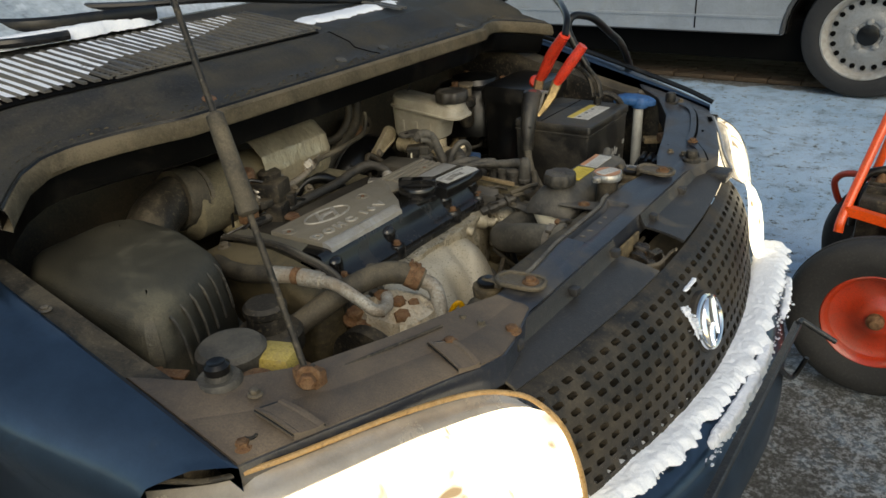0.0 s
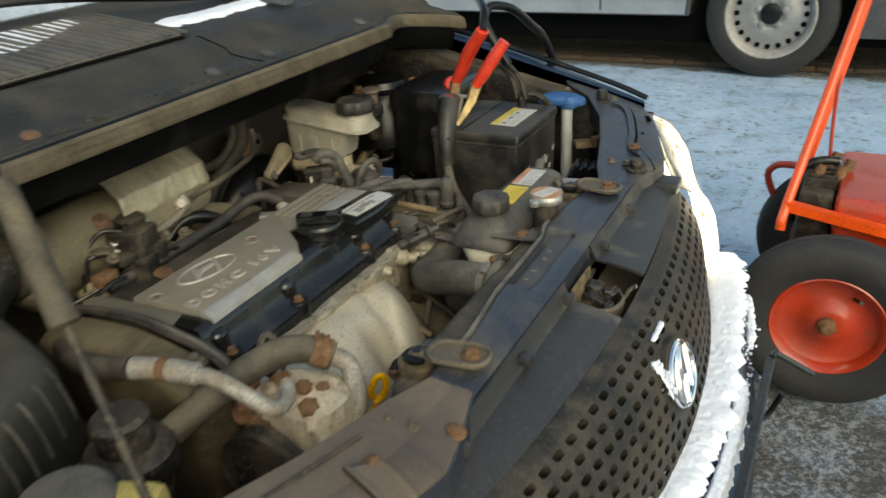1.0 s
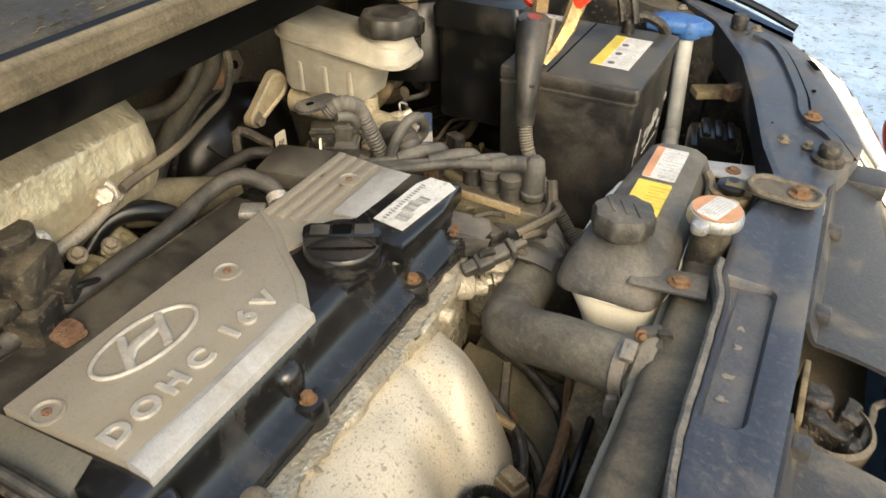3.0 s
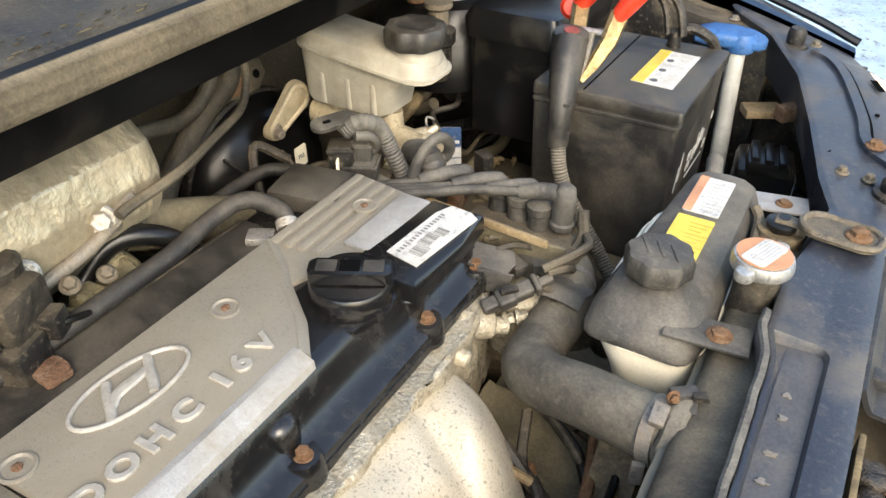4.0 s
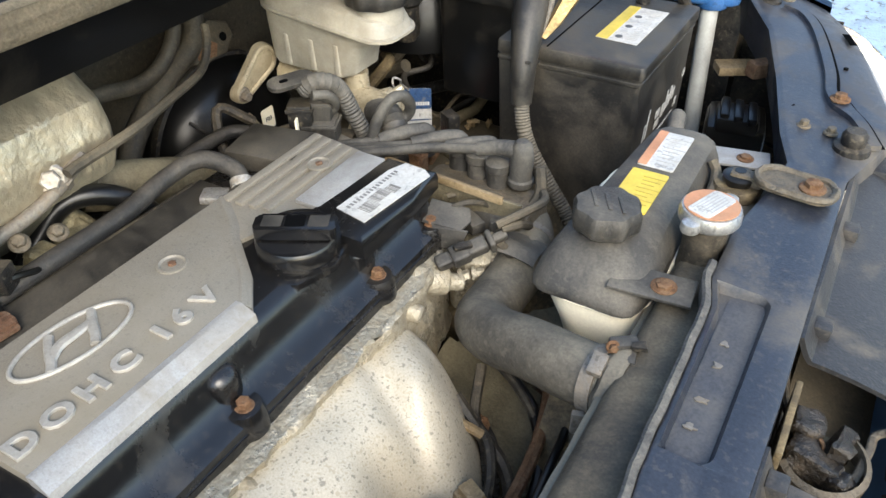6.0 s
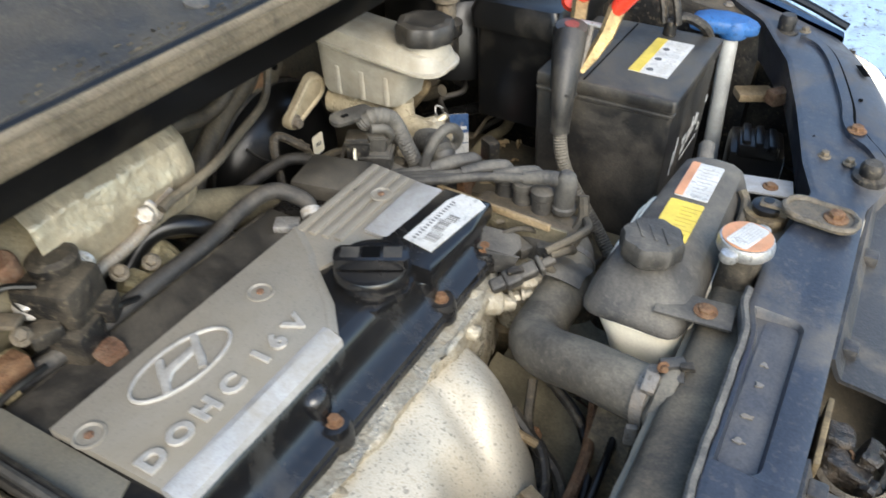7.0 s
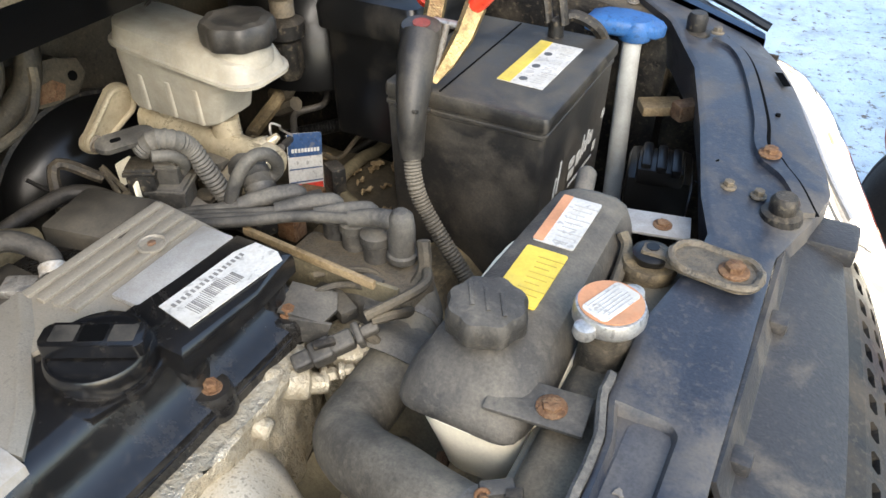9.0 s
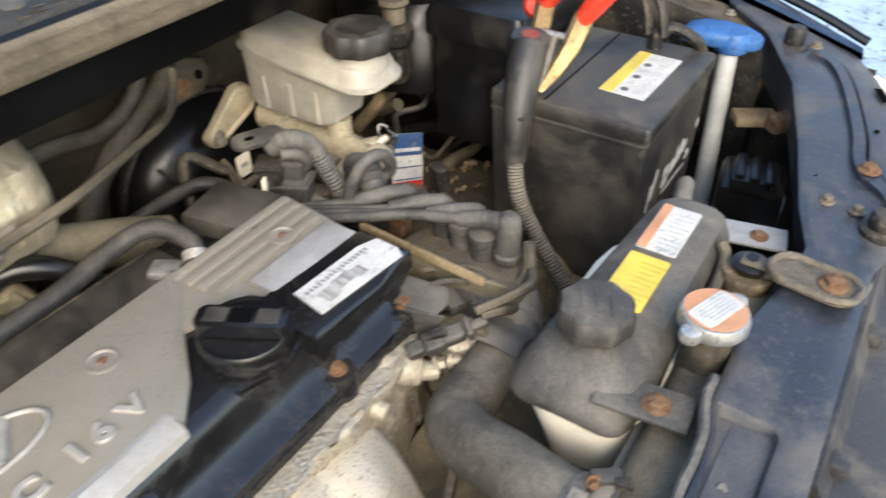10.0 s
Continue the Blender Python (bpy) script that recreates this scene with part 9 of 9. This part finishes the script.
cyl(bm, (-0.09, 2.25, 0.205), (-0.06, 2.25, 0.29), 0.012, seg=10)
part("axle", bm, BLACK, cart)
bm = B()
loft(bm, [ring_at(0.06, 2.24, *q) for q in ((0.33, 0.32, 0.015, 0.30), (0.35, 0.35, 0.015, 0.36), (0.345, 0.345, 0.014, 0.428), (0.335, 0.335, 0.012, 0.435), (0.31, 0.31, 0.01, 0.436))])
part("hood", bm, CARTRED, cart, "red pressed-steel machine hood")
bm = B()
box(bm, (-0.155, 2.22, 0.355), (0.075, 0.24, 0.14), 0.01)
part("motor", bm, BLACK, cart, "grimy motor block")
for k in range(6):
    bm = B()
    box(bm, (-0.150, 2.15 + 0.03 * k, 0.430), (0.07, 0.008, 0.03), 0.002)
    part("fin", bm, BLACK, cart)
for k in range(5):
    bm = B()
    cyl(bm, (-0.165 + 0.016 * k, 2.20 + 0.05 * (k % 3), 0.425), (-0.155 + 0.016 * k, 2.21 + 0.05 * (k % 3), 0.462), 0.013, seg=10)
    part("fitting", bm, RUST, cart, "rusty motor fitting")
bm = B()
tube(bm, [(-0.185, 2.29, 0.415), (-0.215, 2.30, 0.420), (-0.262, 2.325, 0.408), (-0.285, 2.34, 0.378), (-0.276, 2.35, 0.335), (-0.260, 2.36, 0.300)], 0.0095, 10)
part("crank_handle", bm, CARTRED, cart, "bent red crank handle")
bm = B()
tube(bm, [(-0.12, 2.22, 0.470), (-0.155, 2.21, 0.472), (-0.195, 2.20, 0.455), (-0.212, 2.18, 0.40), (-0.205, 2.17, 0.32)], 0.011, 10)
part("hose", bm, BLACKCLEAN, cart)

van = thing("van", "silver-grey panel van parked on bare pavers beyond the snow", "van", (-0.9, 5.7, 0.0))
W = Vector((-0.56, 4.985, 0.348))
VX0, VX1 = -3.9, 0.75


def van_side():
    """The near flank with an arch cut out of it."""
    bm = B()
    arch = [(W.x + 0.44 * math.cos(a), 0.34 + 0.43 * math.sin(a)) for a in (math.pi * k / 18 for k in range(19))]
    outline = [(VX0, 0.335), (VX0, 1.25), (VX1, 1.25), (VX1, 0.36), *arch, ]
    prism(bm, [(x, z) for x, z in outline], 0.0, 0.06, Matrix(((1, 0, 0, 0), (0, 0, -1, 4.93), (0, 1, 0, 0), (0, 0, 0, 1))))
    return bm


flank = part("side_panel", van_side(), VANPAINT, van, "silver-grey side panel")
bm = B()
loft(bm, [[Vector((x, y, z)) for y, z in ((4.93, 1.25), (4.98, 1.30), (5.05, 1.9), (5.2, 1.98), (6.5, 1.98), (6.7, 1.25), (6.7, 0.34), (6.1, 0.34), (6.1, 0.40), (5.6, 0.45), (5.3, 0.9))] for x in (VX0, VX1)])
part("body_shell", bm, VANPAINT, van)
for z0, z1, out, material, label in ((0.335, 0.345, 0.004, VANTRIM, "dark sill edge"), (0.425, 0.445, 0.010, VANPAINT, "pressed sill ridge"), (0.61, 0.66, 0.016, VANTRIM, "grey rubbing strip")):
    bm = B()
    loft(bm, [[Vector((x, y, z)) for y, z in ((4.872, z0), (4.870 - out, z0 + 0.004), (4.870 - out, z1 - 0.004), (4.872, z1))] for x in (VX0, W.x - 0.45)])
    part("sill_trim", bm, material, van, label)
bm = B()
loft(bm, [[Vector((x, y, z)) for y, z in ((4.866, 0.36), (4.866, 1.2), (4.869, 1.2), (4.869, 0.36))] for x in (-1.52, -1.512)])
part("door_gap", bm, HOLESHADE, van)
bm = B()
tube(bm, [(W.x + 0.445 * math.cos(a), 4.872, 0.345 + 0.435 * math.sin(a)) for a in (math.pi * k / 18 for k in range(19))], 0.014, 8, straight=True)
part("arch_trim", bm, VANTRIM, van, "grey wheel arch trim")
bm = B()
sheet(bm, lambda u, v: Vector((W.x + 0.43 * math.cos(math.pi * u), 4.90 + 0.40 * v, 0.34 + 0.42 * math.sin(math.pi * u))), 18, 3, 0.004)
box(bm, (W.x, 5.32, 0.52), (0.9, 0.03, 0.5))
part("wheel_well", bm, BLACKCLEAN, van)
# slab beneath the van, blackened to stand for the shade under it
bm = B()
box(bm, ((VX0 + VX1) / 2, 5.75, 0.29), (VX1 - VX0 - 0.4, 1.5, 0.26), 0.02)
part("under_van_shade", bm, HOLESHADE, van)
bm = B()
loft(bm, [[Vector((x, y, z)) for y, z in ((4.86, 0.24), (4.855, 0.52), (4.88, 0.55), (5.0, 0.55), (5.0, 0.24))] for x in (W.x + 0.45, VX1 + 0.1)])
part("bumper", bm, VANTRIM, van, "dark grey bumper corner")


def van_wheel(x, y, out):
    m = turned((x, y, W.z), (0, out, 0))
    bm = B()
    prof = [(0.215, -0.10), (0.30, -0.108), (0.338, -0.09), (0.348, -0.06), (0.348, 0.06), (0.338, 0.09), (0.30, 0.106), (0.26, 0.106), (0.238, 0.10), (0.215, 0.07)]
    lathe(bm, prof + [prof[0]], m, 56, caps=False)
    w = part("wheel_tyre", bm, TYRE, van, "black road tyre")
    bm = B()
    lathe(bm, [(0.216, -0.09), (0.236, 0.096), (0.240, 0.104), (0.232, 0.106), (0.222, 0.098), (0.205, 0.055), (0.198, 0.040), (0.150, 0.045), (0.125, 0.055), (0.095, 0.062), (0.075, 0.055), (0.072, 0.045), (0.004, 0.045)], m, 56)
    part("rim", bm, WHEELSILVER, w, "silver steel wheel with round holes")
    bm = B()
    lathe(bm, [(0.206, 0.060), (0.222, 0.0995), (0.232, 0.1075), (0.2405, 0.1055), (0.2385, 0.100)], m, 56, caps=False)
    part("rim_edge", bm, SILVEREDGE, w, "bright worn rim edge")
    for k in range(20):
        a = 2 * math.pi * k / 20
        bm = B()
        lathe(bm, [(0.0145, 0.038), (0.0147, 0.0485), (0.004, 0.0487)], m @ Matrix.Translation((0.182 * math.cos(a), 0.182 * math.sin(a), -0.001)), 14)
        part("wheel_hole", bm, HOLESHADE, w)
    for k in range(5):
        a = 2 * math.pi * k / 5 + 0.3
        bm = B()
        hexbolt(bm, m @ Vector((0.075 * math.cos(a), 0.075 * math.sin(a), 0.056)), 0.013, 0.020, (0, out, 0))
        part("wheel_nut", bm, WHEELSILVER, w)
    bm = B()
    lathe(bm, [(0.058, 0.045), (0.056, 0.066), (0.045, 0.070), (0.004, 0.070)], m, 28)
    part("hub_cap", bm, BLACKCLEAN, w, "dark hub cap")


van_wheel(W.x, 4.985, -1)
van_wheel(-3.3, 4.985, -1)
van_wheel(W.x, 6.6, 1)
van_wheel(-3.3, 6.6, 1)
# pavers beside the van, one by one
stone_bm = B()
box(stone_bm, (0, 0, 0), (0.196, 0.096, 0.03), 0.006, seg=1)
stone_me = mesh_of("paver", stone_bm, PAVER)
random.seed(9)
count = 0
for row in range(8):
    for col in range(34):
        if count >= 280:
            break
        ob = new("paver", stone_me)
        ob.parent = pavement
        ob.location = Vector((-3.6 + 0.2 * col + 0.1 * (row % 2), 5.14 + 0.1 * row, 0.012 + random.uniform(-0.002, 0.002))) - BASE[pavement]
        ob.rotation_euler = Euler((random.uniform(-0.01, 0.01), random.uniform(-0.01, 0.01), random.uniform(-0.01, 0.01)))
        count += 1
